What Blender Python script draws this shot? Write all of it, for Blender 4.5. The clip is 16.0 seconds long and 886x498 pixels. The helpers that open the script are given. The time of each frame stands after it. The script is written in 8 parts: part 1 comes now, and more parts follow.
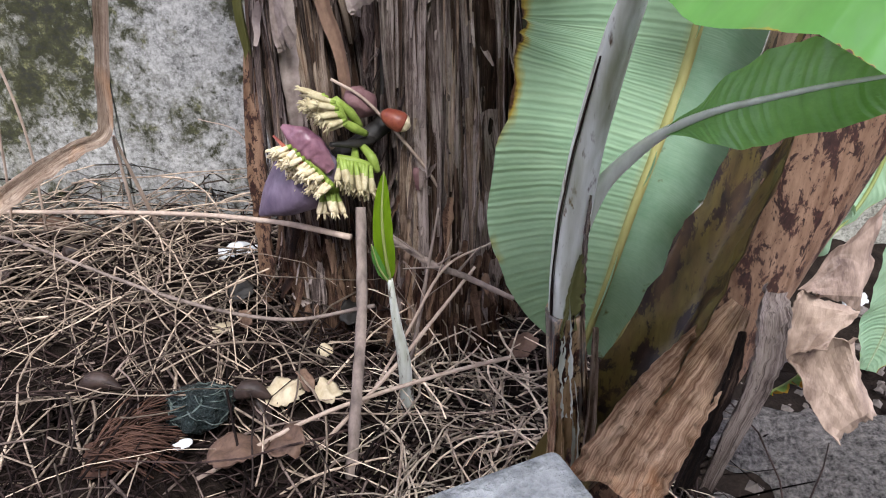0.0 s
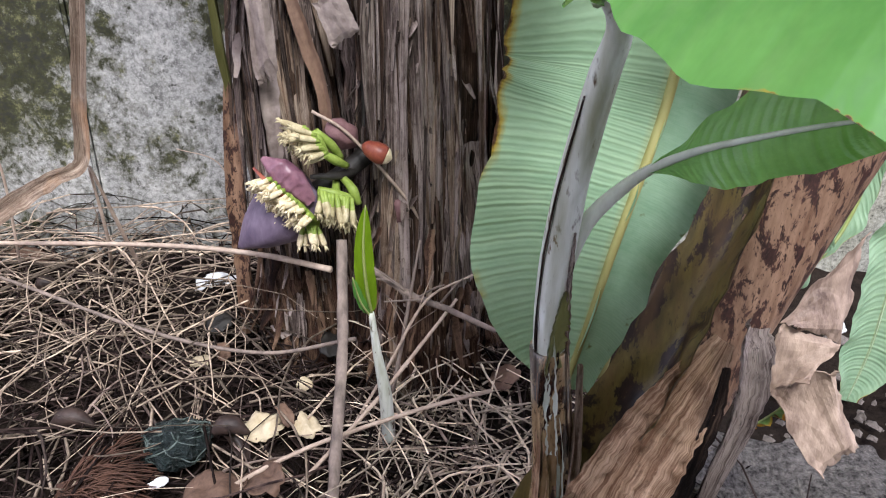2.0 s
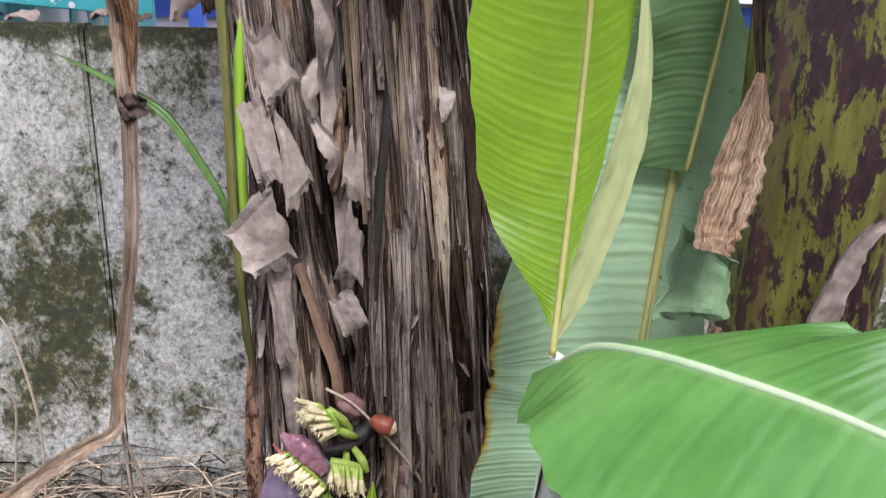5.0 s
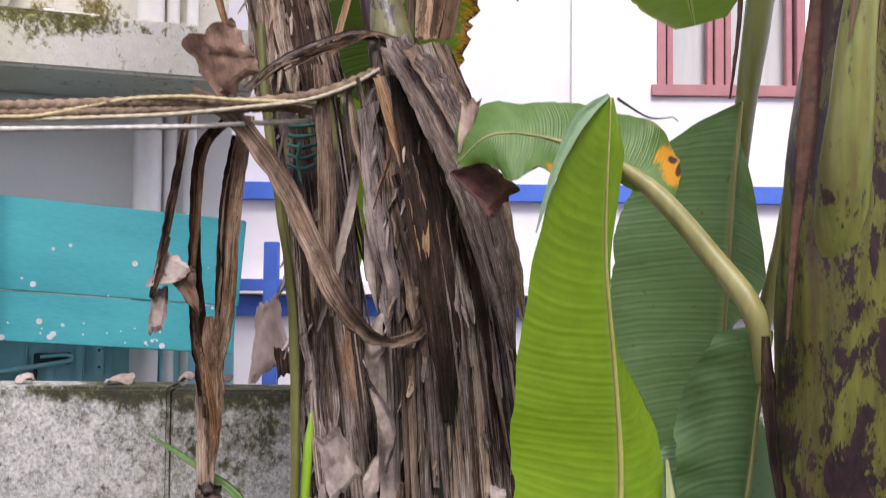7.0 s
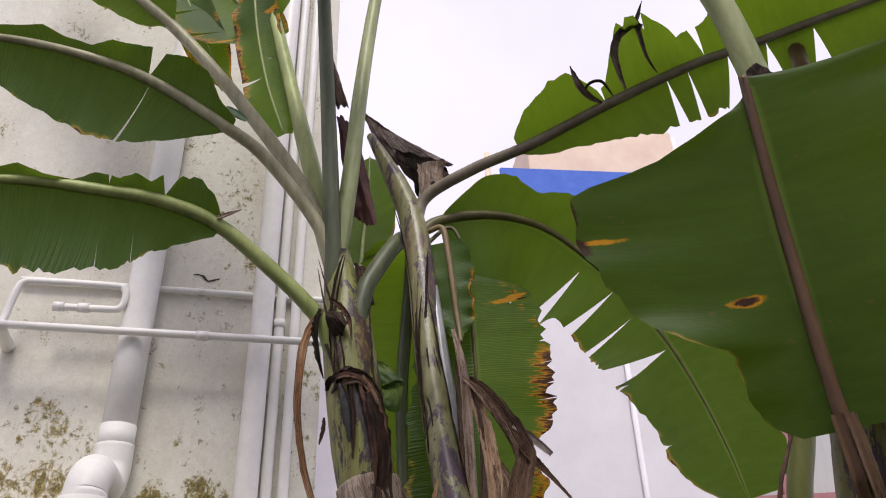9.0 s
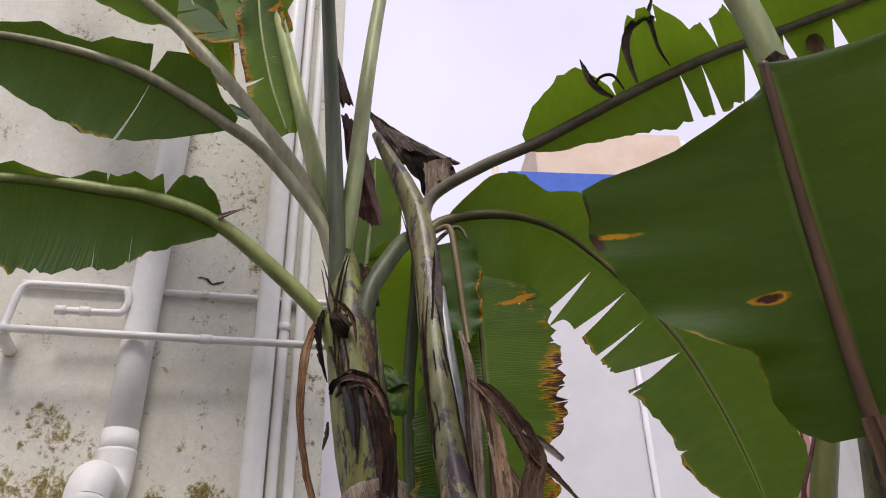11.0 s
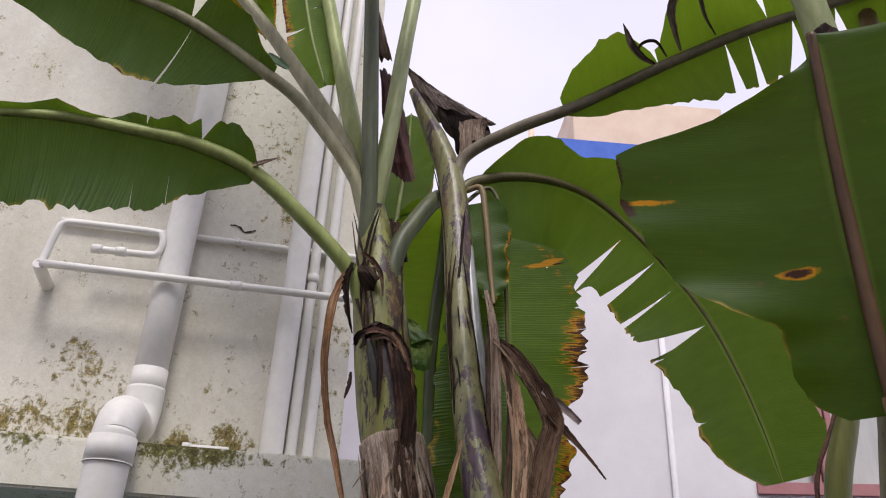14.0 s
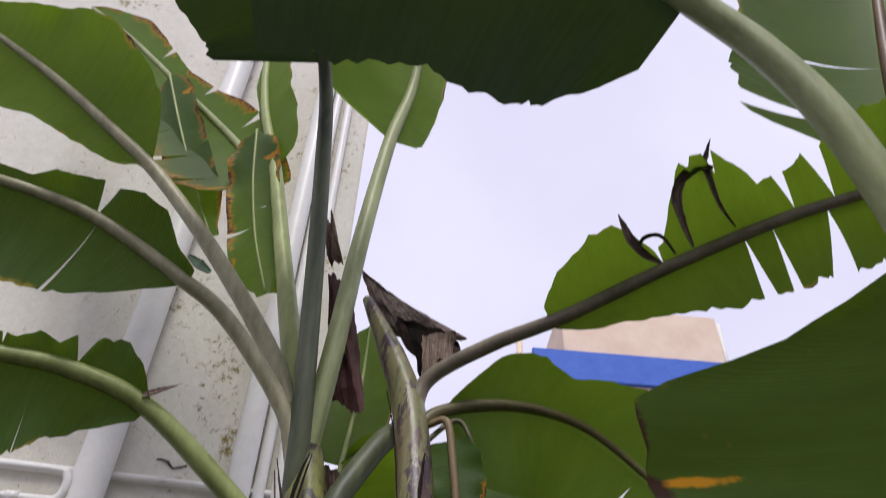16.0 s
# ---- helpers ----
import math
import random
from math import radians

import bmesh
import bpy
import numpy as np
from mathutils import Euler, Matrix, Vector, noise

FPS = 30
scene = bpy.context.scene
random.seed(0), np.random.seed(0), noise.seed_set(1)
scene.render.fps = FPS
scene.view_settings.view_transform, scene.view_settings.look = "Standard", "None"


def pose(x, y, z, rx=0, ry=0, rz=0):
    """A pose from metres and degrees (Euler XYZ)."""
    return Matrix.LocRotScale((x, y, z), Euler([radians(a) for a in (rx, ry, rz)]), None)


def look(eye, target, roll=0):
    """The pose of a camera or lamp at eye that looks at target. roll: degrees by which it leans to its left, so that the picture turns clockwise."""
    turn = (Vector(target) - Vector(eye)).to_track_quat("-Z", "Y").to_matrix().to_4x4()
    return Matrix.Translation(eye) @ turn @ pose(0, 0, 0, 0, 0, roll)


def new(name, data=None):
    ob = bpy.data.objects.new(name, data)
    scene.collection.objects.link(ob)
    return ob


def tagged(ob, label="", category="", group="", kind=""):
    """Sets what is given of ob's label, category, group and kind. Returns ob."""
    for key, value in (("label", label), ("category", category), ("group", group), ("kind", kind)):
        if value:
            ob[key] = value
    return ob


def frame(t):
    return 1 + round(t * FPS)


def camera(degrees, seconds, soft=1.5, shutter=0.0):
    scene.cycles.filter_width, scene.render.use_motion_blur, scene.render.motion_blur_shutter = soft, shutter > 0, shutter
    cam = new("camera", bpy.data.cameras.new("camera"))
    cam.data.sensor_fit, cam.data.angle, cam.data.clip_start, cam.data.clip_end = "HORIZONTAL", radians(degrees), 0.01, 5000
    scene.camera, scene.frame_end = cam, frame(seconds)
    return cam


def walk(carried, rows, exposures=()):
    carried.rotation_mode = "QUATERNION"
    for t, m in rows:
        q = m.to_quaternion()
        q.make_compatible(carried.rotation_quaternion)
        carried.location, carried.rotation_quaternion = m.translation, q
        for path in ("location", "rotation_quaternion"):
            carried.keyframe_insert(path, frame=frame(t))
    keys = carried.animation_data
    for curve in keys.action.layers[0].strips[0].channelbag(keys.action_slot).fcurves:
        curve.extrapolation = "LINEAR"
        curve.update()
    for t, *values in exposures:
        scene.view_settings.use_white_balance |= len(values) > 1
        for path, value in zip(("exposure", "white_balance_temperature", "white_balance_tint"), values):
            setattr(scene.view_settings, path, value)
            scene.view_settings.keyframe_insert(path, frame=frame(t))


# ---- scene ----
cam = camera(59.4, 16.0, soft=1.05, shutter=0.25)
# seconds, eye, point looked at, lean
PATH = [
    (0, (0.03, 0.119, 1.096), (0.167, 1.805, 0.03), 1.9),
    (0.5, (0.029, 0.121, 1.095), (0.178, 1.808, 0.03), 2.0),
    (1, (0.031, 0.14, 1.09), (0.2, 1.828, 0.03), 2.2),
    (1.5, (0.025, 0.147, 1.089), (0.213, 1.842, 0.044), 2.6),
    (2, (0.025, 0.135, 1.105), (0.218, 1.849, 0.092), 2.7),
    (2.5, (0.02, 0.123, 1.123), (0.216, 1.858, 0.147), 2.8),
    (3, (0.024, 0.115, 1.14), (0.217, 1.878, 0.216), 2.8),
    (3.2, (0.024, 0.11, 1.151), (0.219, 1.884, 0.249), 2.8),
    (5.3, (0.028, 0.02, 1.363), (0.191, 1.95, 0.864), 0.6),
    (5.5, (0.031, 0.012, 1.393), (0.175, 1.955, 0.942), 0.2),
    (6, (0.034, -0.013, 1.467), (0.145, 1.962, 1.172), -0.2),
    (6.5, (0.035, -0.03, 1.54), (0.096, 1.966, 1.422), 0.2),
    (7, (0.03, -0.055, 1.6), (0.056, 1.944, 1.661), 0.5),
    (7.5, (0.03, -0.096, 1.672), (0.013, 1.887, 1.931), 0.7),
    (8, (0.018, -0.226, 1.719), (-0.037, 1.714, 2.2), -0.4),
    (8.5, (0.027, -0.279, 1.754), (-0.076, 1.565, 2.521), -0.8),
    (9, (0.038, -0.346, 1.803), (-0.085, 1.385, 2.798), -1.9),
    (11.5, (0.035, -0.275, 1.819), (-0.112, 1.447, 2.827), -1.6),
    (12, (0.034, -0.274, 1.815), (-0.116, 1.463, 2.795), -1.1),
    (12.5, (0.035, -0.279, 1.809), (-0.138, 1.476, 2.753), 0.1),
    (13, (0.033, -0.288, 1.806), (-0.169, 1.48, 2.718), 1.4),
    (13.5, (0.039, -0.288, 1.807), (-0.188, 1.482, 2.709), 2.3),
    (14, (0.039, -0.288, 1.804), (-0.185, 1.472, 2.727), 2.7),
    (14.2, (0.037, -0.289, 1.804), (-0.184, 1.468, 2.734), 2.8),
    (14.3, (0.056, -0.107, 1.928), (-0.204, 1.655, 2.837), 3.465),
    (14.4, (0.077, 0.101, 2.069), (-0.226, 1.868, 2.954), 4.225),
    (14.5, (0.091, 0.231, 2.157), (-0.24, 2.001, 3.027), 4.7),
    (15.0, (0.073, 0.2, 2.14), (-0.196, 1.941, 3.086), 3.4),
    (15.5, (0.063, 0.156, 2.126), (-0.143, 1.805, 3.239), 1.5),
    (16.0, (0.07, 0.116, 2.121), (-0.115, 1.57, 3.481), 2.4),
]
walk(cam, [(t, look(eye, at, lean)) for t, eye, at, lean in PATH],
     exposures=[(0.0, 1.24, 6100, 11), (3.2, 1.25, 6100, 11), (5.5, 1.25, 6250, 12), (6.3, 1.20, 6350, 13), (7.0, 1.04, 6500, 15), (8, 0.76, 6550, 16), (9, 0.35, 6600, 13), (11.5, 0.20, 6600, 12), (13, 0.26, 6600, 12), (15.5, 0.27, 6400, 12), (16, 0.12, 6350, 12)])

# ---------------------------------------------------------------- light
world = bpy.data.worlds.new("overcast")
scene.world = world
world.use_nodes = True
wn, wl = world.node_tree.nodes, world.node_tree.links
sky = wn.new("ShaderNodeTexSky")
sky.sky_type = "NISHITA"
sky.sun_disc = False
sky.sun_elevation, sky.sun_rotation = radians(62), radians(200)
sky.air_density, sky.dust_density, sky.ozone_density = 1.0, 6.0, 1.0
bg = wn["Background"]
bg.inputs["Strength"].default_value = 0.115
cloud = wn.new("ShaderNodeTexNoise")
cloud.inputs["Scale"].default_value, cloud.inputs["Detail"].default_value = 2.2, 5
cramp = wn.new("ShaderNodeValToRGB")
cramp.color_ramp.elements[0].position, cramp.color_ramp.elements[1].position = 0.35, 0.75
cramp.color_ramp.elements[0].color, cramp.color_ramp.elements[1].color = (6.6, 6.35, 8.0, 1), (8.2, 7.9, 9.3, 1)
wcoord = wn.new("ShaderNodeTexCoord")
wl.new(wcoord.outputs["Generated"], cloud.inputs["Vector"])
wl.new(cloud.outputs["Fac"], cramp.inputs["Fac"])
wmix = wn.new("ShaderNodeMixRGB")
wmix.inputs["Fac"].default_value = 0.85
wl.new(sky.outputs["Color"], wmix.inputs["Color1"])
wl.new(cramp.outputs["Color"], wmix.inputs["Color2"])
wl.new(wmix.outputs["Color"], bg.inputs["Color"])

sun_data = bpy.data.lights.new("sun", "SUN")
sun_data.energy, sun_data.angle, sun_data.color = 1.9, radians(18), (1.0, 0.97, 0.92)
sun = new("sun", sun_data)
sun.matrix_world = look((0.6, -2.0, 6.0), (0, 1.2, 1.5))


# ---------------------------------------------------------------- materials
class Nodes:
    def __init__(self, name):
        self.mat = bpy.data.materials.new(name)
        self.mat.use_nodes = True
        self.n, self.l = self.mat.node_tree.nodes, self.mat.node_tree.links
        self.bsdf = self.n["Principled BSDF"]
        self.out = self.n["Material Output"]

    def add(self, kind):
        return self.n.new("ShaderNode" + kind)

    def put(self, socket, value):
        if isinstance(value, bpy.types.NodeSocket):
            self.l.new(value, socket)
        else:
            socket.default_value = value

    def math(self, op, a, b=0.0, clamp=False):
        node = self.add("Math")
        node.operation, node.use_clamp = op, clamp
        self.put(node.inputs[0], a)
        self.put(node.inputs[1], b)
        return node.outputs[0]

    def coords(self, kind="Object", scale=(1, 1, 1)):
        m = self.add("Mapping")
        m.inputs["Scale"].default_value = scale
        self.l.new(self.add("TexCoord").outputs[kind], m.inputs["Vector"])
        return m.outputs["Vector"]

    def noise(self, vec, scale, detail=4, rough=0.6, distort=0.0):
        node = self.add("TexNoise")
        self.l.new(vec, node.inputs["Vector"])
        node.inputs["Scale"].default_value, node.inputs["Detail"].default_value = scale, detail
        node.inputs["Roughness"].default_value, node.inputs["Distortion"].default_value = rough, distort
        return node.outputs["Fac"]

    def ramp(self, fac, stops):
        node = self.add("ValToRGB")
        self.put(node.inputs["Fac"], fac)
        els = node.color_ramp.elements
        while len(els) < len(stops):
            els.new(0.5)
        for el, (pos, col) in zip(els, stops):
            el.position = pos
            el.color = (*col, 1) if len(col) == 3 else col
        return node.outputs["Color"]

    def mix(self, fac, a, b, mode="MIX"):
        node = self.add("MixRGB")
        node.blend_type = mode
        for socket, value in zip(node.inputs, (fac, a, b)):
            if isinstance(value, tuple):
                value = (*value, 1)
            self.put(socket, value)
        return node.outputs["Color"]

    def bump(self, height, strength, distance=0.01, normal=None):
        node = self.add("Bump")
        node.inputs["Strength"].default_value, node.inputs["Distance"].default_value = strength, distance
        self.l.new(height, node.inputs["Height"])
        if normal is not None:
            self.l.new(normal, node.inputs["Normal"])
        self.l.new(node.outputs["Normal"], self.bsdf.inputs["Normal"])
        return node.outputs["Normal"]

    def finish(self, color, rough=0.7, metal=0.0, spec=0.4):
        self.put(self.bsdf.inputs["Base Color"], (*color, 1) if isinstance(color, tuple) else color)
        self.put(self.bsdf.inputs["Roughness"], rough)
        self.bsdf.inputs["Metallic"].default_value = metal
        self.bsdf.inputs["Specular IOR Level"].default_value = spec
        return self.mat


GREY = ((0, (0, 0, 0)), (1, (1, 1, 1)))


def simple(name, a, b, scale=20, rough=0.6, bump=0.2, stretch=(1, 1, 1), spec=0.4, vary=0.0, fine=90, dist=0.006):
    """Two colours mottled at two scales, with fine relief and a spread from piece to piece."""
    k = Nodes(name)
    v = k.coords("Object", stretch)
    big, small = k.noise(v, scale, 5, 0.65), k.noise(v, fine, 3, 0.6)
    fac = k.math("ADD", k.math("MULTIPLY", big, 0.7), k.math("MULTIPLY", small, 0.3))
    col = k.ramp(fac, ((0.34, a), (0.66, b)))
    if vary:
        geo = k.add("NewGeometry")
        val = k.math("ADD", k.math("MULTIPLY", geo.outputs["Random Per Island"], 2 * vary), 1 - vary)
        hsv = k.add("HueSaturation")
        k.l.new(val, hsv.inputs["Value"])
        k.l.new(col, hsv.inputs["Color"])
        col = hsv.outputs["Color"]
    k.bump(fac, bump, dist)
    return k.finish(col, rough, 0, spec)


def leaf_mat(name, dark, light, rib=(0.3, 0.4, 0.1), ribs=70.0, relief=0.35, glow=0.4, edge=0.03, rough=0.42, burn=0.0, spots=0.0, gloss=0.25, marks=(), lines=0.022, groove_depth=0.55):
    """Leaf blade: cross veins from the midrib, mottling, a dried margin, light through the blade."""
    k = Nodes(name)
    uv = k.add("SeparateXYZ")
    k.l.new(k.add("TexCoord").outputs["UV"], uv.inputs[0])
    along, across = uv.outputs[0], k.math("ABSOLUTE", uv.outputs[1])
    obj = k.coords("Object")
    wob = k.noise(obj, 9, 2)
    lane = k.math("SUBTRACT", k.math("ADD", along, k.math("MULTIPLY", wob, 0.012)), k.math("MULTIPLY", k.math("POWER", across, 2.0), 0.03))
    w1 = k.math("SINE", k.math("MULTIPLY", lane, ribs * 6.283))
    w2 = k.math("SINE", k.math("MULTIPLY", lane, ribs * 3.1 * 6.283))
    vein = k.math("ADD", k.math("MULTIPLY", w1, 0.7), k.math("MULTIPLY", w2, 0.3))
    comb = k.add("CombineXYZ")
    k.l.new(k.math("MULTIPLY", lane, 9.0), comb.inputs[0])
    k.l.new(k.math("MULTIPLY", across, 0.6), comb.inputs[1])
    streak = k.noise(comb.outputs[0], 3.0, 4, 0.7)
    mott = k.noise(obj, 5, 4)
    fac = k.math("ADD", k.math("MULTIPLY", streak, 0.6), k.math("ADD", k.math("MULTIPLY", mott, 0.4), k.math("MULTIPLY", vein, lines)))
    col = k.ramp(fac, ((0.36, dark), (0.64, light)))
    groove = k.math("POWER", k.math("ADD", k.math("MULTIPLY", w1, 0.5), 0.5), 7.0)
    patchy = k.math("ADD", k.math("MULTIPLY", k.math("SUBTRACT", mott, 0.4, True), 2.0), 0.35)
    col = k.mix(k.math("MULTIPLY", k.math("MULTIPLY", groove, patchy), groove_depth, True), col, (0.45, 0.55, 0.42), "MULTIPLY")
    near = k.math("SUBTRACT", 1.0, k.math("MULTIPLY", across, 14.0), True)
    col = k.mix(k.math("MULTIPLY", near, 0.6), col, rib)
    rag = k.noise(obj, 28, 4, 0.7)
    rim = k.math("ADD", across, k.math("MULTIPLY", k.math("SUBTRACT", rag, 0.5), 0.10 + burn * 0.2))
    rim = k.math("ADD", rim, k.math("MULTIPLY", k.math("SUBTRACT", streak, 0.5), burn * 2.2))
    rim = k.math("ADD", rim, k.math("MULTIPLY", k.math("SUBTRACT", k.noise(obj, 4.5, 3, 0.6), 0.58 if not burn else 0.46), 0.30 if not burn else 0.13))
    if burn:
        comb = k.add("CombineXYZ")
        k.l.new(k.math("MULTIPLY", lane, 9.0), comb.inputs[0])
        k.l.new(k.math("MULTIPLY", across, 0.09), comb.inputs[1])
    thin = k.noise(comb.outputs[0], 22.0 if burn else 26.0, 3, 0.6)
    rim = k.math("ADD", rim, k.math("MULTIPLY", k.math("SUBTRACT", thin, 0.5), 0.02 + burn * 3.4))
    part_of = k.math("MULTIPLY", k.math("SUBTRACT", k.noise(obj, 6.0, 3, 0.6), 0.44 if burn else 0.52, True), 14.0, True)
    rimc = k.ramp(rim, ((0.0, (0, 0, 0)), (1 - edge - 0.05 - burn * 0.35, (0, 0, 0)), (1 - edge - burn * 0.25, (0.5, 0.5, 0.5)), (1 - edge * 0.3 - burn * 0.1, (1, 1, 1))))
    rimc = k.math("MULTIPLY", rimc, part_of)
    col = k.mix(k.math("MULTIPLY", rimc, 2.0, True), col, (0.60, 0.27, 0.012) if burn else (0.36, 0.27, 0.04))
    col = k.mix(k.math("SUBTRACT", k.math("MULTIPLY", rimc, 2.0), 1.0, True), col, (0.075, 0.035, 0.018))
    sound = k.math("SUBTRACT", 1.0, k.math("MULTIPLY", rimc, 2.0), True)
    for su, sv, lu, lv, key in marks:
        du = k.math("DIVIDE", k.math("SUBTRACT", along, su), lu)
        dv = k.math("DIVIDE", k.math("SUBTRACT", uv.outputs[1], sv), lv)
        dist = k.math("ADD", k.math("SQRT", k.math("ADD", k.math("MULTIPLY", du, du), k.math("MULTIPLY", dv, dv))), k.math("ADD", k.math("MULTIPLY", k.math("SUBTRACT", rag, 0.5), 1.5), k.math("MULTIPLY", k.math("SUBTRACT", streak, 0.5), 1.1)))
        inside = k.math("MULTIPLY", k.math("SUBTRACT", 1.0, dist, True), 3.0, True)
        sound = k.math("SUBTRACT", sound, inside, True)
        col = k.mix(inside, col, {"orange": (0.58, 0.27, 0.010), "brown": (0.05, 0.022, 0.012)}[key])
    if spots:
        dot = k.noise(obj, 55, 2, 0.5)
        col = k.mix(k.math("MULTIPLY", k.math("SUBTRACT", dot, 0.68, True), 8.0, True), col, (0.09, 0.06, 0.02))
    k.bump(k.math("SUBTRACT", k.math("ADD", k.math("MULTIPLY", vein, 0.5), k.math("MULTIPLY", streak, 1.2)), k.math("MULTIPLY", groove, 1.2)), relief, 0.004)
    k.finish(col, rough, 0, gloss)
    tr = k.add("BsdfTranslucent")
    k.l.new(k.mix(k.math("MULTIPLY", sound, 0.5), col, (0.30, 0.48, 0.02), "MIX"), tr.inputs["Color"])
    ms = k.add("MixShader")
    ms.inputs["Fac"].default_value = glow
    k.l.new(k.bsdf.outputs[0], ms.inputs[1])
    k.l.new(tr.outputs[0], ms.inputs[2])
    k.l.new(ms.outputs[0], k.out.inputs["Surface"])
    return k.mat


def stained_wall(name, base, light, moss, amount, scale=1.0, bump=0.4, dark=(0.035, 0.035, 0.03), blobs=(), crust=0.0, tint=None, grit=0.0):
    """Plaster or concrete with lichen and algae in patches."""
    k = Nodes(name)
    v = k.coords("Object")
    a, b, c = k.noise(v, 1.7 * scale, 6, 0.7), k.noise(v, 14 * scale, 6, 0.75), k.noise(v, 90 * scale, 3)
    col = k.ramp(k.math("ADD", k.math("MULTIPLY", b, 0.55), k.math("MULTIPLY", c, 0.45)), ((0.38, base), (0.62, light)))
    if grit:
        fine, pit = k.noise(v, 210, 3, 0.7), k.noise(v, 46, 5, 0.75)
        col = k.mix(k.math("MULTIPLY", k.math("SUBTRACT", fine, 0.53, True), 5.0 * grit, True), col, light)
        col = k.mix(k.math("MULTIPLY", k.math("SUBTRACT", pit, 0.56, True), 9.0 * grit, True), col, (base[0] * 0.45, base[1] * 0.45, base[2] * 0.42))
    if tint:
        wash = k.noise(k.coords("Object", (1, 1, 0.35)), 2.3, 4, 0.65)
        col = k.mix(k.math("MULTIPLY", k.math("SUBTRACT", wash, 0.47, True), 4.0, True), col, tint, "MULTIPLY")
    patch = k.math("ADD", k.math("MULTIPLY", a, 0.6), k.math("MULTIPLY", b, 0.4))
    if crust:
        chip = k.noise(k.coords("Object", (1, 1, 0.8)), 26, 7, 0.78, 0.3)
        patch = k.math("ADD", patch, k.math("MULTIPLY", k.math("SUBTRACT", chip, 0.5), crust))
    if blobs:
        sep = k.add("SeparateXYZ")
        k.l.new(v, sep.inputs[0])
        for bx, bz, rx, rz, gain in blobs:
            dx = k.math("DIVIDE", k.math("SUBTRACT", sep.outputs[0], bx), rx)
            dz = k.math("DIVIDE", k.math("SUBTRACT", sep.outputs[2], bz), rz)
            near = k.math("SUBTRACT", 1.0, k.math("ADD", k.math("MULTIPLY", dx, dx), k.math("MULTIPLY", dz, dz)), True)
            patch = k.math("ADD", patch, k.math("MULTIPLY", near, gain))
    moss_col = k.ramp(k.noise(v, 38 * scale, 5, 0.75), ((0.36, (moss[0] * 0.5, moss[1] * 0.5, moss[2] * 0.5)), (0.56, moss), (0.68, (moss[0] * 3.2, moss[1] * 3.1, moss[2] * 3.0))))
    col = k.mix(k.ramp(patch, ((1 - amount - 0.07, (0, 0, 0)), (1 - amount + 0.03, (1, 1, 1)))), col, moss_col)
    col = k.mix(k.ramp(k.math("ADD", k.math("MULTIPLY", patch, 0.7), k.math("MULTIPLY", c, 0.3)), ((1 - amount + 0.01, (0, 0, 0)), (1 - amount + 0.09, (0.85, 0.85, 0.85)))), col, dark)
    k.bump(k.math("ADD", b, k.math("MULTIPLY", c, 0.5)), bump, 0.006)
    return k.finish(col, 0.9, 0, 0.25)


def stem_mat(name, a, b, blot, amount, rough=0.5, scale=9.0, scar=(0.10, 0.07, 0.035)):
    """Pseudostem skin: streaked along its length, with dark blotches."""
    k = Nodes(name)
    v = k.coords("Object", (1, 1, 0.25))
    n1, n2 = k.noise(v, scale * 2, 4), k.noise(k.coords("Object", (1, 1, 0.06)), 70, 4)
    col = k.ramp(k.math("ADD", k.math("MULTIPLY", n1, 0.5), k.math("MULTIPLY", n2, 0.5)), ((0.35, a), (0.65, b)))
    n3 = k.noise(k.coords("Object", (1, 1, 0.42)), scale, 9, 0.72, 0.4)
    deep = k.noise(k.coords("Object", (1, 1, 0.5)), scale * 3.5, 4, 0.65)
    blot_col = k.ramp(deep, ((0.38, blot), (0.68, (blot[0] * 3.0, blot[1] * 2.4, blot[2] * 2.2))))
    n3 = k.math("ADD", n3, k.math("MULTIPLY", k.math("SUBTRACT", k.noise(k.coords("Object", (1, 1, 0.25)), scale * 5, 4, 0.7), 0.5), 0.16))
    col = k.mix(k.ramp(n3, ((1 - amount - 0.012, (0, 0, 0)), (1 - amount + 0.018, (1, 1, 1)))), col, blot_col)
    n4 = k.noise(k.coords("Object", (1, 1, 0.3)), scale * 7, 3, 0.6)
    col = k.mix(k.math("MULTIPLY", k.math("SUBTRACT", n4, 0.60, True), 7.0, True), col, (blot[0] * 1.3, blot[1] * 1.2, blot[2] * 1.1))
    n5 = k.noise(k.coords("Object", (1, 1, 0.12)), 22, 3, 0.6)
    col = k.mix(k.math("MULTIPLY", k.math("SUBTRACT", n5, 0.52, True), 3.2, True), col, scar)
    k.bump(k.math("ADD", n2, n3), 0.3, 0.003)
    return k.finish(col, rough, 0, 0.4)


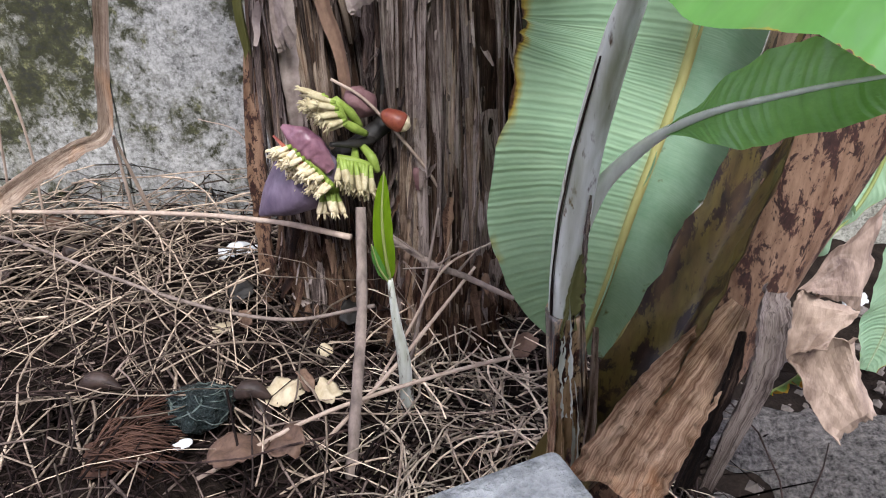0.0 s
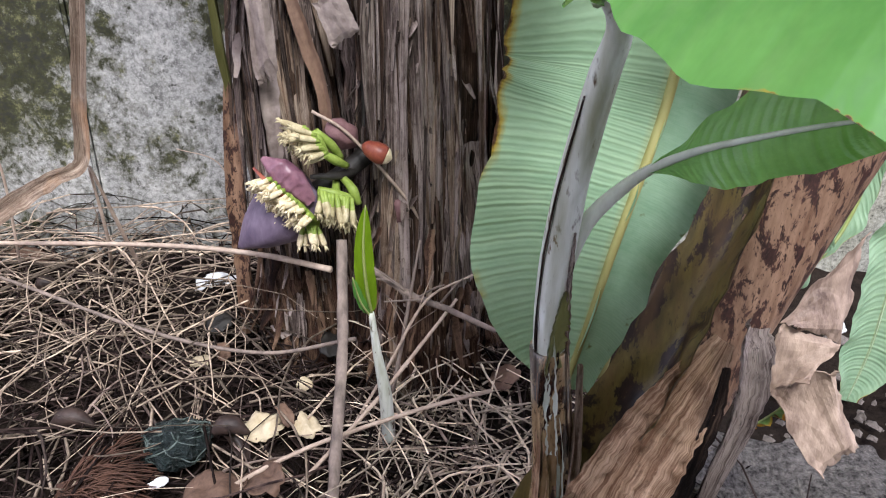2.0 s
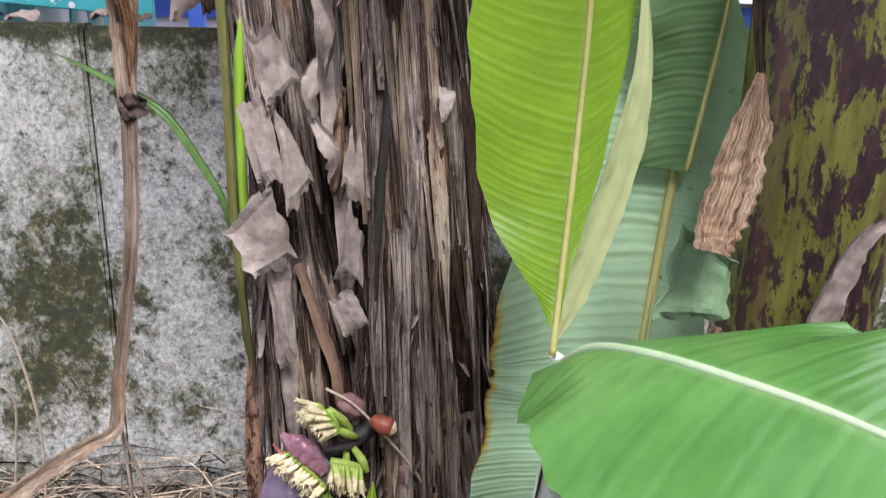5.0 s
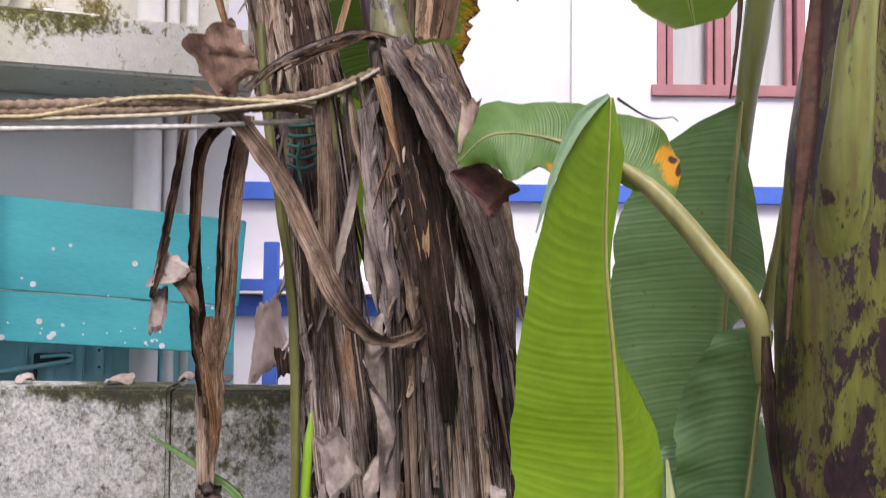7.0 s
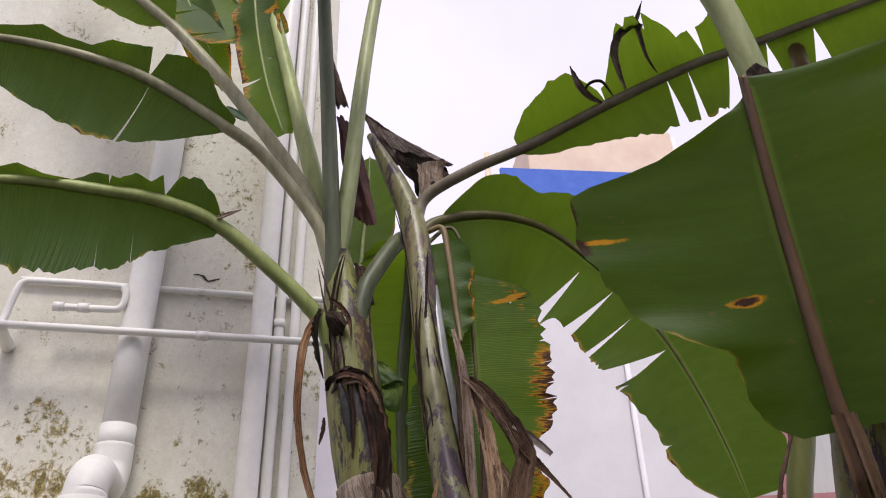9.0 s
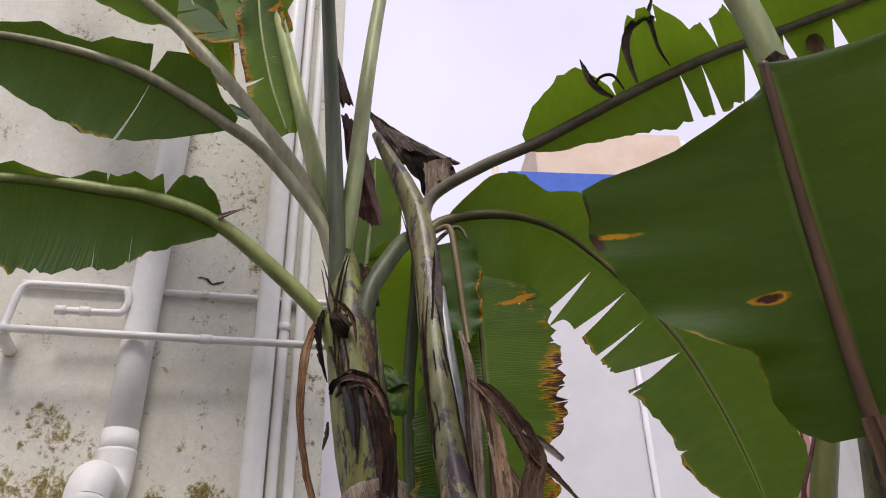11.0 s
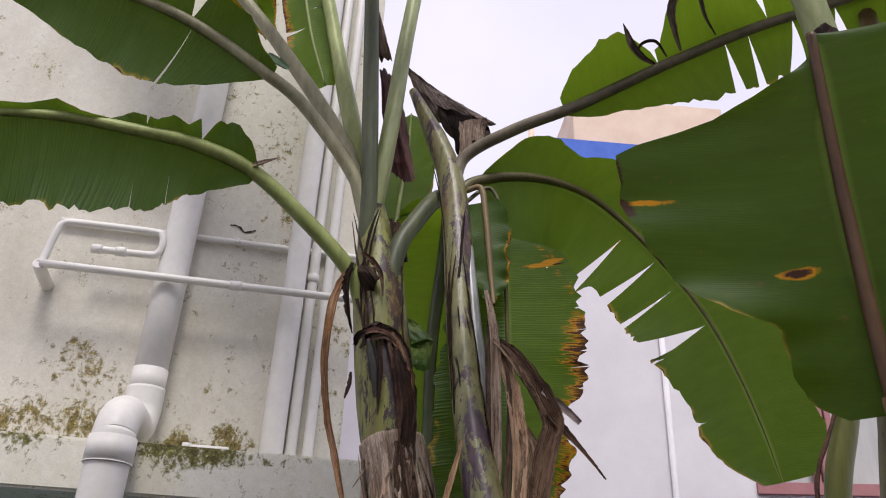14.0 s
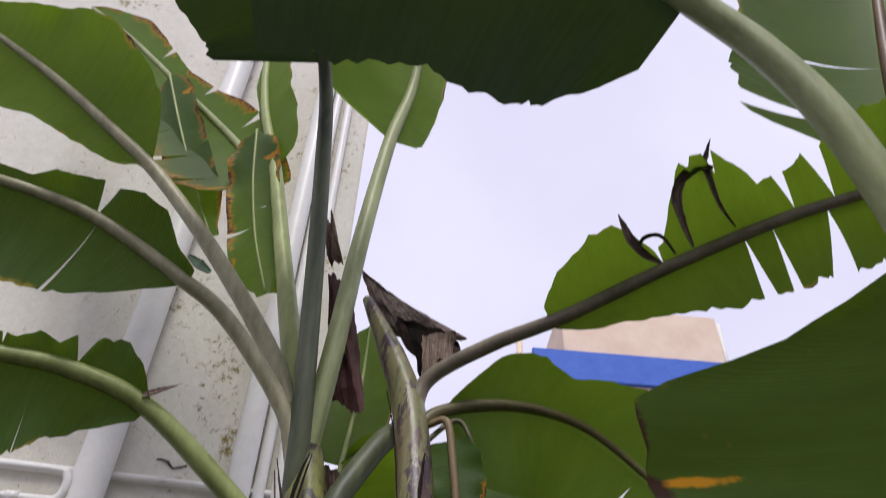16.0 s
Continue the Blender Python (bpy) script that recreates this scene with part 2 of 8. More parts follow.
def dry_mat(name, dark, mid, light):
    """Dead sheath: fine fibres along the strip, sooty mottles, cracks, a few rusty tones."""
    k = Nodes(name)
    hair = k.noise(k.coords("UV", (380, 9, 1)), 1.0, 5, 0.7)
    band = k.noise(k.coords("UV", (90, 7, 1)), 1.0, 4, 0.65)
    patch = k.noise(k.coords("Object", (1, 1, 0.5)), 9, 5, 0.7)
    rnd = k.math("FRACT", k.math("ADD", k.add("NewGeometry").outputs["Random Per Island"], k.add("ObjectInfo").outputs["Random"]))
    fac = k.math("ADD", k.math("ADD", k.math("MULTIPLY", hair, 0.38), k.math("MULTIPLY", patch, 0.30)), k.math("ADD", k.math("MULTIPLY", band, 0.32), k.math("MULTIPLY", k.math("SUBTRACT", rnd, 0.5), 0.14)))
    col = k.ramp(fac, ((0.40, dark), (0.50, mid), (0.60, light)))
    rust = k.noise(k.coords("Object", (1, 1, 0.3)), 12, 3, 0.6)
    col = k.mix(k.math("MULTIPLY", k.math("SUBTRACT", rust, 0.60, True), 3.0, True), col, (mid[0] * 1.9, mid[1] * 1.3, mid[2] * 0.8))
    soot = k.noise(k.coords("UV", (110, 26, 1)), 1.0, 5, 0.7)
    col = k.mix(k.math("MULTIPLY", k.math("SUBTRACT", soot, 0.585, True), 9.0, True), col, dark)
    crack = k.noise(k.coords("UV", (420, 4, 1)), 1.0, 4, 0.7)
    col = k.mix(k.math("MULTIPLY", k.math("SUBTRACT", 0.40, crack, True), 10.0, True), col, (dark[0] * 0.6, dark[1] * 0.6, dark[2] * 0.6))
    chip = k.noise(k.coords("Object", (1, 1, 0.45)), 55, 6, 0.75, 0.3)
    col = k.mix(k.math("MULTIPLY", k.math("SUBTRACT", chip, 0.54, True), 6.0, True), col, (0.42, 0.38, 0.36), "MULTIPLY")
    col = k.mix(k.math("MULTIPLY", k.math("SUBTRACT", 0.42, chip, True), 4.0, True), col, light)
    k.bump(k.math("ADD", k.math("ADD", hair, chip), k.math("ADD", band, crack)), 0.9, 0.004)
    return k.finish(col, 0.78, 0, 0.15)


M = {}
# orange streak and burn spot of the broad near leaf: along, across, half sizes
MARKS = ((0.633, 0.9, 0.0097, 0.14, "orange"), (0.627, 1.0, 0.0251, 0.07, "brown"), (0.706, 1.02, 0.0797, 0.035, "brown"), (0.432, 0.33, 0.0171, 0.13, "orange"), (0.433, 0.34, 0.0137, 0.09, "brown"))
M["concrete"] = stained_wall("mossy_concrete", (0.17, 0.172, 0.160), (0.62, 0.615, 0.585), (0.062, 0.064, 0.032), 0.43, blobs=((-0.74, 0.62, 0.26, 0.42, 0.11), (-1.05, 0.60, 0.45, 0.55, 0.055), (-0.34, 0.74, 0.12, 0.20, 0.09), (-0.30, 0.66, 0.10, 0.12, 0.08), (-0.2, 1.28, 0.9, 0.045, 0.08), (-1.2, 1.28, 0.8, 0.03, 0.06), (0.45, 0.7, 0.4, 0.7, 0.10)), crust=0.42, tint=(0.80, 0.79, 0.66), grit=1.0)
M["plaster"] = stained_wall("white_plaster", (0.595, 0.572, 0.498), (0.71, 0.686, 0.612), (0.235, 0.19, 0.075), 0.345, blobs=((-1.93, 2.55, 0.30, 0.15, 0.16), (-1.72, 2.60, 0.16, 0.16, 0.12), (-1.80, 2.83, 0.17, 0.15, 0.13), (-1.16, 2.54, 0.16, 0.13, 0.26), (-1.36, 2.50, 0.09, 0.12, 0.26), (-1.06, 3.62, 0.05, 0.20, 0.12), (-2.4, 2.52, 0.4, 0.16, 0.12)), scale=2.0, bump=0.12, dark=(0.06, 0.052, 0.022), crust=0.85, tint=(0.86, 0.85, 0.80))
M["slab"] = stained_wall("stained_slab", (0.64, 0.63, 0.55), (0.76, 0.75, 0.68), (0.17, 0.165, 0.06), 0.355, scale=2.0, bump=0.15, dark=(0.05, 0.048, 0.028), blobs=((-1.30, 2.43, 0.30, 0.10, 0.17), (-1.05, 2.42, 0.24, 0.07, 0.13), (-0.75, 2.44, 0.2, 0.04, 0.10), (-2.0, 2.42, 0.4, 0.08, 0.10)), crust=0.85, tint=(0.90, 0.86, 0.72))
M["white_wall"] = simple("white_wall_paint", (0.66, 0.64, 0.665), (0.75, 0.73, 0.755), 3, 0.8, 0.08)
M["white_wall_old"] = simple("old_white_wall_paint", (0.70, 0.68, 0.65), (0.78, 0.76, 0.73), 3, 0.8, 0.08)
M["blue_paint"] = simple("blue_paint", (0.05, 0.12, 0.48), (0.07, 0.16, 0.56), 6, 0.7, 0.05)
M["peach"] = simple("peach_paint", (0.66, 0.50, 0.38), (0.77, 0.63, 0.50), 3, 0.8, 0.1)
M["pvc"] = simple("grey_white_pvc", (0.68, 0.665, 0.63), (0.77, 0.755, 0.72), 12, 0.4, 0.05, fine=60)
M["teal"] = simple("teal_board_paint", (0.045, 0.33, 0.365), (0.085, 0.46, 0.50), 3, 0.45, 0.12, stretch=(0.4, 1, 1.5))
M["teal_dark"] = simple("teal_shutter_paint", (0.28, 0.58, 0.64), (0.36, 0.66, 0.72), 6, 0.5, 0.12)
M["pink"] = simple("pink_window_paint", (0.33, 0.145, 0.15), (0.40, 0.185, 0.19), 8, 0.6, 0.05)
M["soil"] = simple("dark_soil", (0.008, 0.006, 0.005), (0.032, 0.024, 0.019), 14, 0.95, 0.9, fine=120, dist=0.02, spec=0.05)
M["clod"] = simple("crumbly_soil", (0.09, 0.075, 0.065), (0.22, 0.19, 0.17), 30, 0.95, 0.9, fine=160, dist=0.01)
M["straw"] = simple("dry_straw", (0.085, 0.060, 0.046), (0.50, 0.40, 0.30), 40, 0.7, 0.4, vary=0.9, spec=0.2)
M["straw_pale"] = simple("cream_straw", (0.20, 0.155, 0.115), (0.78, 0.66, 0.51), 40, 0.7, 0.4, vary=0.7, spec=0.2)
M["straw_brown"] = simple("grey_brown_straw", (0.045, 0.031, 0.026), (0.24, 0.185, 0.155), 40, 0.75, 0.4, vary=0.8, spec=0.15)
# Bottom straw: the shadow in the litter's gaps is put into its colour.
M["straw_dark"] = simple("rotting_straw", (0.008, 0.005, 0.005), (0.060, 0.040, 0.034), 40, 0.8, 0.4, vary=0.85, spec=0.1)
M["dry"] = dry_mat("dry_sheath", (0.016, 0.011, 0.009), (0.15, 0.113, 0.098), (0.45, 0.375, 0.33))
M["dry_pale"] = dry_mat("pale_dry_sheath", (0.06, 0.036, 0.022), (0.26, 0.185, 0.135), (0.50, 0.40, 0.315))
M["dry_dark"] = dry_mat("dark_dry_sheath", (0.010, 0.007, 0.006), (0.05, 0.03, 0.021), (0.18, 0.12, 0.085))
M["dry_black"] = dry_mat("blackened_dry_sheath", (0.004, 0.003, 0.003), (0.026, 0.016, 0.012), (0.12, 0.08, 0.055))
M["dried_rim"] = dry_mat("dried_leaf_rim", (0.016, 0.012, 0.009), (0.085, 0.060, 0.046), (0.20, 0.15, 0.12))
M["dry_mottled"] = dry_mat("mottled_dry_sheath", (0.010, 0.006, 0.005), (0.22, 0.135, 0.085), (0.54, 0.40, 0.285))
M["dry_maroon"] = dry_mat("dark_brown_dry_sheath", (0.007, 0.004, 0.004), (0.055, 0.028, 0.019), (0.22, 0.14, 0.09))
M["dry_frayed"] = dry_mat("frayed_tan_sheath", (0.045, 0.030, 0.022), (0.29, 0.215, 0.16), (0.58, 0.48, 0.38))
M["dry_split"] = dry_mat("tan_split_sheath", (0.23, 0.125, 0.070), (0.64, 0.435, 0.28), (0.80, 0.61, 0.43))
M["dry_tan"] = dry_mat("tan_dry_stalk", (0.22, 0.15, 0.11), (0.44, 0.34, 0.26), (0.66, 0.55, 0.45))
M["dry_orange"] = dry_mat("orange_dry_strip", (0.10, 0.045, 0.02), (0.34, 0.19, 0.10), (0.52, 0.36, 0.23))
M["dry_grey"] = simple("grey_dry_leaf", (0.15, 0.112, 0.098), (0.46, 0.385, 0.345), 9, 0.75, 0.9, stretch=(1, 1, 1), vary=0.3, fine=70)
M["dry_leaf"] = simple("folded_brown_leaf", (0.11, 0.070, 0.052), (0.56, 0.42, 0.33), 24, 0.6, 0.8, stretch=(1, 1, 0.35), fine=90)
M["maroon_dry"] = simple("maroon_shrivelled_leaf", (0.03, 0.010, 0.010), (0.15, 0.06, 0.05), 12, 0.7, 0.8, stretch=(1, 1, 0.5), fine=90)
M["dry_brown"] = simple("brown_dry_leaf", (0.07, 0.040, 0.028), (0.25, 0.155, 0.105), 10, 0.7, 0.6, stretch=(1, 1, 0.6), vary=0.2, fine=120)
M["dry_rust"] = simple("rust_brown_leaf", (0.15, 0.080, 0.052), (0.46, 0.30, 0.215), 22, 0.6, 0.8, stretch=(1, 1, 0.35), fine=90)
M["dry_pink"] = simple("pinkish_dry_leaf", (0.30, 0.225, 0.19), (0.56, 0.455, 0.40), 12, 0.7, 0.7, stretch=(1, 1, 0.4), fine=70)
M["dry_fold"] = simple("tan_folded_leaf", (0.17, 0.115, 0.085), (0.56, 0.425, 0.325), 26, 0.6, 0.9, stretch=(1, 1, 0.3), fine=80)
M["dark_steel"] = simple("dark_teal_steel", (0.012, 0.03, 0.035), (0.04, 0.075, 0.085), 20, 0.5, 0.2)
M["rope"] = simple("rope_fibre", (0.075, 0.048, 0.032), (0.32, 0.235, 0.16), 40, 0.9, 0.6)
M["rope_yellow"] = simple("yellow_rope", (0.36, 0.29, 0.14), (0.54, 0.46, 0.28), 60, 0.7, 0.5)
M["rope_cream"] = simple("cream_rope", (0.34, 0.29, 0.20), (0.55, 0.49, 0.37), 60, 0.7, 0.5)
M["rope_white"] = simple("white_rope", (0.45, 0.43, 0.40), (0.66, 0.63, 0.58), 60, 0.7, 0.5)
M["block"] = simple("grey_concrete_block", (0.13, 0.14, 0.15), (0.37, 0.385, 0.40), 45, 0.92, 1.2, fine=130, dist=0.012)
M["stem1"] = stem_mat("green_stem_dark_blotches", (0.085, 0.088, 0.018), (0.25, 0.26, 0.06), (0.018, 0.012, 0.014), 0.47, 0.42, 14, (0.12, 0.06, 0.03))
M["stem2"] = stem_mat("glaucous_stem", (0.085, 0.085, 0.030), (0.24, 0.235, 0.10), (0.026, 0.017, 0.024), 0.465, 0.36, 14, (0.15, 0.09, 0.05))
M["fat"] = stem_mat("blotched_fat_stem", (0.062, 0.054, 0.011), (0.15, 0.155, 0.028), (0.014, 0.007, 0.009), 0.49, 0.42, 25, (0.09, 0.04, 0.026))
M["fat_low"] = stem_mat("brown_stem_base", (0.15, 0.080, 0.047), (0.37, 0.235, 0.155), (0.026, 0.014, 0.012), 0.475, 0.55, 58, (0.07, 0.036, 0.025))
M["sapling"] = stem_mat("silvery_sapling_stem", (0.42, 0.44, 0.35), (0.82, 0.85, 0.82), (0.050, 0.028, 0.014), 0.385, 0.3, 16, (0.18, 0.18, 0.07))
M["sapling_foot"] = stem_mat("brown_wet_sheath", (0.15, 0.09, 0.038), (0.42, 0.30, 0.17), (0.018, 0.010, 0.007), 0.45, 0.2, 26, (0.50, 0.50, 0.46))
M["petiole_silver"] = simple("silver_grey_petiole", (0.40, 0.43, 0.35), (0.66, 0.69, 0.62), 22, 0.3, 0.3, stretch=(1, 1, 0.2), fine=80)
M["stalk_silver"] = simple("glossy_grey_stalk", (0.13, 0.135, 0.125), (0.36, 0.365, 0.37), 18, 0.28, 0.25, stretch=(1, 1, 0.15), fine=60)
M["rotten"] = stem_mat("rotting_olive_sheath", (0.045, 0.033, 0.010), (0.145, 0.11, 0.032), (0.012, 0.008, 0.006), 0.47, 0.4, 18, (0.12, 0.07, 0.03))
M["petiole"] = simple("green_petiole", (0.17, 0.21, 0.05), (0.33, 0.38, 0.13), 16, 0.45, 0.35, stretch=(1, 1, 0.2), fine=60)
M["petiole_dull"] = simple("dull_petiole", (0.165, 0.195, 0.068), (0.345, 0.385, 0.175), 16, 0.45, 0.35, stretch=(1, 1, 0.2), fine=60)
M["petiole_tan"] = simple("olive_tan_petiole", (0.115, 0.072, 0.035), (0.235, 0.175, 0.078), 9, 0.45, 0.2, stretch=(1, 1, 0.3))
M["petiole_mauve"] = simple("mauve_brown_petiole", (0.20, 0.19, 0.10), (0.41, 0.39, 0.235), 16, 0.45, 0.35, stretch=(1, 1, 0.2), fine=60)
M["petiole_dark"] = simple("dark_petiole", (0.043, 0.054, 0.027), (0.12, 0.138, 0.064), 14, 0.45, 0.3, stretch=(1, 1, 0.2), fine=60)
M["midrib_olive"] = simple("olive_midrib", (0.055, 0.05, 0.015), (0.13, 0.115, 0.04), 9, 0.45, 0.15)
M["petiole_yellow"] = simple("yellow_olive_petiole", (0.24, 0.225, 0.07), (0.42, 0.40, 0.16), 16, 0.45, 0.3, stretch=(1, 1, 0.2), fine=60)
M["petiole_olive"] = simple("olive_tan_stalk", (0.15, 0.145, 0.045), (0.31, 0.285, 0.11), 16, 0.45, 0.3, stretch=(1, 1, 0.2), fine=60)
M["petiole_green"] = simple("yellow_green_stalk", (0.090, 0.100, 0.022), (0.185, 0.20, 0.052), 14, 0.42, 0.3, stretch=(1, 1, 0.15), fine=60)
M["petiole_sheath"] = stem_mat("olive_leaf_stalk", (0.12, 0.135, 0.028), (0.24, 0.26, 0.07), (0.02, 0.012, 0.012), 0.37, 0.42, 16, (0.12, 0.07, 0.03))
M["leaf_torn"] = leaf_mat("leaf_torn_thin", (0.028, 0.057, 0.007), (0.058, 0.105, 0.013), glow=0.40, relief=0.15, ribs=60, edge=0.0, spots=0.5)
M["midrib_red"] = simple("grey_brown_midrib", (0.125, 0.105, 0.070), (0.25, 0.215, 0.15), 12, 0.45, 0.2, stretch=(1, 1, 0.25), fine=70)
M["midrib_brown"] = simple("brown_midrib", (0.060, 0.030, 0.018), (0.145, 0.085, 0.042), 12, 0.45, 0.25, stretch=(1, 1, 0.25), fine=70)
M["midrib"] = simple("yellow_midrib", (0.36, 0.38, 0.14), (0.48, 0.48, 0.24), 9, 0.5, 0.1)
M["leaf"] = leaf_mat("leaf_underside", (0.022, 0.050, 0.005), (0.048, 0.098, 0.010), glow=0.42, relief=0.25, lines=0.045, ribs=85, spots=0.4)
M["leaf_near"] = leaf_mat("leaf_near_underside", (0.018, 0.042, 0.005), (0.040, 0.080, 0.010), glow=0.33, relief=0.10, ribs=85, spots=0.3, edge=0.012, marks=MARKS)
M["leaf_near_plain"] = leaf_mat("leaf_upper_underside", (0.022, 0.046, 0.006), (0.045, 0.088, 0.012), glow=0.33, relief=0.25, lines=0.05, ribs=70, spots=0.3, edge=0.012)
M["leaf_droop"] = leaf_mat("leaf_droop_yellow_spots", (0.055, 0.125, 0.028), (0.115, 0.22, 0.052), ribs=60, relief=0.2, lines=0.05, glow=0.3, edge=0.01, gloss=0.35, groove_depth=0.4, marks=((0.085, 0.80, 0.050, 0.42, "orange"), (0.075, 0.93, 0.015, 0.16, "brown"), (0.10, 0.84, 0.012, 0.14, "brown"), (0.125, 0.70, 0.014, 0.30, "orange"), (0.34, -0.85, 0.035, 0.18, "orange"), (0.39, -1.0, 0.020, 0.10, "brown")))
# Lighter copy of the leaf green: the look of being lit is in its colour.
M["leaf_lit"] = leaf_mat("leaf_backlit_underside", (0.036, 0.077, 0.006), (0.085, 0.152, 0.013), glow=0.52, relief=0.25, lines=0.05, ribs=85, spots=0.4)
M["leaf_arch"] = leaf_mat("leaf_arching_underside", (0.026, 0.060, 0.008), (0.058, 0.112, 0.014), glow=0.42, relief=0.25, lines=0.05, ribs=85, spots=0.5)
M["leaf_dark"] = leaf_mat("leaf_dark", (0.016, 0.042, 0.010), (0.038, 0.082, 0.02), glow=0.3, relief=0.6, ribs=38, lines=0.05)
# Overhead leaves: the shade on their undersides is put into this dark green.
M["leaf_shade"] = leaf_mat("leaf_shade_underside", (0.012, 0.031, 0.019), (0.028, 0.060, 0.037), glow=0.08, relief=0.18, ribs=70, edge=-0.05)
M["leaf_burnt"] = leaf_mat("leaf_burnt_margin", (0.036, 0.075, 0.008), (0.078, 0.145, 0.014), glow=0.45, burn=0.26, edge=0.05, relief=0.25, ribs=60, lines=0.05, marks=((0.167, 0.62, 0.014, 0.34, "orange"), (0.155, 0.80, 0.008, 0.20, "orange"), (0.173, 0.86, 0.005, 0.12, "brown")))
M["leaf_pale"] = leaf_mat("leaf_pale_underside", (0.255, 0.41, 0.26), (0.39, 0.56, 0.365), rib=(0.40, 0.36, 0.15), ribs=38, relief=0.35, glow=0.25, edge=0.03, rough=0.45, lines=0.04, groove_depth=0.32)
M["leaf_pale_smooth"] = leaf_mat("leaf_pale_smooth_underside", (0.21, 0.36, 0.24), (0.33, 0.49, 0.34), rib=(0.40, 0.36, 0.15), ribs=90, relief=0.15, glow=0.25, edge=-0.05, rough=0.45, lines=0.03, groove_depth=0.15, spots=0.5)
M["leaf_blue"] = leaf_mat("leaf_glaucous_underside", (0.080, 0.155, 0.070), (0.145, 0.235, 0.115), rib=(0.36, 0.36, 0.17), ribs=38, relief=0.25, glow=0.25, edge=-0.05, rough=0.45, lines=0.04, groove_depth=0.22, spots=0.4)
M["leaf_young"] = leaf_mat("leaf_young_yellow_green", (0.125, 0.235, 0.008), (0.20, 0.345, 0.012), rib=(0.34, 0.32, 0.10), ribs=34, relief=0.13, lines=0.03, glow=0.38, edge=-0.08, rough=0.3, gloss=0.55, groove_depth=0.2)
M["leaf_bright"] = leaf_mat("leaf_bright_top", (0.075, 0.22, 0.045), (0.14, 0.34, 0.08), rib=(0.30, 0.46, 0.20), ribs=22, relief=0.2, glow=0.25, edge=-0.12, rough=0.26, gloss=0.6, groove_depth=0.4)
M["leaf_mid"] = leaf_mat("leaf_mid_green", (0.10, 0.27, 0.065), (0.19, 0.43, 0.115), rib=(0.26, 0.42, 0.18), ribs=26, relief=0.3, glow=0.3, edge=-0.10, rough=0.3, gloss=0.6, groove_depth=0.45)
M["leaf_yellowing"] = leaf_mat("leaf_yellowing_margin", (0.030, 0.070, 0.010), (0.062, 0.118, 0.016), ribs=50, relief=0.2, glow=0.35, burn=0.10, edge=0.06)
M["leaf_rimmed"] = leaf_mat("leaf_yellow_rim", (0.10, 0.19, 0.05), (0.18, 0.29, 0.08), ribs=50, relief=0.2, glow=0.3, burn=0.10, edge=0.08)
M["purple"] = simple("purple_bract", (0.075, 0.055, 0.095), (0.20, 0.155, 0.215), 18, 0.4, 0.35, stretch=(1, 1, 0.4), fine=130)
M["maroon"] = simple("maroon_bract", (0.15, 0.025, 0.022), (0.34, 0.10, 0.05), 30, 0.4, 0.3, fine=140)
M["mauve"] = simple("pink_mauve_bract", (0.125, 0.055, 0.085), (0.30, 0.15, 0.185), 20, 0.35, 0.35, stretch=(1, 1, 0.4), fine=130)
M["cream"] = simple("cream_flower", (0.48, 0.39, 0.22), (0.80, 0.70, 0.49), 90, 0.6, 0.4, vary=0.12)
M["lime"] = simple("lime_flower_base", (0.17, 0.25, 0.03), (0.31, 0.40, 0.085), 60, 0.5, 0.3)
M["black"] = simple("blackened_tissue", (0.012, 0.011, 0.010), (0.04, 0.035, 0.03), 30, 0.6, 0.6)
M["white_shard"] = simple("white_plastic", (0.62, 0.63, 0.64), (0.75, 0.76, 0.76), 30, 0.5, 0.1)
M["glass"] = simple("curtained_pane", (0.42, 0.43, 0.42), (0.52, 0.53, 0.51), 4, 0.25, 0.02, stretch=(3, 1, 0.3))
M["twig"] = simple("grey_brown_twig", (0.10, 0.078, 0.066), (0.34, 0.27, 0.225), 30, 0.8, 0.8, stretch=(1, 1, 0.2))

M["leaf_pale_plain"] = simple("pale_leaf_fold", (0.14, 0.24, 0.13), (0.22, 0.33, 0.18), 10, 0.5, 0.2)
M["olive"] = simple("olive_sheath", (0.10, 0.10, 0.03), (0.21, 0.21, 0.075), 14, 0.5, 0.3, stretch=(1, 1, 0.2))
M["grass"] = simple("green_grass_blade", (0.05, 0.11, 0.025), (0.11, 0.20, 0.05), 20, 0.45, 0.2)
M["green_twine"] = simple("green_twine", (0.01, 0.06, 0.045), (0.03, 0.12, 0.09), 40, 0.7, 0.4)
M["lime_leaf"] = simple("lime_rolled_leaf", (0.22, 0.40, 0.03), (0.32, 0.52, 0.06), 14, 0.4, 0.15, stretch=(1, 1, 0.3))
M["leaf_back"] = simple("cream_green_leaf_back", (0.27, 0.31, 0.13), (0.40, 0.43, 0.22), 10, 0.5, 0.15, stretch=(1, 1, 0.5))
M["midrib_young"] = simple("young_leaf_midrib", (0.24, 0.23, 0.06), (0.36, 0.34, 0.12), 9, 0.45, 0.1)
M["midrib_pale"] = simple("pale_green_midrib", (0.34, 0.46, 0.26), (0.46, 0.56, 0.36), 9, 0.45, 0.1)
M["pinkish"] = simple("withered_pink_bract", (0.13, 0.06, 0.065), (0.30, 0.17, 0.17), 30, 0.7, 0.4)
M["flower_old"] = simple("withered_cream_flower", (0.30, 0.24, 0.12), (0.58, 0.52, 0.33), 60, 0.7, 0.4)
M["twig_pale"] = simple("pale_twig", (0.30, 0.22, 0.17), (0.56, 0.45, 0.36), 30, 0.7, 0.4)
M["cream_leaf"] = simple("cream_dry_leaf", (0.38, 0.30, 0.18), (0.66, 0.57, 0.40), 30, 0.75, 0.6)
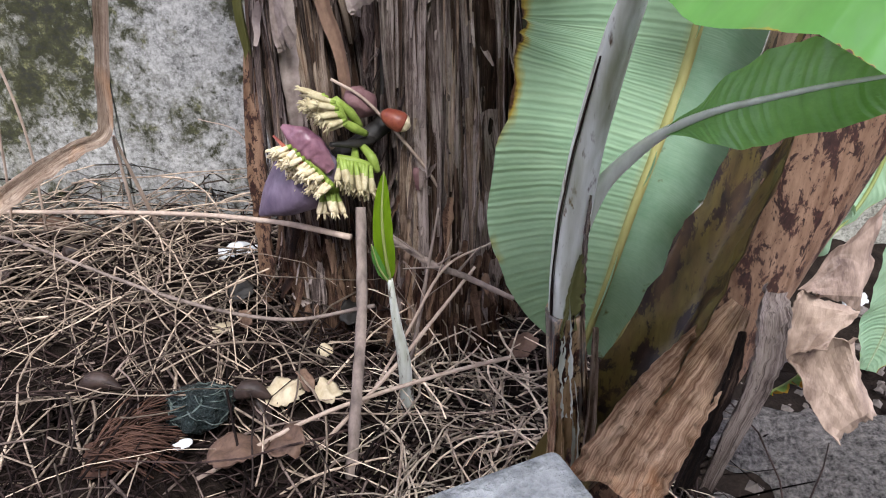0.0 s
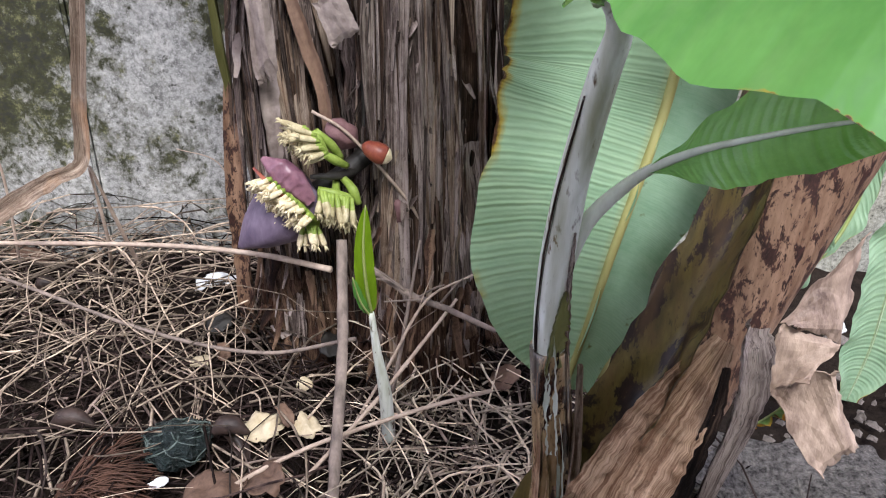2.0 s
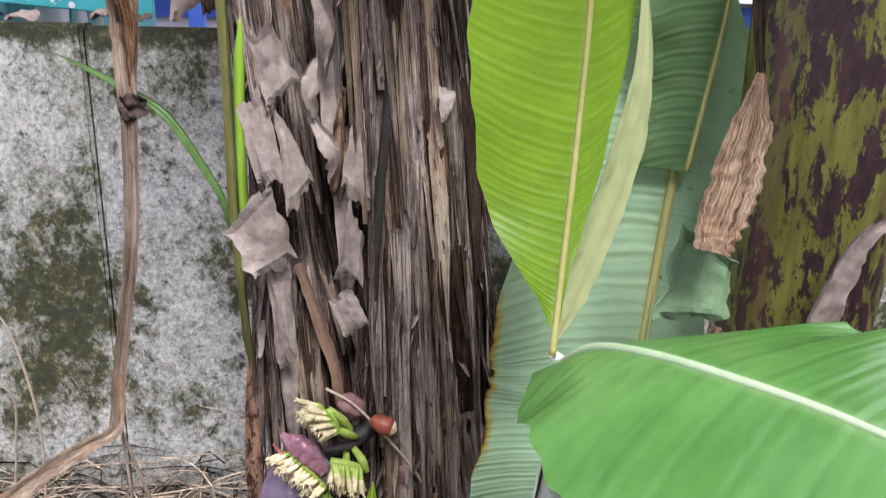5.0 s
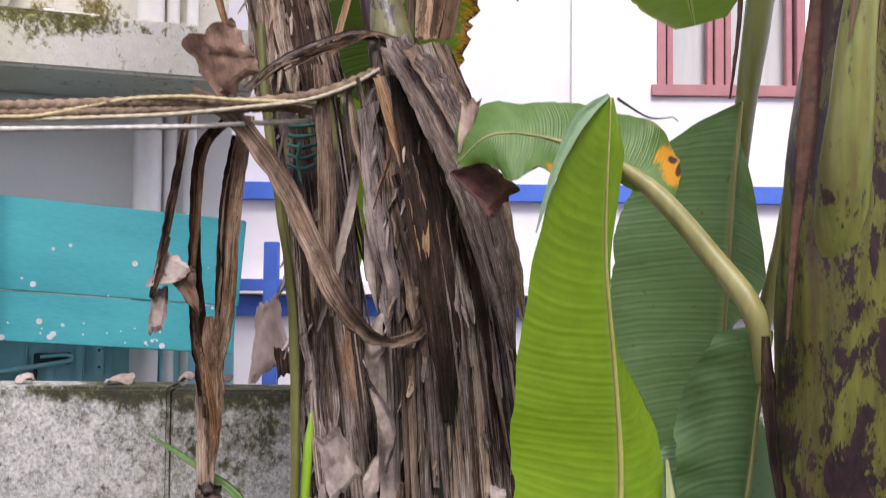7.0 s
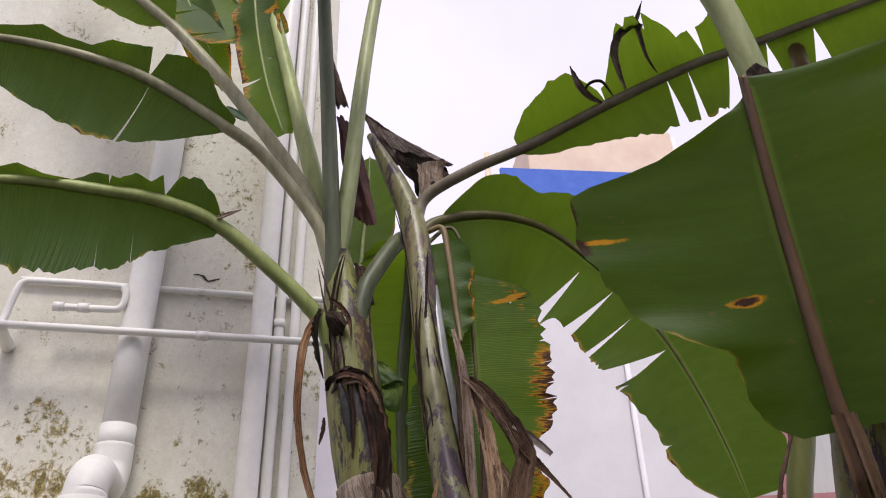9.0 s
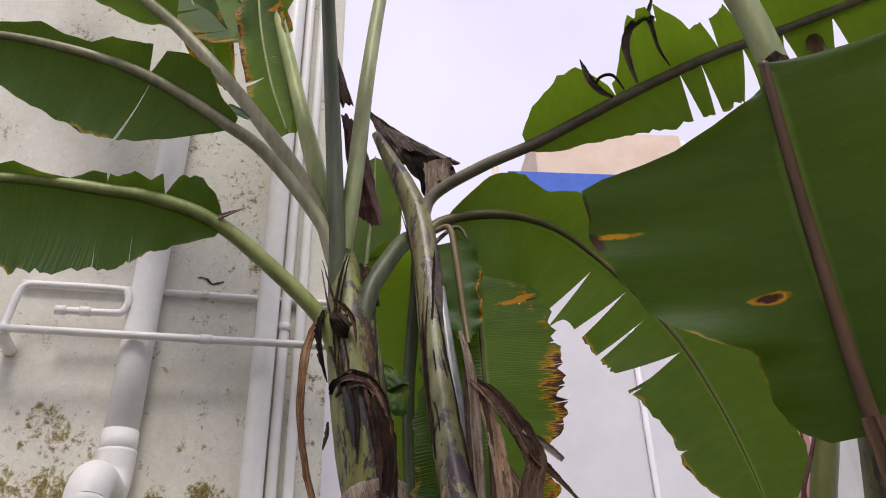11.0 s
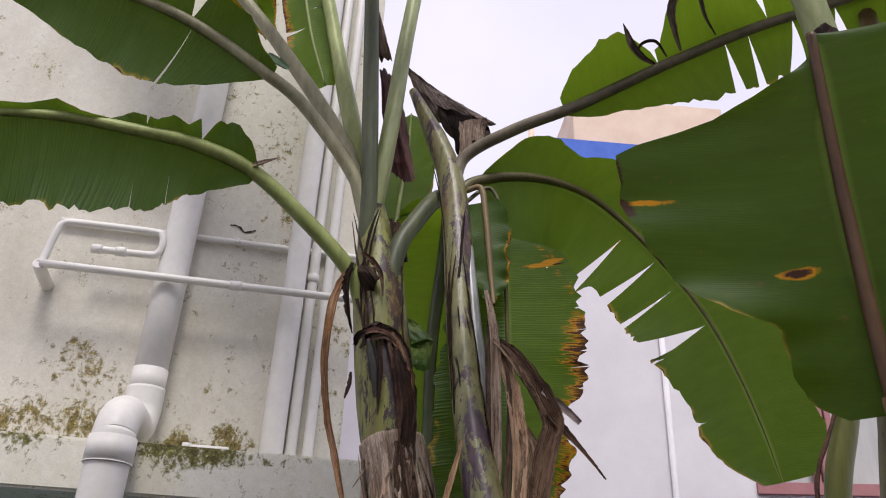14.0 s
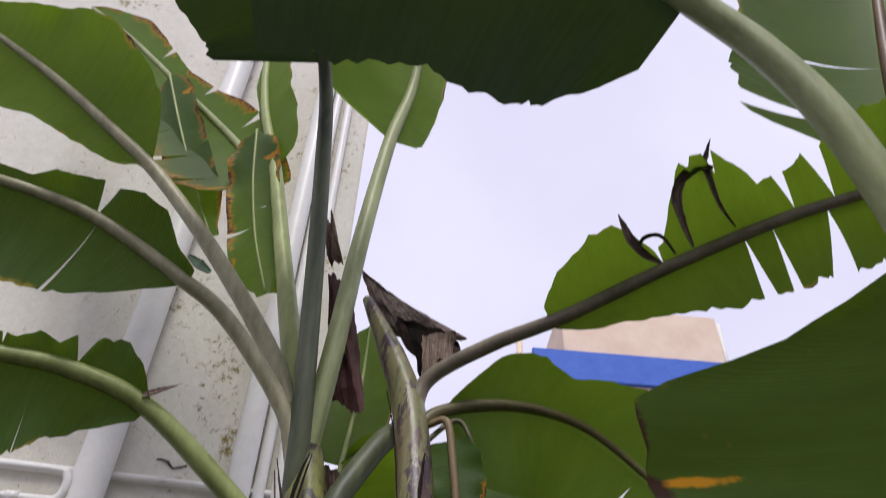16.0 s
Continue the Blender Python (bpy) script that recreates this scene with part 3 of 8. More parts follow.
M["net"] = simple("black_green_netting", (0.004, 0.007, 0.007), (0.035, 0.052, 0.05), 90, 0.35, 1.5, fine=240, dist=0.012)
M["net_cord"] = simple("green_grey_cord", (0.03, 0.045, 0.04), (0.16, 0.20, 0.18), 90, 0.5, 0.6)
M["husk"] = simple("red_brown_husk", (0.03, 0.014, 0.010), (0.14, 0.068, 0.042), 30, 0.8, 0.5)
M["pod"] = simple("dark_pod", (0.02, 0.013, 0.011), (0.07, 0.045, 0.036), 30, 0.55, 0.5)
M["sack"] = simple("grey_sacking", (0.02, 0.017, 0.015), (0.72, 0.66, 0.61), 70, 0.95, 2.2, fine=190, dist=0.03)


# ---------------------------------------------------------------- builders
def spline(ctrl, n):
    """n + 1 points on a Catmull-Rom curve through the control points."""
    c = [Vector(p) for p in ctrl]
    c = [c[0] * 2 - c[1]] + c + [c[-1] * 2 - c[-2]]
    out, spans = [], len(c) - 3
    for i in range(n + 1):
        f = i / n * spans
        j = min(int(f), spans - 1)
        t = f - j
        a, b, d, e = c[j], c[j + 1], c[j + 2], c[j + 3]
        out.append(0.5 * ((2 * b) + (d - a) * t + (2 * a - 5 * b + 4 * d - e) * t * t + (3 * b - a - 3 * d + e) * t ** 3))
    return out


def along(values, f):
    """A value from an evenly spaced list, at 0 to 1."""
    x = min(max(f, 0), 1) * (len(values) - 1)
    j = min(int(x), len(values) - 2)
    return values[j] + (values[j + 1] - values[j]) * (x - j)


def thing(name, place=(0, 0, 0), label="", category="", group="", kind=""):
    ob = new(name)
    ob.empty_display_size = 0.05
    ob.location = place
    return tagged(ob, label, category, group, kind)


def part(name, bm, material, parent=None, label="", smooth=True):
    """Links a bmesh, given in world coordinates, as one mesh under a thing."""
    me = bpy.data.meshes.new(name)
    if smooth:
        for f in bm.faces:
            f.smooth = len(f.verts) < 8
    bm.to_mesh(me)
    bm.free()
    for m in material if isinstance(material, (list, tuple)) else [material]:
        me.materials.append(m)
    ob = new(name, me)
    if parent is not None:
        ob.parent = parent
        at = Vector((0, 0, 0))
        up = parent
        while up is not None:
            at += up.location
            up = up.parent
        ob.location = -at
    return tagged(ob, label) if label else ob


def frames(pts):
    """Tangents and a carried-along normal for a run of points."""
    ts = [(pts[min(i + 1, len(pts) - 1)] - pts[max(i - 1, 0)]).normalized() for i in range(len(pts))]
    n = ts[0].orthogonal().normalized()
    ns = []
    for t in ts:
        n = (n - t * n.dot(t)).normalized()
        ns.append(n)
    return ts, ns


def lay(bm, places):
    """Writes metre coordinates along and across the fibre for the given corners."""
    uvl = bm.loops.layers.uv.verify()
    for v, uv in places.items():
        for loop in v.link_loops:
            loop[uvl].uv = uv


def tube(bm, ctrl, radii, n=16, seg=10, cap=True, shape=None, flat=1.0, mat=0):
    """A tapered tube; shape(angle, f) scales the radius."""
    pts = spline(ctrl, n) if len(ctrl) > 2 else [Vector(ctrl[0]).lerp(Vector(ctrl[1]), i / n) for i in range(n + 1)]
    ts, ns = frames(pts)
    rings = []
    for i, (p, t, nn) in enumerate(zip(pts, ts, ns)):
        b = t.cross(nn)
        f = i / n
        r = along(radii, f)
        ring = []
        for k in range(seg):
            a = 2 * math.pi * k / seg
            rr = r * (shape(a, f) if shape else 1)
            ring.append(bm.verts.new(p + nn * math.cos(a) * rr + b * math.sin(a) * rr * flat))
        rings.append(ring)
    for r0, r1 in zip(rings, rings[1:]):
        for k in range(seg):
            f = bm.faces.new((r0[k], r0[(k + 1) % seg], r1[(k + 1) % seg], r1[k]))
            f.material_index = mat
    if cap:
        bm.faces.new(rings[0][::-1]).material_index = mat
        bm.faces.new(rings[-1]).material_index = mat
    if seg > 40:
        far, wide = sum((b - a).length for a, b in zip(pts, pts[1:])) / n, max(radii) * 2 * math.pi / seg
        lay(bm, {v: (k * wide, i * far) for i, ring in enumerate(rings) for k, v in enumerate(ring)})
    return pts


def box(bm, lo, hi, bevel=0.0):
    v = [bm.verts.new((x, y, z)) for z in (lo[2], hi[2]) for y in (lo[1], hi[1]) for x in (lo[0], hi[0])]
    faces = [bm.faces.new([v[i] for i in q]) for q in ((0, 2, 3, 1), (4, 5, 7, 6), (0, 1, 5, 4), (2, 6, 7, 3), (0, 4, 6, 2), (1, 3, 7, 5))]
    if bevel:
        edges = {e for f in faces for e in f.edges}
        bmesh.ops.bevel(bm, geom=list(edges), offset=bevel, segments=2, affect="EDGES")


def boxed(name, lo, hi, material, parent=None, bevel=0.004, label=""):
    bm = bmesh.new()
    box(bm, lo, hi, bevel)
    return part(name, bm, material, parent, label, smooth=False)


def ribbon(bm, ctrl, widths, normal, n=14, curl=0.4, twist=0.0, ragged=0.15, across=4, seed=0, mat=0, thick=0.0015):
    """A strip of dry leaf: cupped across, twisted along, with ragged edges and two faces."""
    rnd = random.Random(seed)
    pts = spline(ctrl, n)
    ts, _ = frames(pts)
    nv = Vector(normal)
    grid = []
    for i, (p, t) in enumerate(zip(pts, ts)):
        a = t.cross(nv)
        if a.length < 1e-4:
            a = t.orthogonal()
        a.normalize()
        q = Matrix.Rotation(twist * i / n, 3, t)
        a = q @ a
        m = a.cross(t)
        w = along(widths, i / n)
        jl, jr = 1 + rnd.uniform(-ragged, ragged), 1 + rnd.uniform(-ragged, ragged)
        row = []
        for k in range(across + 1):
            u = k / across * 2 - 1
            e = u * (jr if u > 0 else jl)
            ang = curl * e * 1.5
            off = a * (math.sin(ang) / 1.5 / max(abs(curl), 0.05) if abs(curl) > 0.05 else e) * w + m * (1 - math.cos(ang)) / 1.5 / max(abs(curl), 0.05) * w * (1 if curl > 0 else -1)
            ridge = m * w * 0.10 * math.sin(u * 6.0 + seed) if across > 4 else m * 0.0
            row.append((p + off + ridge + m * rnd.uniform(-1, 1) * w * 0.11, m))
        grid.append(row)
    top = [[bm.verts.new(p + m * thick * 0.5) for p, m in row] for row in grid]
    low = [[bm.verts.new(p - m * thick * 0.5) for p, m in row] for row in grid]
    for i in range(n):
        for k in range(across):
            bm.faces.new((top[i][k], top[i][k + 1], top[i + 1][k + 1], top[i + 1][k])).material_index = mat
            bm.faces.new((low[i][k], low[i + 1][k], low[i + 1][k + 1], low[i][k + 1])).material_index = mat
    far = sum((b - a).length for a, b in zip(pts, pts[1:])) / n
    wide = max(widths)
    lay(bm, {v: ((k / across * 2 - 1) * wide + seed * 0.37, i * far + seed * 0.11) for g in (top, low) for i, row in enumerate(g) for k, v in enumerate(row)})


def blade(name, parent, ctrl, width, normal, material, wl=1.0, wr=1.0, fold=0.25, sag=0.3, tears=(), start=0.0,
          wavy=0.012, seed=0, n=56, m=9, nib=0.03, base=0.16, tail=0.5, blunt=0.0, rib=None, ribs=(0.012, 0.003), label="", rib_mat=None, twist=None):
    """A leaf: a blade on both sides of its midrib, torn along the veins, and the midrib with its stalk below.
    ctrl runs from the stalk's foot to the tip; the blade begins at start. wl, wr: the two sides' widths.
    fold: how far the sides rise from flat. tears: (side, place along, depth, opening)."""
    wl, wr = (q if isinstance(q, tuple) else (q, q) for q in (wl, wr))
    pts = spline(ctrl, n)
    ts, _ = frames(pts)
    length = sum((b - a).length for a, b in zip(pts, pts[1:]))
    i0 = int(start * n)
    n0, n1 = Vector(normal).normalized(), Vector(twist or normal).normalized()

    def half(s):
        up = math.sqrt(max(1 - (1 - min(s / base, 1)) ** 2, 0)) if base else 1
        down = (1 - (max(s - (1 - tail), 0) / tail) ** 2.2) if tail else 1
        return width * up * max(down, blunt) ** 0.75

    bm = bmesh.new()
    uvl = bm.loops.layers.uv.new("UVMap")

    def where(s, side, u, shift=0.0):
        f = i0 / n + (1 - i0 / n) * min(max(s, 0), 1)
        x = f * n
        j = min(int(x), n - 1)
        p = pts[j].lerp(pts[j + 1], x - j)
        t = ts[j].lerp(ts[j + 1], x - j).normalized()
        nn = n0.lerp(n1, f)
        a = t.cross(nn).normalized()
        nn = a.cross(t).normalized()
        w = half(s) * (along(wr, s) if side > 0 else along(wl, s))
        d = w * u
        wave = wavy * u * u * (noise.noise(Vector((s * 9, side * 3.0 + seed, 0.5))) * 2 + math.sin(s * 40 + seed) * 0.25)
        edge = 1 + 0.05 * u * noise.noise(Vector((s * 22, seed * 1.7, side))) + nib * u ** 4 * min(0.3, noise.noise(Vector((s * 95, seed * 2.3, side * 2.0))))
        return p + a * side * d * math.cos(fold) * edge + nn * (d * math.sin(fold) - sag * d * d / max(width, 0.01) + wave) + t * shift

    for side in (-1, 1):
        cuts = sorted((s, d, g) for sd, s, d, g in tears if sd == side)
        ends = [(0, 0, 0)] + cuts + [(1, 0, 0)]
        for (s0, d0, g0), (s1, d1, g1) in zip(ends, ends[1:]):
            rows = max(2, int(round((s1 - s0) * (n - i0))))
            grid = []
            for i in range(rows + 1):
                s = s0 + (s1 - s0) * i / rows
                row = []
                for k in range(m + 1):
                    u = k / m
                    k0 = max(u - (1 - d0), 0) / d0 if d0 else 0
                    k1 = max(u - (1 - d1), 0) / d1 if d1 else 0
                    sh = k0 * g0 * (1 - i / rows) ** 2 - k1 * g1 * (i / rows) ** 2
                    row.append((bm.verts.new(where(s, side, u, sh)), (s * length, side * u)))
                grid.append(row)
            for i in range(rows):
                for k in range(m):
                    q = [grid[i][k], grid[i][k + 1], grid[i + 1][k + 1], grid[i + 1][k]]
                    if side < 0:
                        q = q[::-1]
                    f = bm.faces.new([v for v, _ in q])
                    for loop, (_, uv) in zip(f.loops, q):
                        loop[uvl].uv = uv
    bmesh.ops.remove_doubles(bm, verts=bm.verts, dist=1e-5)
    ob = part(name, bm, material, parent, label)
    rb = bmesh.new()
    tube(rb, ctrl, list(ribs) if len(ribs) > 2 else [ribs[0], ribs[0] * 0.95, ribs[0] * 0.84, ribs[0] * 0.6, ribs[1]], n=n, seg=8)
    part("midrib", rb, rib_mat or M["petiole"], ob)
    return ob


def stem(name, parent, ctrl, radii, material, n=40, seg=20, lobes=3, seed=0, label=""):
    """A pseudostem of wrapped sheaths: the lips of the sheaths wind up round it."""
    def shape(a, f):
        w = (a / (2 * math.pi) * lobes + f * 2.2 + seed) % 1.0
        return 1 + 0.07 * (w if w < 0.9 else (1 - w) * 9) + 0.03 * noise.noise(Vector((math.cos(a) * 2, math.sin(a) * 2, f * 9 + seed)))
    bm = bmesh.new()
    tube(bm, ctrl, radii, n, seg, True, shape)
    return part(name, bm, material, parent, label)


def axis_at(ctrl, z):
    pts = spline(ctrl, 80)
    return min(pts, key=lambda p: abs(p.z - z))


def dry_strips(parent, ctrl, radius, z0, z1, count, seed, spread=(-2.9, 0.2), mats=("dry", "dry_pale"), name="sheath_strip", wide=(0.003, 0.013)):
    """Many narrow dead sheath strips hanging down a stem: each a part of its own."""
    rnd = random.Random(seed)
    for q, key in enumerate(mats):
        for i in range(count if q == 0 else count // 3):
            bm = bmesh.new()
            zt = rnd.uniform(z0 + 0.12, z1)
            ln = min(rnd.uniform(0.35, 1.3), zt - z0 + 0.02)
            a = rnd.uniform(*spread)
            da = rnd.uniform(-0.25, 0.25)
            ctrlp = []
            lift = rnd.uniform(0.0, 0.012)
            for k in range(5):
                f = k / 4
                z = zt - ln * f
                c = axis_at(ctrl, z)
                r = radius(z) * 1.03 + lift + (0.035 * f ** 3 * rnd.random()) + rnd.uniform(0, 0.006)
                ang = a + da * f
                ctrlp.append((c.x + math.cos(ang) * r, c.y + math.sin(ang) * r, z))
            nv = (math.cos(a), math.sin(a), 0)
            w = rnd.uniform(*wide) * (2.6 if i % 6 == 0 else 1)
            ribbon(bm, ctrlp, [w * 0.6, w, w, w * 0.8, w * 0.25], nv, n=14, curl=rnd.uniform(-0.9, 0.9), twist=rnd.uniform(-0.7, 0.7), seed=seed * 1000 + i, across=3)
            part(name, bm, M[key], parent)


def fibrous(name, parent, ctrl, radii, material, seed, n=80, seg=110, depth=0.30, label=""):
    """A stem wrapped in shrunken dead sheaths: sharp ridges run along it."""
    def shape(a, f):
        c, s = math.cos(a), math.sin(a)
        big = noise.noise(Vector((c * 2.2, s * 2.2, f * 3 + seed)))
        fine = noise.noise(Vector((c * 9, s * 9, f * 4 + seed)))
        hair = noise.noise(Vector((c * 26, s * 26, f * 7 + seed)))
        return 1 + depth * (0.7 * big + 0.7 * (0.4 - abs(fine) * 2) + 0.3 * hair)
    bm = bmesh.new()
    tube(bm, ctrl, radii, n, seg, True, shape)
    return part(name, bm, material, parent, label)


def crumple(name, centre, u, v, size, material, parent=None, seed=0, amp=0.25, bend=0.6, n=16, label="", ragged=0.25, holes=0):
    """A crumpled piece of dead leaf with a ragged outline; u and v span it."""
    u, v = Vector(u).normalized(), Vector(v)
    v = (v - u * v.dot(u)).normalized()
    w = u.cross(v)
    c = Vector(centre)
    rnd = random.Random(seed)
    gaps = [(rnd.uniform(-0.6, 0.6), rnd.uniform(-0.6, 0.6)) for _ in range(holes)]
    bm = bmesh.new()
    grid = []
    for i in range(n + 1):
        row = []
        for k in range(n + 1):
            a, b = i / n * 2 - 1, k / n * 2 - 1
            # square pulled towards a disc, then an uneven margin
            x, y = a * (1 - b * b * 0.22), b * (1 - a * a * 0.22)
            ang = math.atan2(y, x)
            r = 1 + ragged * (noise.noise(Vector((math.cos(ang) * 2, math.sin(ang) * 2, seed))) + 0.6 * noise.noise(Vector((math.cos(ang) * 7, math.sin(ang) * 7, seed + 5)))) * max(abs(a), abs(b)) ** 2
            x, y = x * r, y * r
            h = amp * (noise.noise(Vector((x * 1.6 + seed, y * 1.6, 0))) + 0.45 * noise.noise(Vector((x * 5, y * 2 + seed, 3))) + 0.5 * abs(x * math.cos(seed) + y * math.sin(seed) - 0.15) - 0.35 * abs(x * math.sin(seed * 2) + y * math.cos(seed * 2) + 0.2)) - bend * 0.35 * x * x
            row.append(bm.verts.new(c + u * x * size[0] / 2 + v * y * size[1] / 2 + w * h * (size[0] + size[1]) / 4))
        grid.append(row)
    for i in range(n):
        for k in range(n):
            a, b = (i + 0.5) / n * 2 - 1, (k + 0.5) / n * 2 - 1
            if any((a - p) ** 2 + (b - q) ** 2 < 0.012 for p, q in gaps):
                continue
            bm.faces.new((grid[i][k], grid[i + 1][k], grid[i + 1][k + 1], grid[i][k + 1]))
    ob = part(name, bm, material, parent, label)
    mod = ob.modifiers.new("thick", "SOLIDIFY")
    mod.thickness = 0.0016
    return ob


def scrap(name, corners, material, parent, seed=0, fold=0.16, n=14, label="", holes=0):
    """A torn, sharply creased piece of dry leaf between four corners."""
    rnd = random.Random(seed)
    q = [Vector(c) for c in corners]
    nv = (q[2] - q[0]).cross(q[3] - q[1]).normalized()
    size = ((q[2] - q[0]).length + (q[3] - q[1]).length) / 2
    lines = [(rnd.uniform(0, 6.28), rnd.uniform(-0.3, 0.3), rnd.uniform(-1, 1)) for _ in range(6)]
    gaps = [(rnd.uniform(0.15, 0.85), rnd.uniform(0.15, 0.85), rnd.uniform(0.03, 0.07)) for _ in range(holes)]
    bm = bmesh.new()
    grid = []
    for i in range(n + 1):
        row = []
        for k in range(n + 1):
            a, b = i / n, k / n
            p = (q[0] * (1 - a) + q[1] * a) * (1 - b) + (q[3] * (1 - a) + q[2] * a) * b
            h = sum(w * abs((a - 0.5) * math.cos(g) + (b - 0.5) * math.sin(g) - c) for g, c, w in lines) * fold * size
            h += 0.02 * size * noise.noise(Vector((a * 5, b * 5, seed)))
            rim = max(abs(a - 0.5), abs(b - 0.5)) * 2
            inw = ((q[0] + q[1] + q[2] + q[3]) / 4 - p) * 0.22 * rim ** 4 * (1.2 * noise.noise(Vector((a * 4, b * 4, seed * 1.3))) + 0.35 * noise.noise(Vector((a * 13, b * 13, seed))))
            curl = nv * size * 0.22 * max(rim - 0.72, 0) * (1 if (i + k) > n else -0.6)
            row.append(bm.verts.new(p + nv * h + inw + curl))
        grid.append(row)
    for i in range(n):
        for k in range(n):
            a, b = (i + 0.5) / n, (k + 0.5) / n
            if any(abs(a - x) + abs(b - y) * 1.6 < r for x, y, r in gaps):
                continue
            bm.faces.new((grid[i][k], grid[i + 1][k], grid[i + 1][k + 1], grid[i][k + 1]))
    lay(bm, {v: (i / n * size + seed * 0.37, k / n * size) for i, row in enumerate(grid) for k, v in enumerate(row)})
    ob = part(name, bm, material, parent, label, smooth=False)
    mod = ob.modifiers.new("thick", "SOLIDIFY")
    mod.thickness = 0.0014
    return ob


def flakes(parent, ctrl, radius, z0, z1, count, seed, key, spread=(-3.0, 0.2)):
    """Short curled flakes that stand off a dead sheath: one joined part."""
    rnd = random.Random(seed)
    bm = bmesh.new()
    for i in range(count):
        z, a, ln = rnd.uniform(z0, z1), rnd.uniform(*spread), rnd.uniform(0.03, 0.12)
        c, r = axis_at(ctrl, z), radius(z) * 1.08
        out = Vector((math.cos(a), math.sin(a), 0))
        side = Vector((-math.sin(a), math.cos(a), 0)) * rnd.uniform(-0.02, 0.02)
        p = Vector((c.x, c.y, z)) + out * r
        off = rnd.uniform(0.006, 0.035)
        w = rnd.uniform(0.003, 0.012)
        ribbon(bm, [p, p - Vector((0, 0, ln * 0.4)) + out * off * 0.3 + side * 0.4, p - Vector((0, 0, ln)) + out * off + side], [w * 0.7, w, w * 0.3], out, n=7, curl=rnd.uniform(-1.2, 1.2), twist=rnd.uniform(-1.3, 1.3), ragged=0.35, across=3, seed=seed * 999 + i)
    tagged(part("sheath_fibre", bm, M[key], parent), kind="stuff")


def strip(name, ctrl, widths, normal, material, parent, seed=0, curl=0.6, twist=0.0, n=28, label="", across=8, ragged=0.16):
    bm = bmesh.new()
    ribbon(bm, ctrl, widths, normal, n=n, curl=curl, twist=twist, ragged=ragged, across=across, seed=seed)
    return part(name, bm, material, parent, label)


def rod(name, ctrl, radii, material, parent=None, n=18, seg=8, label="", shape=None):
    bm = bmesh.new()
    tube(bm, ctrl, radii, n, seg, True, shape)
    return part(name, bm, material, parent, label)


# ---------------------------------------------------------------- structure
def make_ground():
    bm = bmesh.new()
    xs = [-30, -12, -5, -3] + [-2 + 0.05 * i for i in range(81)] + [3, 5, 12, 30]
    ys = [-30, -12, -5, -2, -1] + [-0.5 + 0.05 * i for i in range(56)] + [3, 5, 12, 30]
    rows = []
    for y in ys:
        row = []
        for x in xs:
            z = 0.03 * noise.noise(Vector((x * 3, y * 3, 0))) + 0.02 * noise.noise(Vector((x * 11, y * 11, 4)))
            z -= 0.06 * max(0, min(1, (x - 0.6) / 0.5))
            row.append(bm.verts.new((x, y, z)))
        rows.append(row)
    for a, b in zip(rows, rows[1:]):
        for i in range(len(xs) - 1):
            bm.faces.new((a[i], a[i + 1], b[i + 1], b[i]))
    tagged(part("ground", bm, M["soil"]), "dark damp garden soil under dry litter", "ground", kind="structure")


make_ground()

wall = thing("wall_garden", (0, 2.0, 0), "low grey concrete panel wall stained with moss", "wall", kind="structure")
for i, (x0, x1, dy) in enumerate(((-4.2, -2.45, 0.0), (-2.445, -0.651, 0.0), (-0.648, 1.15, 0.005), (1.155, 2.9, 0.0))):
    bm = bmesh.new()
    box(bm, (x0, 1.98 + dy, -0.1), (x1, 2.09 + dy, 1.29 + 0.006 * (i % 2)), 0.008)
    part("concrete_panel", bm, M["concrete"], wall, smooth=False)

# Added out of view: blocks sky light from behind for darker crevices.
boxed("wall_behind", (-5.0, -2.4, -0.1), (9.0, -2.2, 4.2), M["white_wall_old"], bevel=0.01)
tagged(bpy.data.objects["wall_behind"], "unseen plain wall added behind the camera to cut side light", "wall", kind="structure")

# house with the pipes, built square and then turned: its wall runs away to the right
HOUSE = Matrix.Translation((-1.45, 2.60, 0)) @ Matrix.Rotation(math.atan(0.30), 4, "Z") @ Matrix.Translation((1.45, -2.60, 0))
house_things = []
house_things.append(boxed("wall_house_upper", (-3.4, 2.77, 2.44), (-0.70, 3.0, 9.5), M["plaster"], bevel=0.01))
house_things.append(boxed("wall_house_lower", (-3.4, 2.80, -0.1), (-0.68, 3.05, 2.248), M["white_wall_old"], bevel=0.01))
slab = boxed("floor_slab", (-3.4, 2.385, 2.25), (-0.62, 2.99, 2.438), M["slab"], bevel=0.010)
house_things.append(slab)
for ob, lab in ((house_things[0], "white plastered house wall with mould patches"), (house_things[1], "shaded white plastered wall under the slab")):
    tagged(ob, lab, "wall", kind="structure")
tagged(slab, "white concrete slab edge stained with algae", "slab", kind="structure")


def pipe(name, ctrl, r, label, collars=(), group="drain pipes on the house wall"):
    t = thing(name, ctrl[0], label, "pipe", group)
    bm = bmesh.new()
    n = 12 if len(ctrl) == 2 else 6 * (len(ctrl) - 1)
    tube(bm, ctrl, [r, r], n=n, seg=20)
    part("pipe_run", bm, M["pvc"], t)
    for a, b, rr in collars:
        bm = bmesh.new()
        tube(bm, (a, b), [rr, rr], n=1, seg=20)
        part("collar", bm, M["pvc"], t)
    house_things.append(t)
    return t


def upright(x, y, z0, z1, r):
    return (((x, y, z0), (x, y, z1), r),)


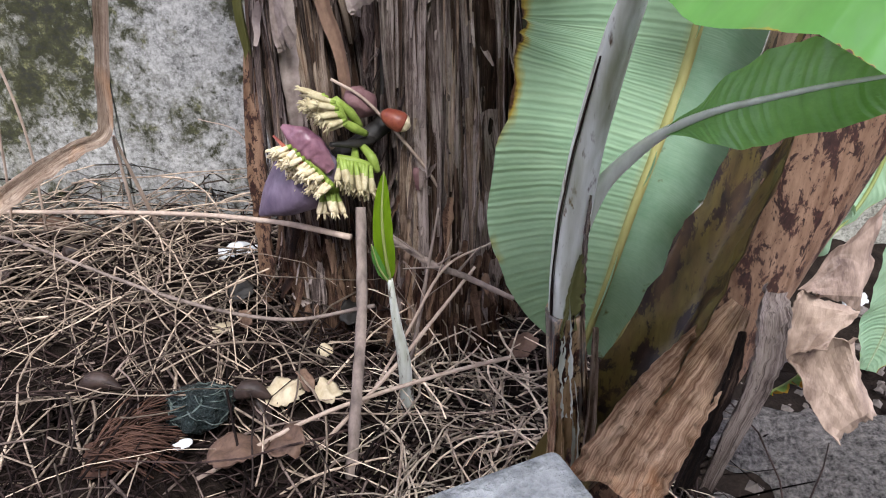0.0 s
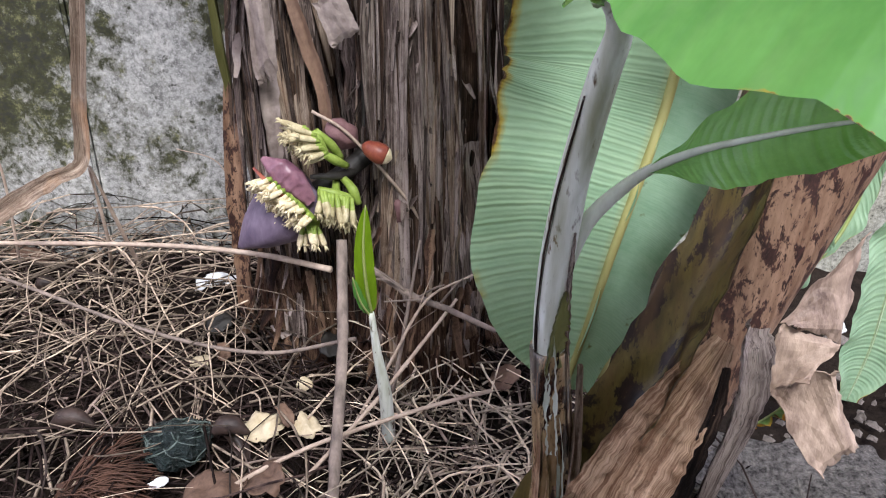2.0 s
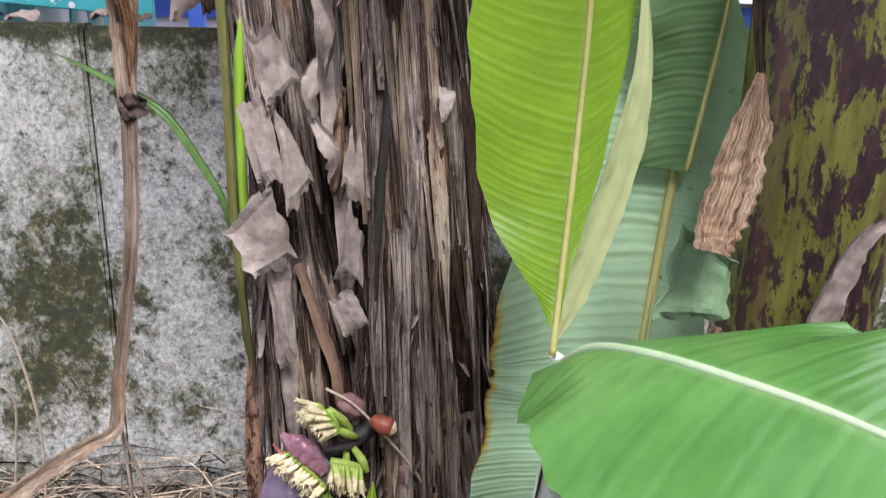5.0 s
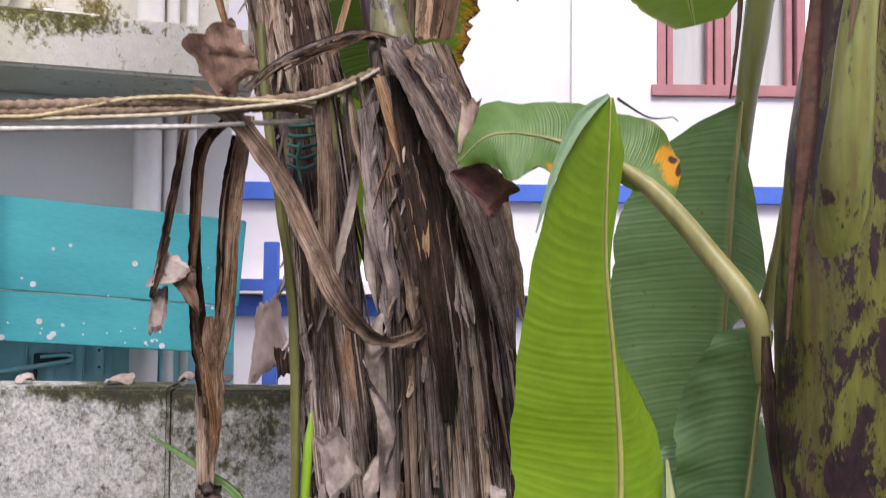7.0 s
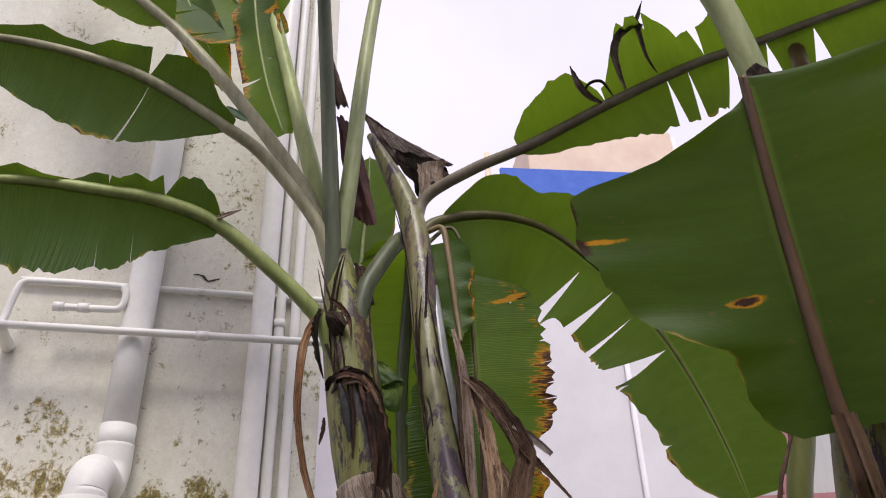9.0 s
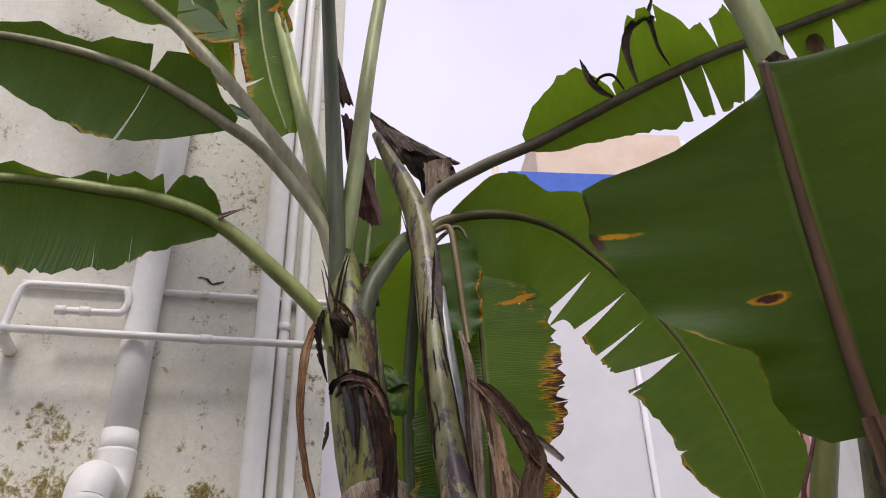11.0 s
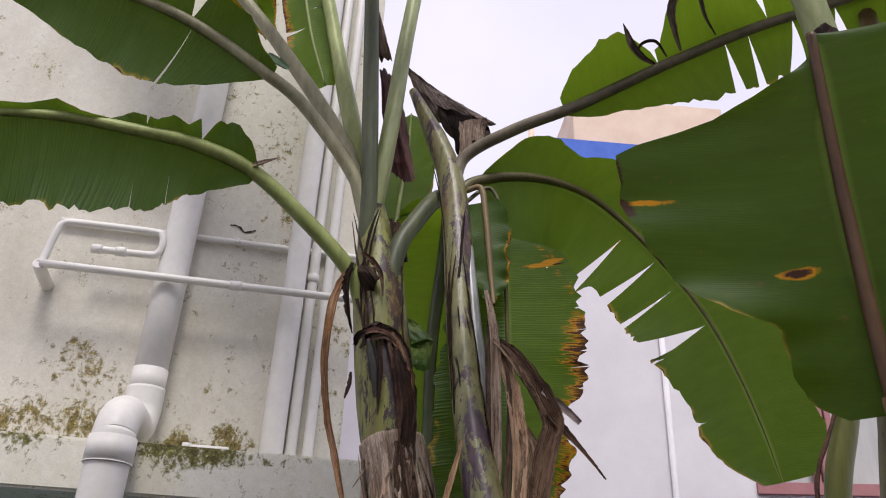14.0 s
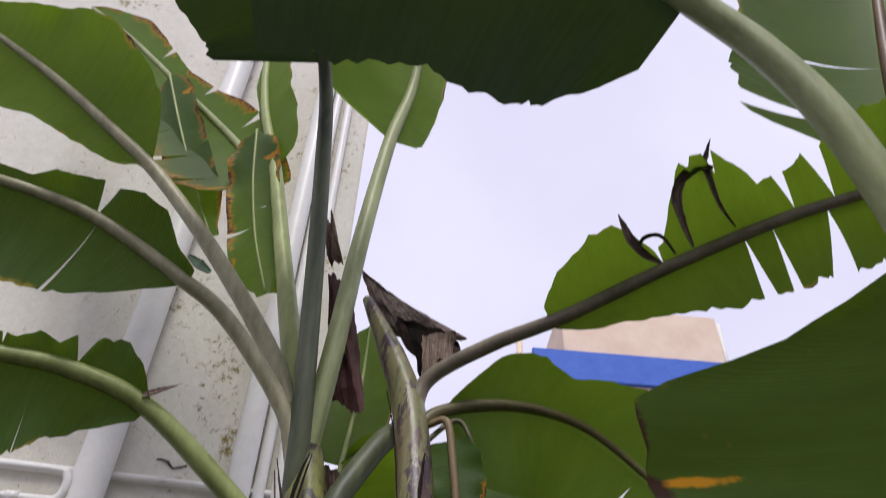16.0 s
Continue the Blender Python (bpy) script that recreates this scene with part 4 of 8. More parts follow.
pipe("drain_pipe", [(-1.516, 2.69, 2.70), (-1.516, 2.69, 9.4)], 0.068, "wide white plastic drain pipe on the house wall",
     [((-1.516, 2.69, 2.70), (-1.516, 2.69, 2.80), 0.0715), ((-1.516, 2.69, 3.19), (-1.516, 2.69, 3.20), 0.0695)])
bend = [(-1.510, 2.295, -0.05), (-1.510, 2.295, 1.2), (-1.510, 2.295, 2.2), (-1.510, 2.295, 2.40)]
for i in range(1, 8):
    a = radians(90 * i / 7)
    bend.append((-1.511, 2.295 + 0.12 * (1 - math.cos(a)), 2.41 + 0.12 * math.sin(a)))
bend.append((-1.512, 2.50, 2.532))
for i in range(1, 8):
    a = radians(90 * i / 7)
    bend.append((-1.515, 2.57 + 0.12 * math.sin(a), 2.652 - 0.12 * math.cos(a)))
bend.append((-1.516, 2.69, 2.72))
pipe("drain_pipe", bend, 0.075, "wide white plastic pipe with an elbow over the slab", [((-1.510, 2.295, 2.335), (-1.510, 2.295, 2.425), 0.082), ((-1.510, 2.295, 2.333), (-1.510, 2.295, 2.337), 0.0832)])
pipe("pipe_stub", [(-1.30, 2.47, 2.451), (-1.13, 2.47, 2.451)], 0.012, "short white plastic pipe end lying on the slab", [((-1.30, 2.47, 2.452), (-1.27, 2.47, 2.452), 0.016)])
pipe("drain_pipe", [(-0.984, 2.718, 0.3), (-0.984, 2.718, 9.4)], 0.050, "medium white plastic pipe on the house wall")
pipe("water_pipe", [(-0.904, 2.742, 0.3), (-0.904, 2.742, 9.4)], 0.0245, "thin white plastic pipe on the house wall", upright(-0.904, 2.742, 3.3, 3.34, 0.028))
pipe("water_pipe", [(-0.834, 2.742, 0.3), (-0.834, 2.742, 9.4)], 0.023, "thin white plastic pipe on the house wall")
pipe("water_pipe", [(-2.03, 2.595, 3.185), (-0.60, 2.595, 3.178)], 0.017, "thin white plastic pipe running level along the house wall", [((-1.25, 2.595, 3.181), (-1.20, 2.595, 3.181), 0.021)])
pipe("water_pipe", [(-2.05, 2.745, 3.47), (-0.60, 2.745, 3.46)], 0.015, "thin white plastic pipe running level along the house wall")
loop = thing("water_pipe", (-1.98, 2.64, 3.2), "thin white plastic pipe bent in a loop on the wall", "pipe", "drain pipes on the house wall")
rod("pipe_run", [(-2.035, 2.60, 3.185), (-2.04, 2.63, 3.2), (-2.035, 2.64, 3.26), (-2.02, 2.64, 3.36), (-2.0, 2.64, 3.405), (-1.93, 2.64, 3.415), (-1.63, 2.64, 3.415), (-1.585, 2.64, 3.40), (-1.575, 2.64, 3.355), (-1.59, 2.64, 3.31), (-1.64, 2.64, 3.30), (-1.86, 2.64, 3.30)], [0.016, 0.016], M["pvc"], loop, n=60, seg=12)
for x in (-1.86, -1.76):
    rod("collar", [(x, 2.64, 3.30), (x + 0.045, 2.64, 3.30)], [0.021, 0.021], M["pvc"], loop, n=1, seg=12)
rod("elbow", [(-2.035, 2.77, 3.155), (-2.035, 2.67, 3.165), (-2.035, 2.595, 3.185)], [0.026, 0.026], M["pvc"], loop, n=8, seg=14)
house_things.append(loop)
clip = thing("pipe_bracket", (-1.2, 2.7, 3.46), "pale plastic pipe clip on the wall", "bracket")
rod("clip_arm", [(-1.27, 2.77, 3.465), (-1.27, 2.72, 3.467)], [0.012, 0.012], M["pvc"], clip, n=2, seg=8)
house_things.append(clip)
mark = thing("wall_crack", (-1.25, 2.77, 3.6), "small dark ragged crack in the plaster", "crack")
strip("crack", [(-1.32, 2.7665, 3.565), (-1.285, 2.7665, 3.56), (-1.25, 2.7665, 3.535), (-1.20, 2.7665, 3.55)], [0.003, 0.007, 0.004, 0.003], (0, -1, 0), M["black"], mark, 97, curl=0.05, ragged=0.7, n=12)
house_things.append(mark)
board = thing("painted_board", (-0.635, 2.48, 1.779), "teal painted board flecked with white paint", "board")
boxed("panel", (-3.0, 2.48, 1.472), (-0.635, 2.51, 1.779), M["teal"], board)
boxed("panel", (-3.0, 2.475, 1.305), (-0.64, 2.505, 1.468), M["teal"], board)
rnd = random.Random(5)
for i in range(46):
    x, z, r = rnd.uniform(-1.5, -0.68), (rnd.uniform(1.315, 1.38) if i % 3 else rnd.uniform(1.34, 1.68)), rnd.choice((0.003, 0.003, 0.004, 0.006, 0.010))
    bm = bmesh.new()
    bmesh.ops.create_circle(bm, cap_ends=True, segments=9, radius=r, matrix=Matrix.Translation((x, 2.473 if z < 1.47 else 2.478, z)) @ Matrix.Rotation(math.pi / 2, 4, "X"))
    part("paint_fleck", bm, M["white_shard"], board, smooth=False)
board.rotation_euler.y = math.atan(0.08)
house_things.append(board)
shutter = thing("metal_shutter", (-1.6, 2.7, 0), "teal painted ribbed metal door with sliding bolts", "door")
boxed("sheet", (-3.0, 2.74, 0.0), (-0.66, 2.77, 1.42), M["teal_dark"], shutter)
for i in range(17):
    x = -2.26 + 0.095 * i
    boxed("rib", (x, 2.72, 0.0), (x + 0.03, 2.744, 1.42), M["teal_dark"], shutter, bevel=0.006)
house_things.append(shutter)
bolt = thing("sliding_bolt", (-1.22, 2.68, 1.3), "pale teal door bolt in a dark recess", "bolt")
boxed("bolt_recess", (-1.344, 2.712, 1.259), (-1.231, 2.738, 1.3), M["dark_steel"], bolt, bevel=0.002)
boxed("bolt_recess", (-1.567, 2.712, 1.155), (-1.347, 2.738, 1.204), M["dark_steel"], bolt, bevel=0.002)
boxed("bolt_recess", (-1.35, 2.712, 1.176), (-1.341, 2.738, 1.299), M["dark_steel"], bolt, bevel=0.002)
rod("bolt_rod", [(-1.6, 2.698, 1.22), (-1.443, 2.698, 1.24), (-1.335, 2.698, 1.257), (-1.235, 2.698, 1.273), (-1.236, 2.698, 1.293), (-1.326, 2.698, 1.289)], [0.010, 0.010, 0.009, 0.008, 0.006, 0.006], M["teal_dark"], bolt, n=24)
boxed("hasp", (-1.152, 2.7, 1.222), (-1.116, 2.722, 1.347), M["teal_dark"], bolt)
for x, z in ((-1.134, 1.308), (-1.133, 1.248)):
    rod("rivet", [(x, 2.70, z), (x, 2.694, z)], [0.005, 0.004], M["dark_steel"], bolt, n=3, seg=8)
house_things.append(bolt)
for ob in house_things:
    ob.matrix_basis = HOUSE @ ob.matrix_basis

# white house across the lane
far = thing("white_house", (2, 5.4, 0), "white painted house with blue bands and pink window", "house")
boxed("wall", (-2.5, 5.3, -0.1), (9.0, 5.55, 2.86), M["white_wall"], far, bevel=0)
boxed("wall", (-2.5, 5.3, 2.86), (1.58, 5.55, 4.72), M["white_wall"], far, bevel=0)
boxed("wall", (2.62, 5.3, 2.86), (9.0, 5.55, 4.72), M["white_wall"], far, bevel=0)
boxed("wall", (1.58, 5.3, 4.14), (2.62, 5.55, 4.72), M["white_wall"], far, bevel=0)
for z0, z1 in ((2.09, 2.21), (1.30, 1.43)):
    boxed("blue_band", (-2.5, 5.24, z0), (9.0, 5.298, z1), M["blue_paint"], far)
boxed("ledge", (-2.5, 5.1, 1.45), (9.0, 5.298, 1.52), M["white_wall"], far)
rod("downpipe", [(1.0, 5.275, 0.0), (1.0, 5.275, 4.4)], [0.021, 0.021], M["white_wall"], far, n=2, seg=12)
win = boxed("window", (1.585, 5.40, 2.865), (2.615, 5.42, 4.135), M["glass"], far)
for lo, hi in (((1.54, 5.27, 2.84), (2.66, 5.36, 2.92)), ((1.58, 5.29, 4.08), (2.62, 5.36, 4.14)), ((1.58, 5.29, 2.92), (1.64, 5.36, 4.08)), ((2.56, 5.29, 2.92), (2.62, 5.36, 4.08)),
               ((1.99, 5.30, 2.92), (2.05, 5.35, 4.08)), ((1.66, 5.32, 2.92), (1.70, 5.37, 4.08)), ((2.50, 5.32, 2.92), (2.54, 5.37, 4.08)), ((1.94, 5.32, 2.92), (1.98, 5.37, 4.08)), ((2.07, 5.32, 2.92), (2.11, 5.37, 4.08))):
    boxed("frame_bar", lo, hi, M["pink"], win)
tank = thing("roof_room", (1.0, 8.5, 0), "peach painted roof room with a blue base band", "building")
tank.rotation_euler.z = radians(11)


def turned_box(name, lo, hi, material, parent):
    bm = bmesh.new()
    box(bm, lo, hi, 0.01)
    ob = part(name, bm, material, parent, smooth=False)
    ob.location = (0, 0, 0)
    return ob


turned_box("wall", (-0.5, -0.5, 0), (1.5, 2.0, 8.35), M["peach"], tank)
turned_box("blue_band", (-0.9, -0.56, 7.2), (2.1, -0.502, 7.62), M["blue_paint"], tank)
turned_box("blue_band", (-0.56, -0.5, 7.2), (-0.502, 2.0, 7.62), M["blue_paint"], tank)
turned_box("parapet", (-0.9, -0.48, 6.2), (2.1, 2.0, 7.19), M["white_wall"], tank)
rod("vent_post", [(-0.95, 0, 6.9), (-0.95, 0, 8.25)], [0.04, 0.04], M["peach"], tank, n=2, seg=8).location = (0, 0, 0)
rod("pole", [(1.62, -0.3, 7.3), (1.62, -0.3, 8.4)], [0.035, 0.035], M["pvc"], tank, n=2, seg=8).location = (0, 0, 0)
things_behind = thing("blue_post", (-0.75, 3.9, 0), "blue painted steel post in the lane", "post")
boxed("post", (-0.83, 3.9, 0.0), (-0.76, 3.97, 1.75), M["blue_paint"], things_behind)
boxed("cross_bar", (-1.1, 3.91, 1.50), (-0.45, 3.96, 1.56), M["blue_paint"], things_behind)

# ---------------------------------------------------------------- banana clump by the wall
T1 = [(-0.08, 1.60, -0.03), (-0.11, 1.60, 0.5), (-0.14, 1.61, 1.0), (-0.19, 1.62, 1.5), (-0.26, 1.65, 2.0), (-0.35, 1.69, 2.42), (-0.40, 1.71, 2.75), (-0.43, 1.72, 3.0)]
T2 = [(0.15, 1.52, -0.03), (0.14, 1.52, 0.5), (0.11, 1.52, 1.0), (0.06, 1.51, 1.5), (-0.02, 1.50, 1.9), (-0.10, 1.57, 2.25), (-0.15, 1.66, 2.6), (-0.175, 1.72, 2.9), (-0.21, 1.77, 3.14), (-0.27, 1.80, 3.32), (-0.36, 1.82, 3.53)]


def r1(z):
    return 0.085 if z < 0.8 else 0.062


def r2(z):
    return 0.108 - 0.006 * z


def lower(ctrl, z):
    """The part of a stem's axis below z."""
    pts = [p for p in spline(ctrl, 60) if p.z <= z]
    return pts[::6] + [pts[-1]]


plant1 = thing("banana_plant", (-0.08, 1.6, 0), "tall banana plant in shredded dry sheaths by the wall", "banana plant", "banana clump")
stem("pseudostem", plant1, T1, [0.075, 0.06, 0.055, 0.056, 0.070, 0.078, 0.070, 0.030], M["stem1"], seed=0.2)
fibrous("dry_sheath", plant1, lower(T1, 1.98), [0.09, 0.085, 0.08, 0.066, 0.062, 0.06, 0.062], M["dry"], 1.3, label="brown shrunken sheath wrapping")
dry_strips(plant1, T1, r1, 0.0, 2.02, 130, 11, mats=('dry', 'dry_pale', 'dry_dark'), wide=(0.002, 0.016))
flakes(plant1, T1, r1, 0.1, 2.0, 90, 211, 'dry')
flakes(plant1, T1, r1, 0.1, 2.0, 40, 212, 'dry_grey')
plant2 = thing("banana_plant", (0.15, 1.52, 0), "tall banana plant wrapped in dry sheath fibre", "banana plant", "banana clump")
stem("pseudostem", plant2, T2, [0.08, 0.08, 0.07, 0.058, 0.048, 0.042, 0.041, 0.041, 0.040, 0.034, 0.014], M["stem2"], seed=0.7)
fibrous("dry_sheath", plant2, lower(T2, 1.95), [0.112, 0.11, 0.108, 0.104, 0.10, 0.09, 0.07], M["dry"], 4.1, label="brown fibrous sheath wrapping")
dry_strips(plant2, T2, r2, 0.0, 1.98, 170, 12, mats=('dry', 'dry_pale', 'dry_dark'), wide=(0.002, 0.018))
flakes(plant2, T2, r2, 0.1, 1.95, 150, 213, 'dry')
flakes(plant2, T2, r2, 0.1, 1.95, 30, 214, 'dry_pale')

fibrous("rotted_foot", plant1, [(-0.08, 1.6, -0.03), (-0.085, 1.6, 0.1), (-0.095, 1.6, 0.22), (-0.10, 1.6, 0.32)], [0.125, 0.118, 0.108, 0.09], M["dry_maroon"], 8.3, n=40, label="dark rotten foot of the stem")
fibrous("rotted_foot", plant2, [(0.15, 1.52, -0.03), (0.15, 1.52, 0.1), (0.148, 1.52, 0.24), (0.143, 1.52, 0.36)], [0.150, 0.142, 0.13, 0.105], M["dry_maroon"], 9.1, n=40, label="dark rotten foot of the stem")
flakes(plant2, T2, lambda z: 0.14, 0.03, 0.42, 40, 217, "dry_maroon")
flakes(plant1, T1, lambda z: 0.115, 0.03, 0.40, 30, 218, "dry_maroon")
# flared hull of dead sheath round the second stem
hull = random.Random(3)
for i in range(26):
    f = i / 25
    a = radians(-165 + 185 * f)
    top = Vector((-0.02 + 0.075 * math.cos(a), 1.50 + 0.075 * math.sin(a), 2.02 + hull.uniform(-0.03, 0.035)))
    mid = Vector((0.035 + 0.115 * math.cos(a), 1.51 + 0.105 * math.sin(a), 1.78))
    low = Vector((0.075 + 0.125 * math.cos(a), 1.51 + 0.115 * math.sin(a), 1.42 - hull.uniform(0, 0.5)))
    w = hull.uniform(0.008, 0.030)
    strip("sheath_strip", [top, top.lerp(mid, 0.5) + Vector((0.008, -0.006, 0)), mid, low], [w, w * 1.2, w, w * 0.3], (math.cos(a), math.sin(a), 0.2),
          M["dry_pale"] if i % 5 < 2 else M["dry"], plant2, seed=300 + i, curl=hull.uniform(0.1, 0.6), twist=hull.uniform(-0.3, 0.3), n=16, across=4)

def sheath_edges(parent, ctrl, radius, z0, z1, count, seed, key):
    """Dry brown lips of the sheaths that wind up a stem."""
    rnd = random.Random(seed)
    for i in range(count):
        a, lo = rnd.uniform(-2.8, -0.3), rnd.uniform(z0, (z0 + z1) / 2)
        hi = min(z1, lo + rnd.uniform(0.25, 0.7))
        pts = []
        for q in range(7):
            z = lo + (hi - lo) * q / 6
            c = axis_at(ctrl, z)
            ang = a + 0.8 * (q / 6) ** 2 * (1 if i % 2 else -1)
            pts.append((c.x + math.cos(ang) * radius(z), c.y + math.sin(ang) * radius(z), z))
        w = rnd.uniform(0.002, 0.005)
        strip("sheath_edge", pts, [w * 0.4, w, w, w * 1.3, w * 0.3], (math.cos(a), math.sin(a), 0), M[key], parent, seed * 50 + i, curl=0.4, ragged=0.4, n=24, across=4)


sheath_edges(plant1, T1, lambda z: 0.079 if z > 2.3 else 0.073, 2.3, 2.95, 6, 61, "dry_dark")
sheath_edges(plant2, T2, lambda z: 0.043, 2.05, 3.2, 7, 62, "dry_dark")

strip("sheath_flap", [(-0.05, 1.41, 2.03), (0.021, 1.375, 1.922), (0.096, 1.37, 1.762), (0.15, 1.375, 1.583), (0.178, 1.39, 1.46)], [0.034, 0.052, 0.052, 0.036, 0.008], (0.25, -1, 0.15), M["dry"], plant2, 330, curl=0.55, across=14, n=40, ragged=0.1, label="broad grey-brown fibrous sheath flap")
strip("sheath_flap", [(-0.02, 1.40, 2.02), (0.045, 1.385, 1.93), (0.115, 1.385, 1.80), (0.175, 1.40, 1.62), (0.205, 1.42, 1.50)], [0.02, 0.034, 0.034, 0.022, 0.005], (0.45, -1, 0.15), M["dry_pale"], plant2, 331, curl=0.7, across=10, n=36, ragged=0.15)

# dead parts hanging on the first plant
strip("green_sheath", [(-0.33, 1.56, 2.12), (-0.318, 1.545, 2.0), (-0.29, 1.53, 1.808), (-0.252, 1.52, 1.578), (-0.238, 1.52, 1.312), (-0.239, 1.53, 0.978), (-0.232, 1.54, 0.731), (-0.226, 1.57, 0.597)],
      [0.014, 0.016, 0.016, 0.016, 0.012], (-0.5, -1, 0), M["olive"], plant1, 41, curl=1.1, label="yellow-green strip of living sheath")
strip("dead_sheath", [(-0.217, 1.565, 0.62), (-0.23, 1.58, 0.416), (-0.236, 1.60, 0.2), (-0.236, 1.60, 0.02)], [0.03, 0.035, 0.03, 0.03], (-0.5, -1, 0), M["fat_low"], plant1, 42, curl=1.0, label="orange-brown rotting sheath")
for i, q in enumerate((
        ((-0.184, 1.41, 1.287), (-0.143, 1.40, 1.311), (-0.099, 1.42, 1.214), (-0.153, 1.39, 1.161)),
        ((-0.202, 1.42, 1.161), (-0.168, 1.41, 1.202), (-0.134, 1.39, 1.043), (-0.176, 1.40, 1.034)),
        ((-0.144, 1.41, 1.169), (-0.110, 1.42, 1.117), (-0.071, 1.40, 1.042), (-0.124, 1.38, 0.981)),
        ((-0.238, 1.39, 0.948), (-0.159, 1.40, 1.043), (-0.114, 1.42, 0.891), (-0.188, 1.38, 0.857)),
        ((-0.013, 1.42, 1.001), (0.003, 1.41, 0.944), (0.002, 1.39, 0.843), (-0.046, 1.41, 0.862)),
        ((0.007, 1.42, 1.222), (0.018, 1.41, 1.095), (0.028, 1.39, 0.979), (-0.034, 1.42, 1.023)),
        ((-0.062, 1.44, 0.80), (-0.02, 1.43, 0.83), (0.012, 1.41, 0.765), (-0.03, 1.42, 0.735)),
        ((-0.175, 1.44, 0.86), (-0.14, 1.43, 0.87), (-0.13, 1.41, 0.70), (-0.16, 1.42, 0.66)))):
    scrap("dead_leaf", q, M["dry_grey"], plant1, 51 + i, fold=0.13, label="grey shrivelled leaf scrap")
scrap("dead_leaf", ((0.140, 1.395, 1.208), (0.170, 1.39, 1.199), (0.160, 1.37, 1.171), (0.145, 1.38, 1.146)), M["dry_grey"], plant2, 77, n=8, holes=0)
for i, (a, b, y) in enumerate(((( -0.064, 1.66), (-0.055, 1.50), 1.44), ((-0.055, 1.52), (-0.075, 1.36), 1.435), ((-0.075, 1.38), (-0.055, 1.22), 1.43), ((-0.06, 1.25), (-0.072, 1.13), 1.43), ((-0.075, 1.15), (-0.05, 1.03), 1.425))):
    strip("dead_leaf", [(a[0] - 0.01, y, a[1]), ((a[0] + b[0]) / 2 + 0.022 * (-1) ** i, y - 0.02, (a[1] + b[1]) / 2), (b[0], y, b[1])], [0.008, 0.028, 0.018, 0.005], (0.3 * (-1) ** i, -1, 0.1), M["dry_grey"], plant1, 450 + i, curl=1.1, twist=1.4 * (-1) ** i, n=16, across=8, ragged=0.3, label="twisted grey leaf rag")
crumple("dead_leaf", (-0.03, 1.45, 1.10), (0.1, 0, 1), (1, 0.1, 0), (0.20, 0.04), M["dry_brown"], plant1, 55, amp=0.5)
for i, (ctrl, w, key) in enumerate((
        ([(-0.431, 1.42, 1.938), (-0.344, 1.42, 1.885), (-0.257, 1.42, 1.772), (-0.188, 1.40, 1.643), (-0.142, 1.38, 1.549), (-0.09, 1.39, 1.487), (-0.04, 1.40, 1.468)], 0.022, "dry_pale"),
        ([(-0.05, 1.40, 1.466), (0.0, 1.395, 1.485), (0.035, 1.40, 1.53), (0.066, 1.405, 1.603), (0.08, 1.41, 1.66)], 0.013, "dry_pale"),
        ([(-0.194, 1.45, 2.003), (-0.178, 1.45, 1.815), (-0.172, 1.46, 1.629), (-0.163, 1.47, 1.513)], 0.018, "dry_pale"),
        ([(-0.15, 1.49, 1.95), (-0.125, 1.48, 1.8), (-0.16, 1.48, 1.62), (-0.2, 1.5, 1.48)], 0.010, "dry_grey"),
        ([(-0.10, 1.47, 1.98), (-0.085, 1.47, 1.8), (-0.09, 1.47, 1.62), (-0.05, 1.48, 1.45), (-0.045, 1.49, 1.2)], 0.013, "dry_grey"),
        ([(-0.074, 1.40, 1.967), (-0.042, 1.39, 1.857), (-0.011, 1.38, 1.766), (0.008, 1.375, 1.666), (0.017, 1.38, 1.582)], 0.016, "dry_orange"),
        ([(-0.06, 1.50, 1.5), (-0.055, 1.47, 1.25), (-0.03, 1.46, 1.0), (-0.02, 1.46, 0.72)], 0.02, "dry_grey"),
        ([(0.03, 1.42, 1.25), (0.035, 1.405, 1.0), (0.025, 1.40, 0.75), (0.04, 1.41, 0.5)], 0.012, "dry"),
        ([(-0.12, 1.49, 0.86), (-0.085, 1.47, 0.76), (-0.05, 1.46, 0.64), (-0.04, 1.46, 0.52)], 0.013, "dry_brown"),
        ([(-0.16, 1.50, 0.9), (-0.15, 1.48, 0.75), (-0.145, 1.47, 0.6), (-0.14, 1.48, 0.45)], 0.018, "dry_grey"),
        ([(0.08, 1.40, 1.45), (0.055, 1.395, 1.2), (0.03, 1.40, 0.9), (0.02, 1.41, 0.6)], 0.009, "black"),
)):
    strip("dead_strip", ctrl, [w * 0.8, w, w * 1.1, w, w * 0.35], (0.1, -1, 0), M[key], plant1, 400 + i, curl=0.55, twist=0.5 * (-1) ** i, n=26)
strip("dead_stalk", [(-0.352, 1.5, 1.965), (-0.308, 1.49, 2.001), (-0.25, 1.48, 2.033), (-0.182, 1.47, 2.057), (-0.114, 1.46, 2.07), (-0.058, 1.455, 2.045)], [0.003, 0.006, 0.008, 0.007, 0.008, 0.007], (0, -1, 0.3), M["dry"], plant1, 59, curl=0.8, ragged=0.2, n=30)
strip("dead_stalk", [(-0.341, 1.49, 1.955), (-0.282, 1.475, 2.001), (-0.219, 1.465, 2.026), (-0.157, 1.455, 2.046), (-0.102, 1.45, 2.058), (-0.046, 1.445, 2.025)], [0.003, 0.006, 0.007, 0.006, 0.007, 0.005], (0, -1, 0.3), M["dry_pale"], plant1, 259, curl=0.8, ragged=0.2, n=30)
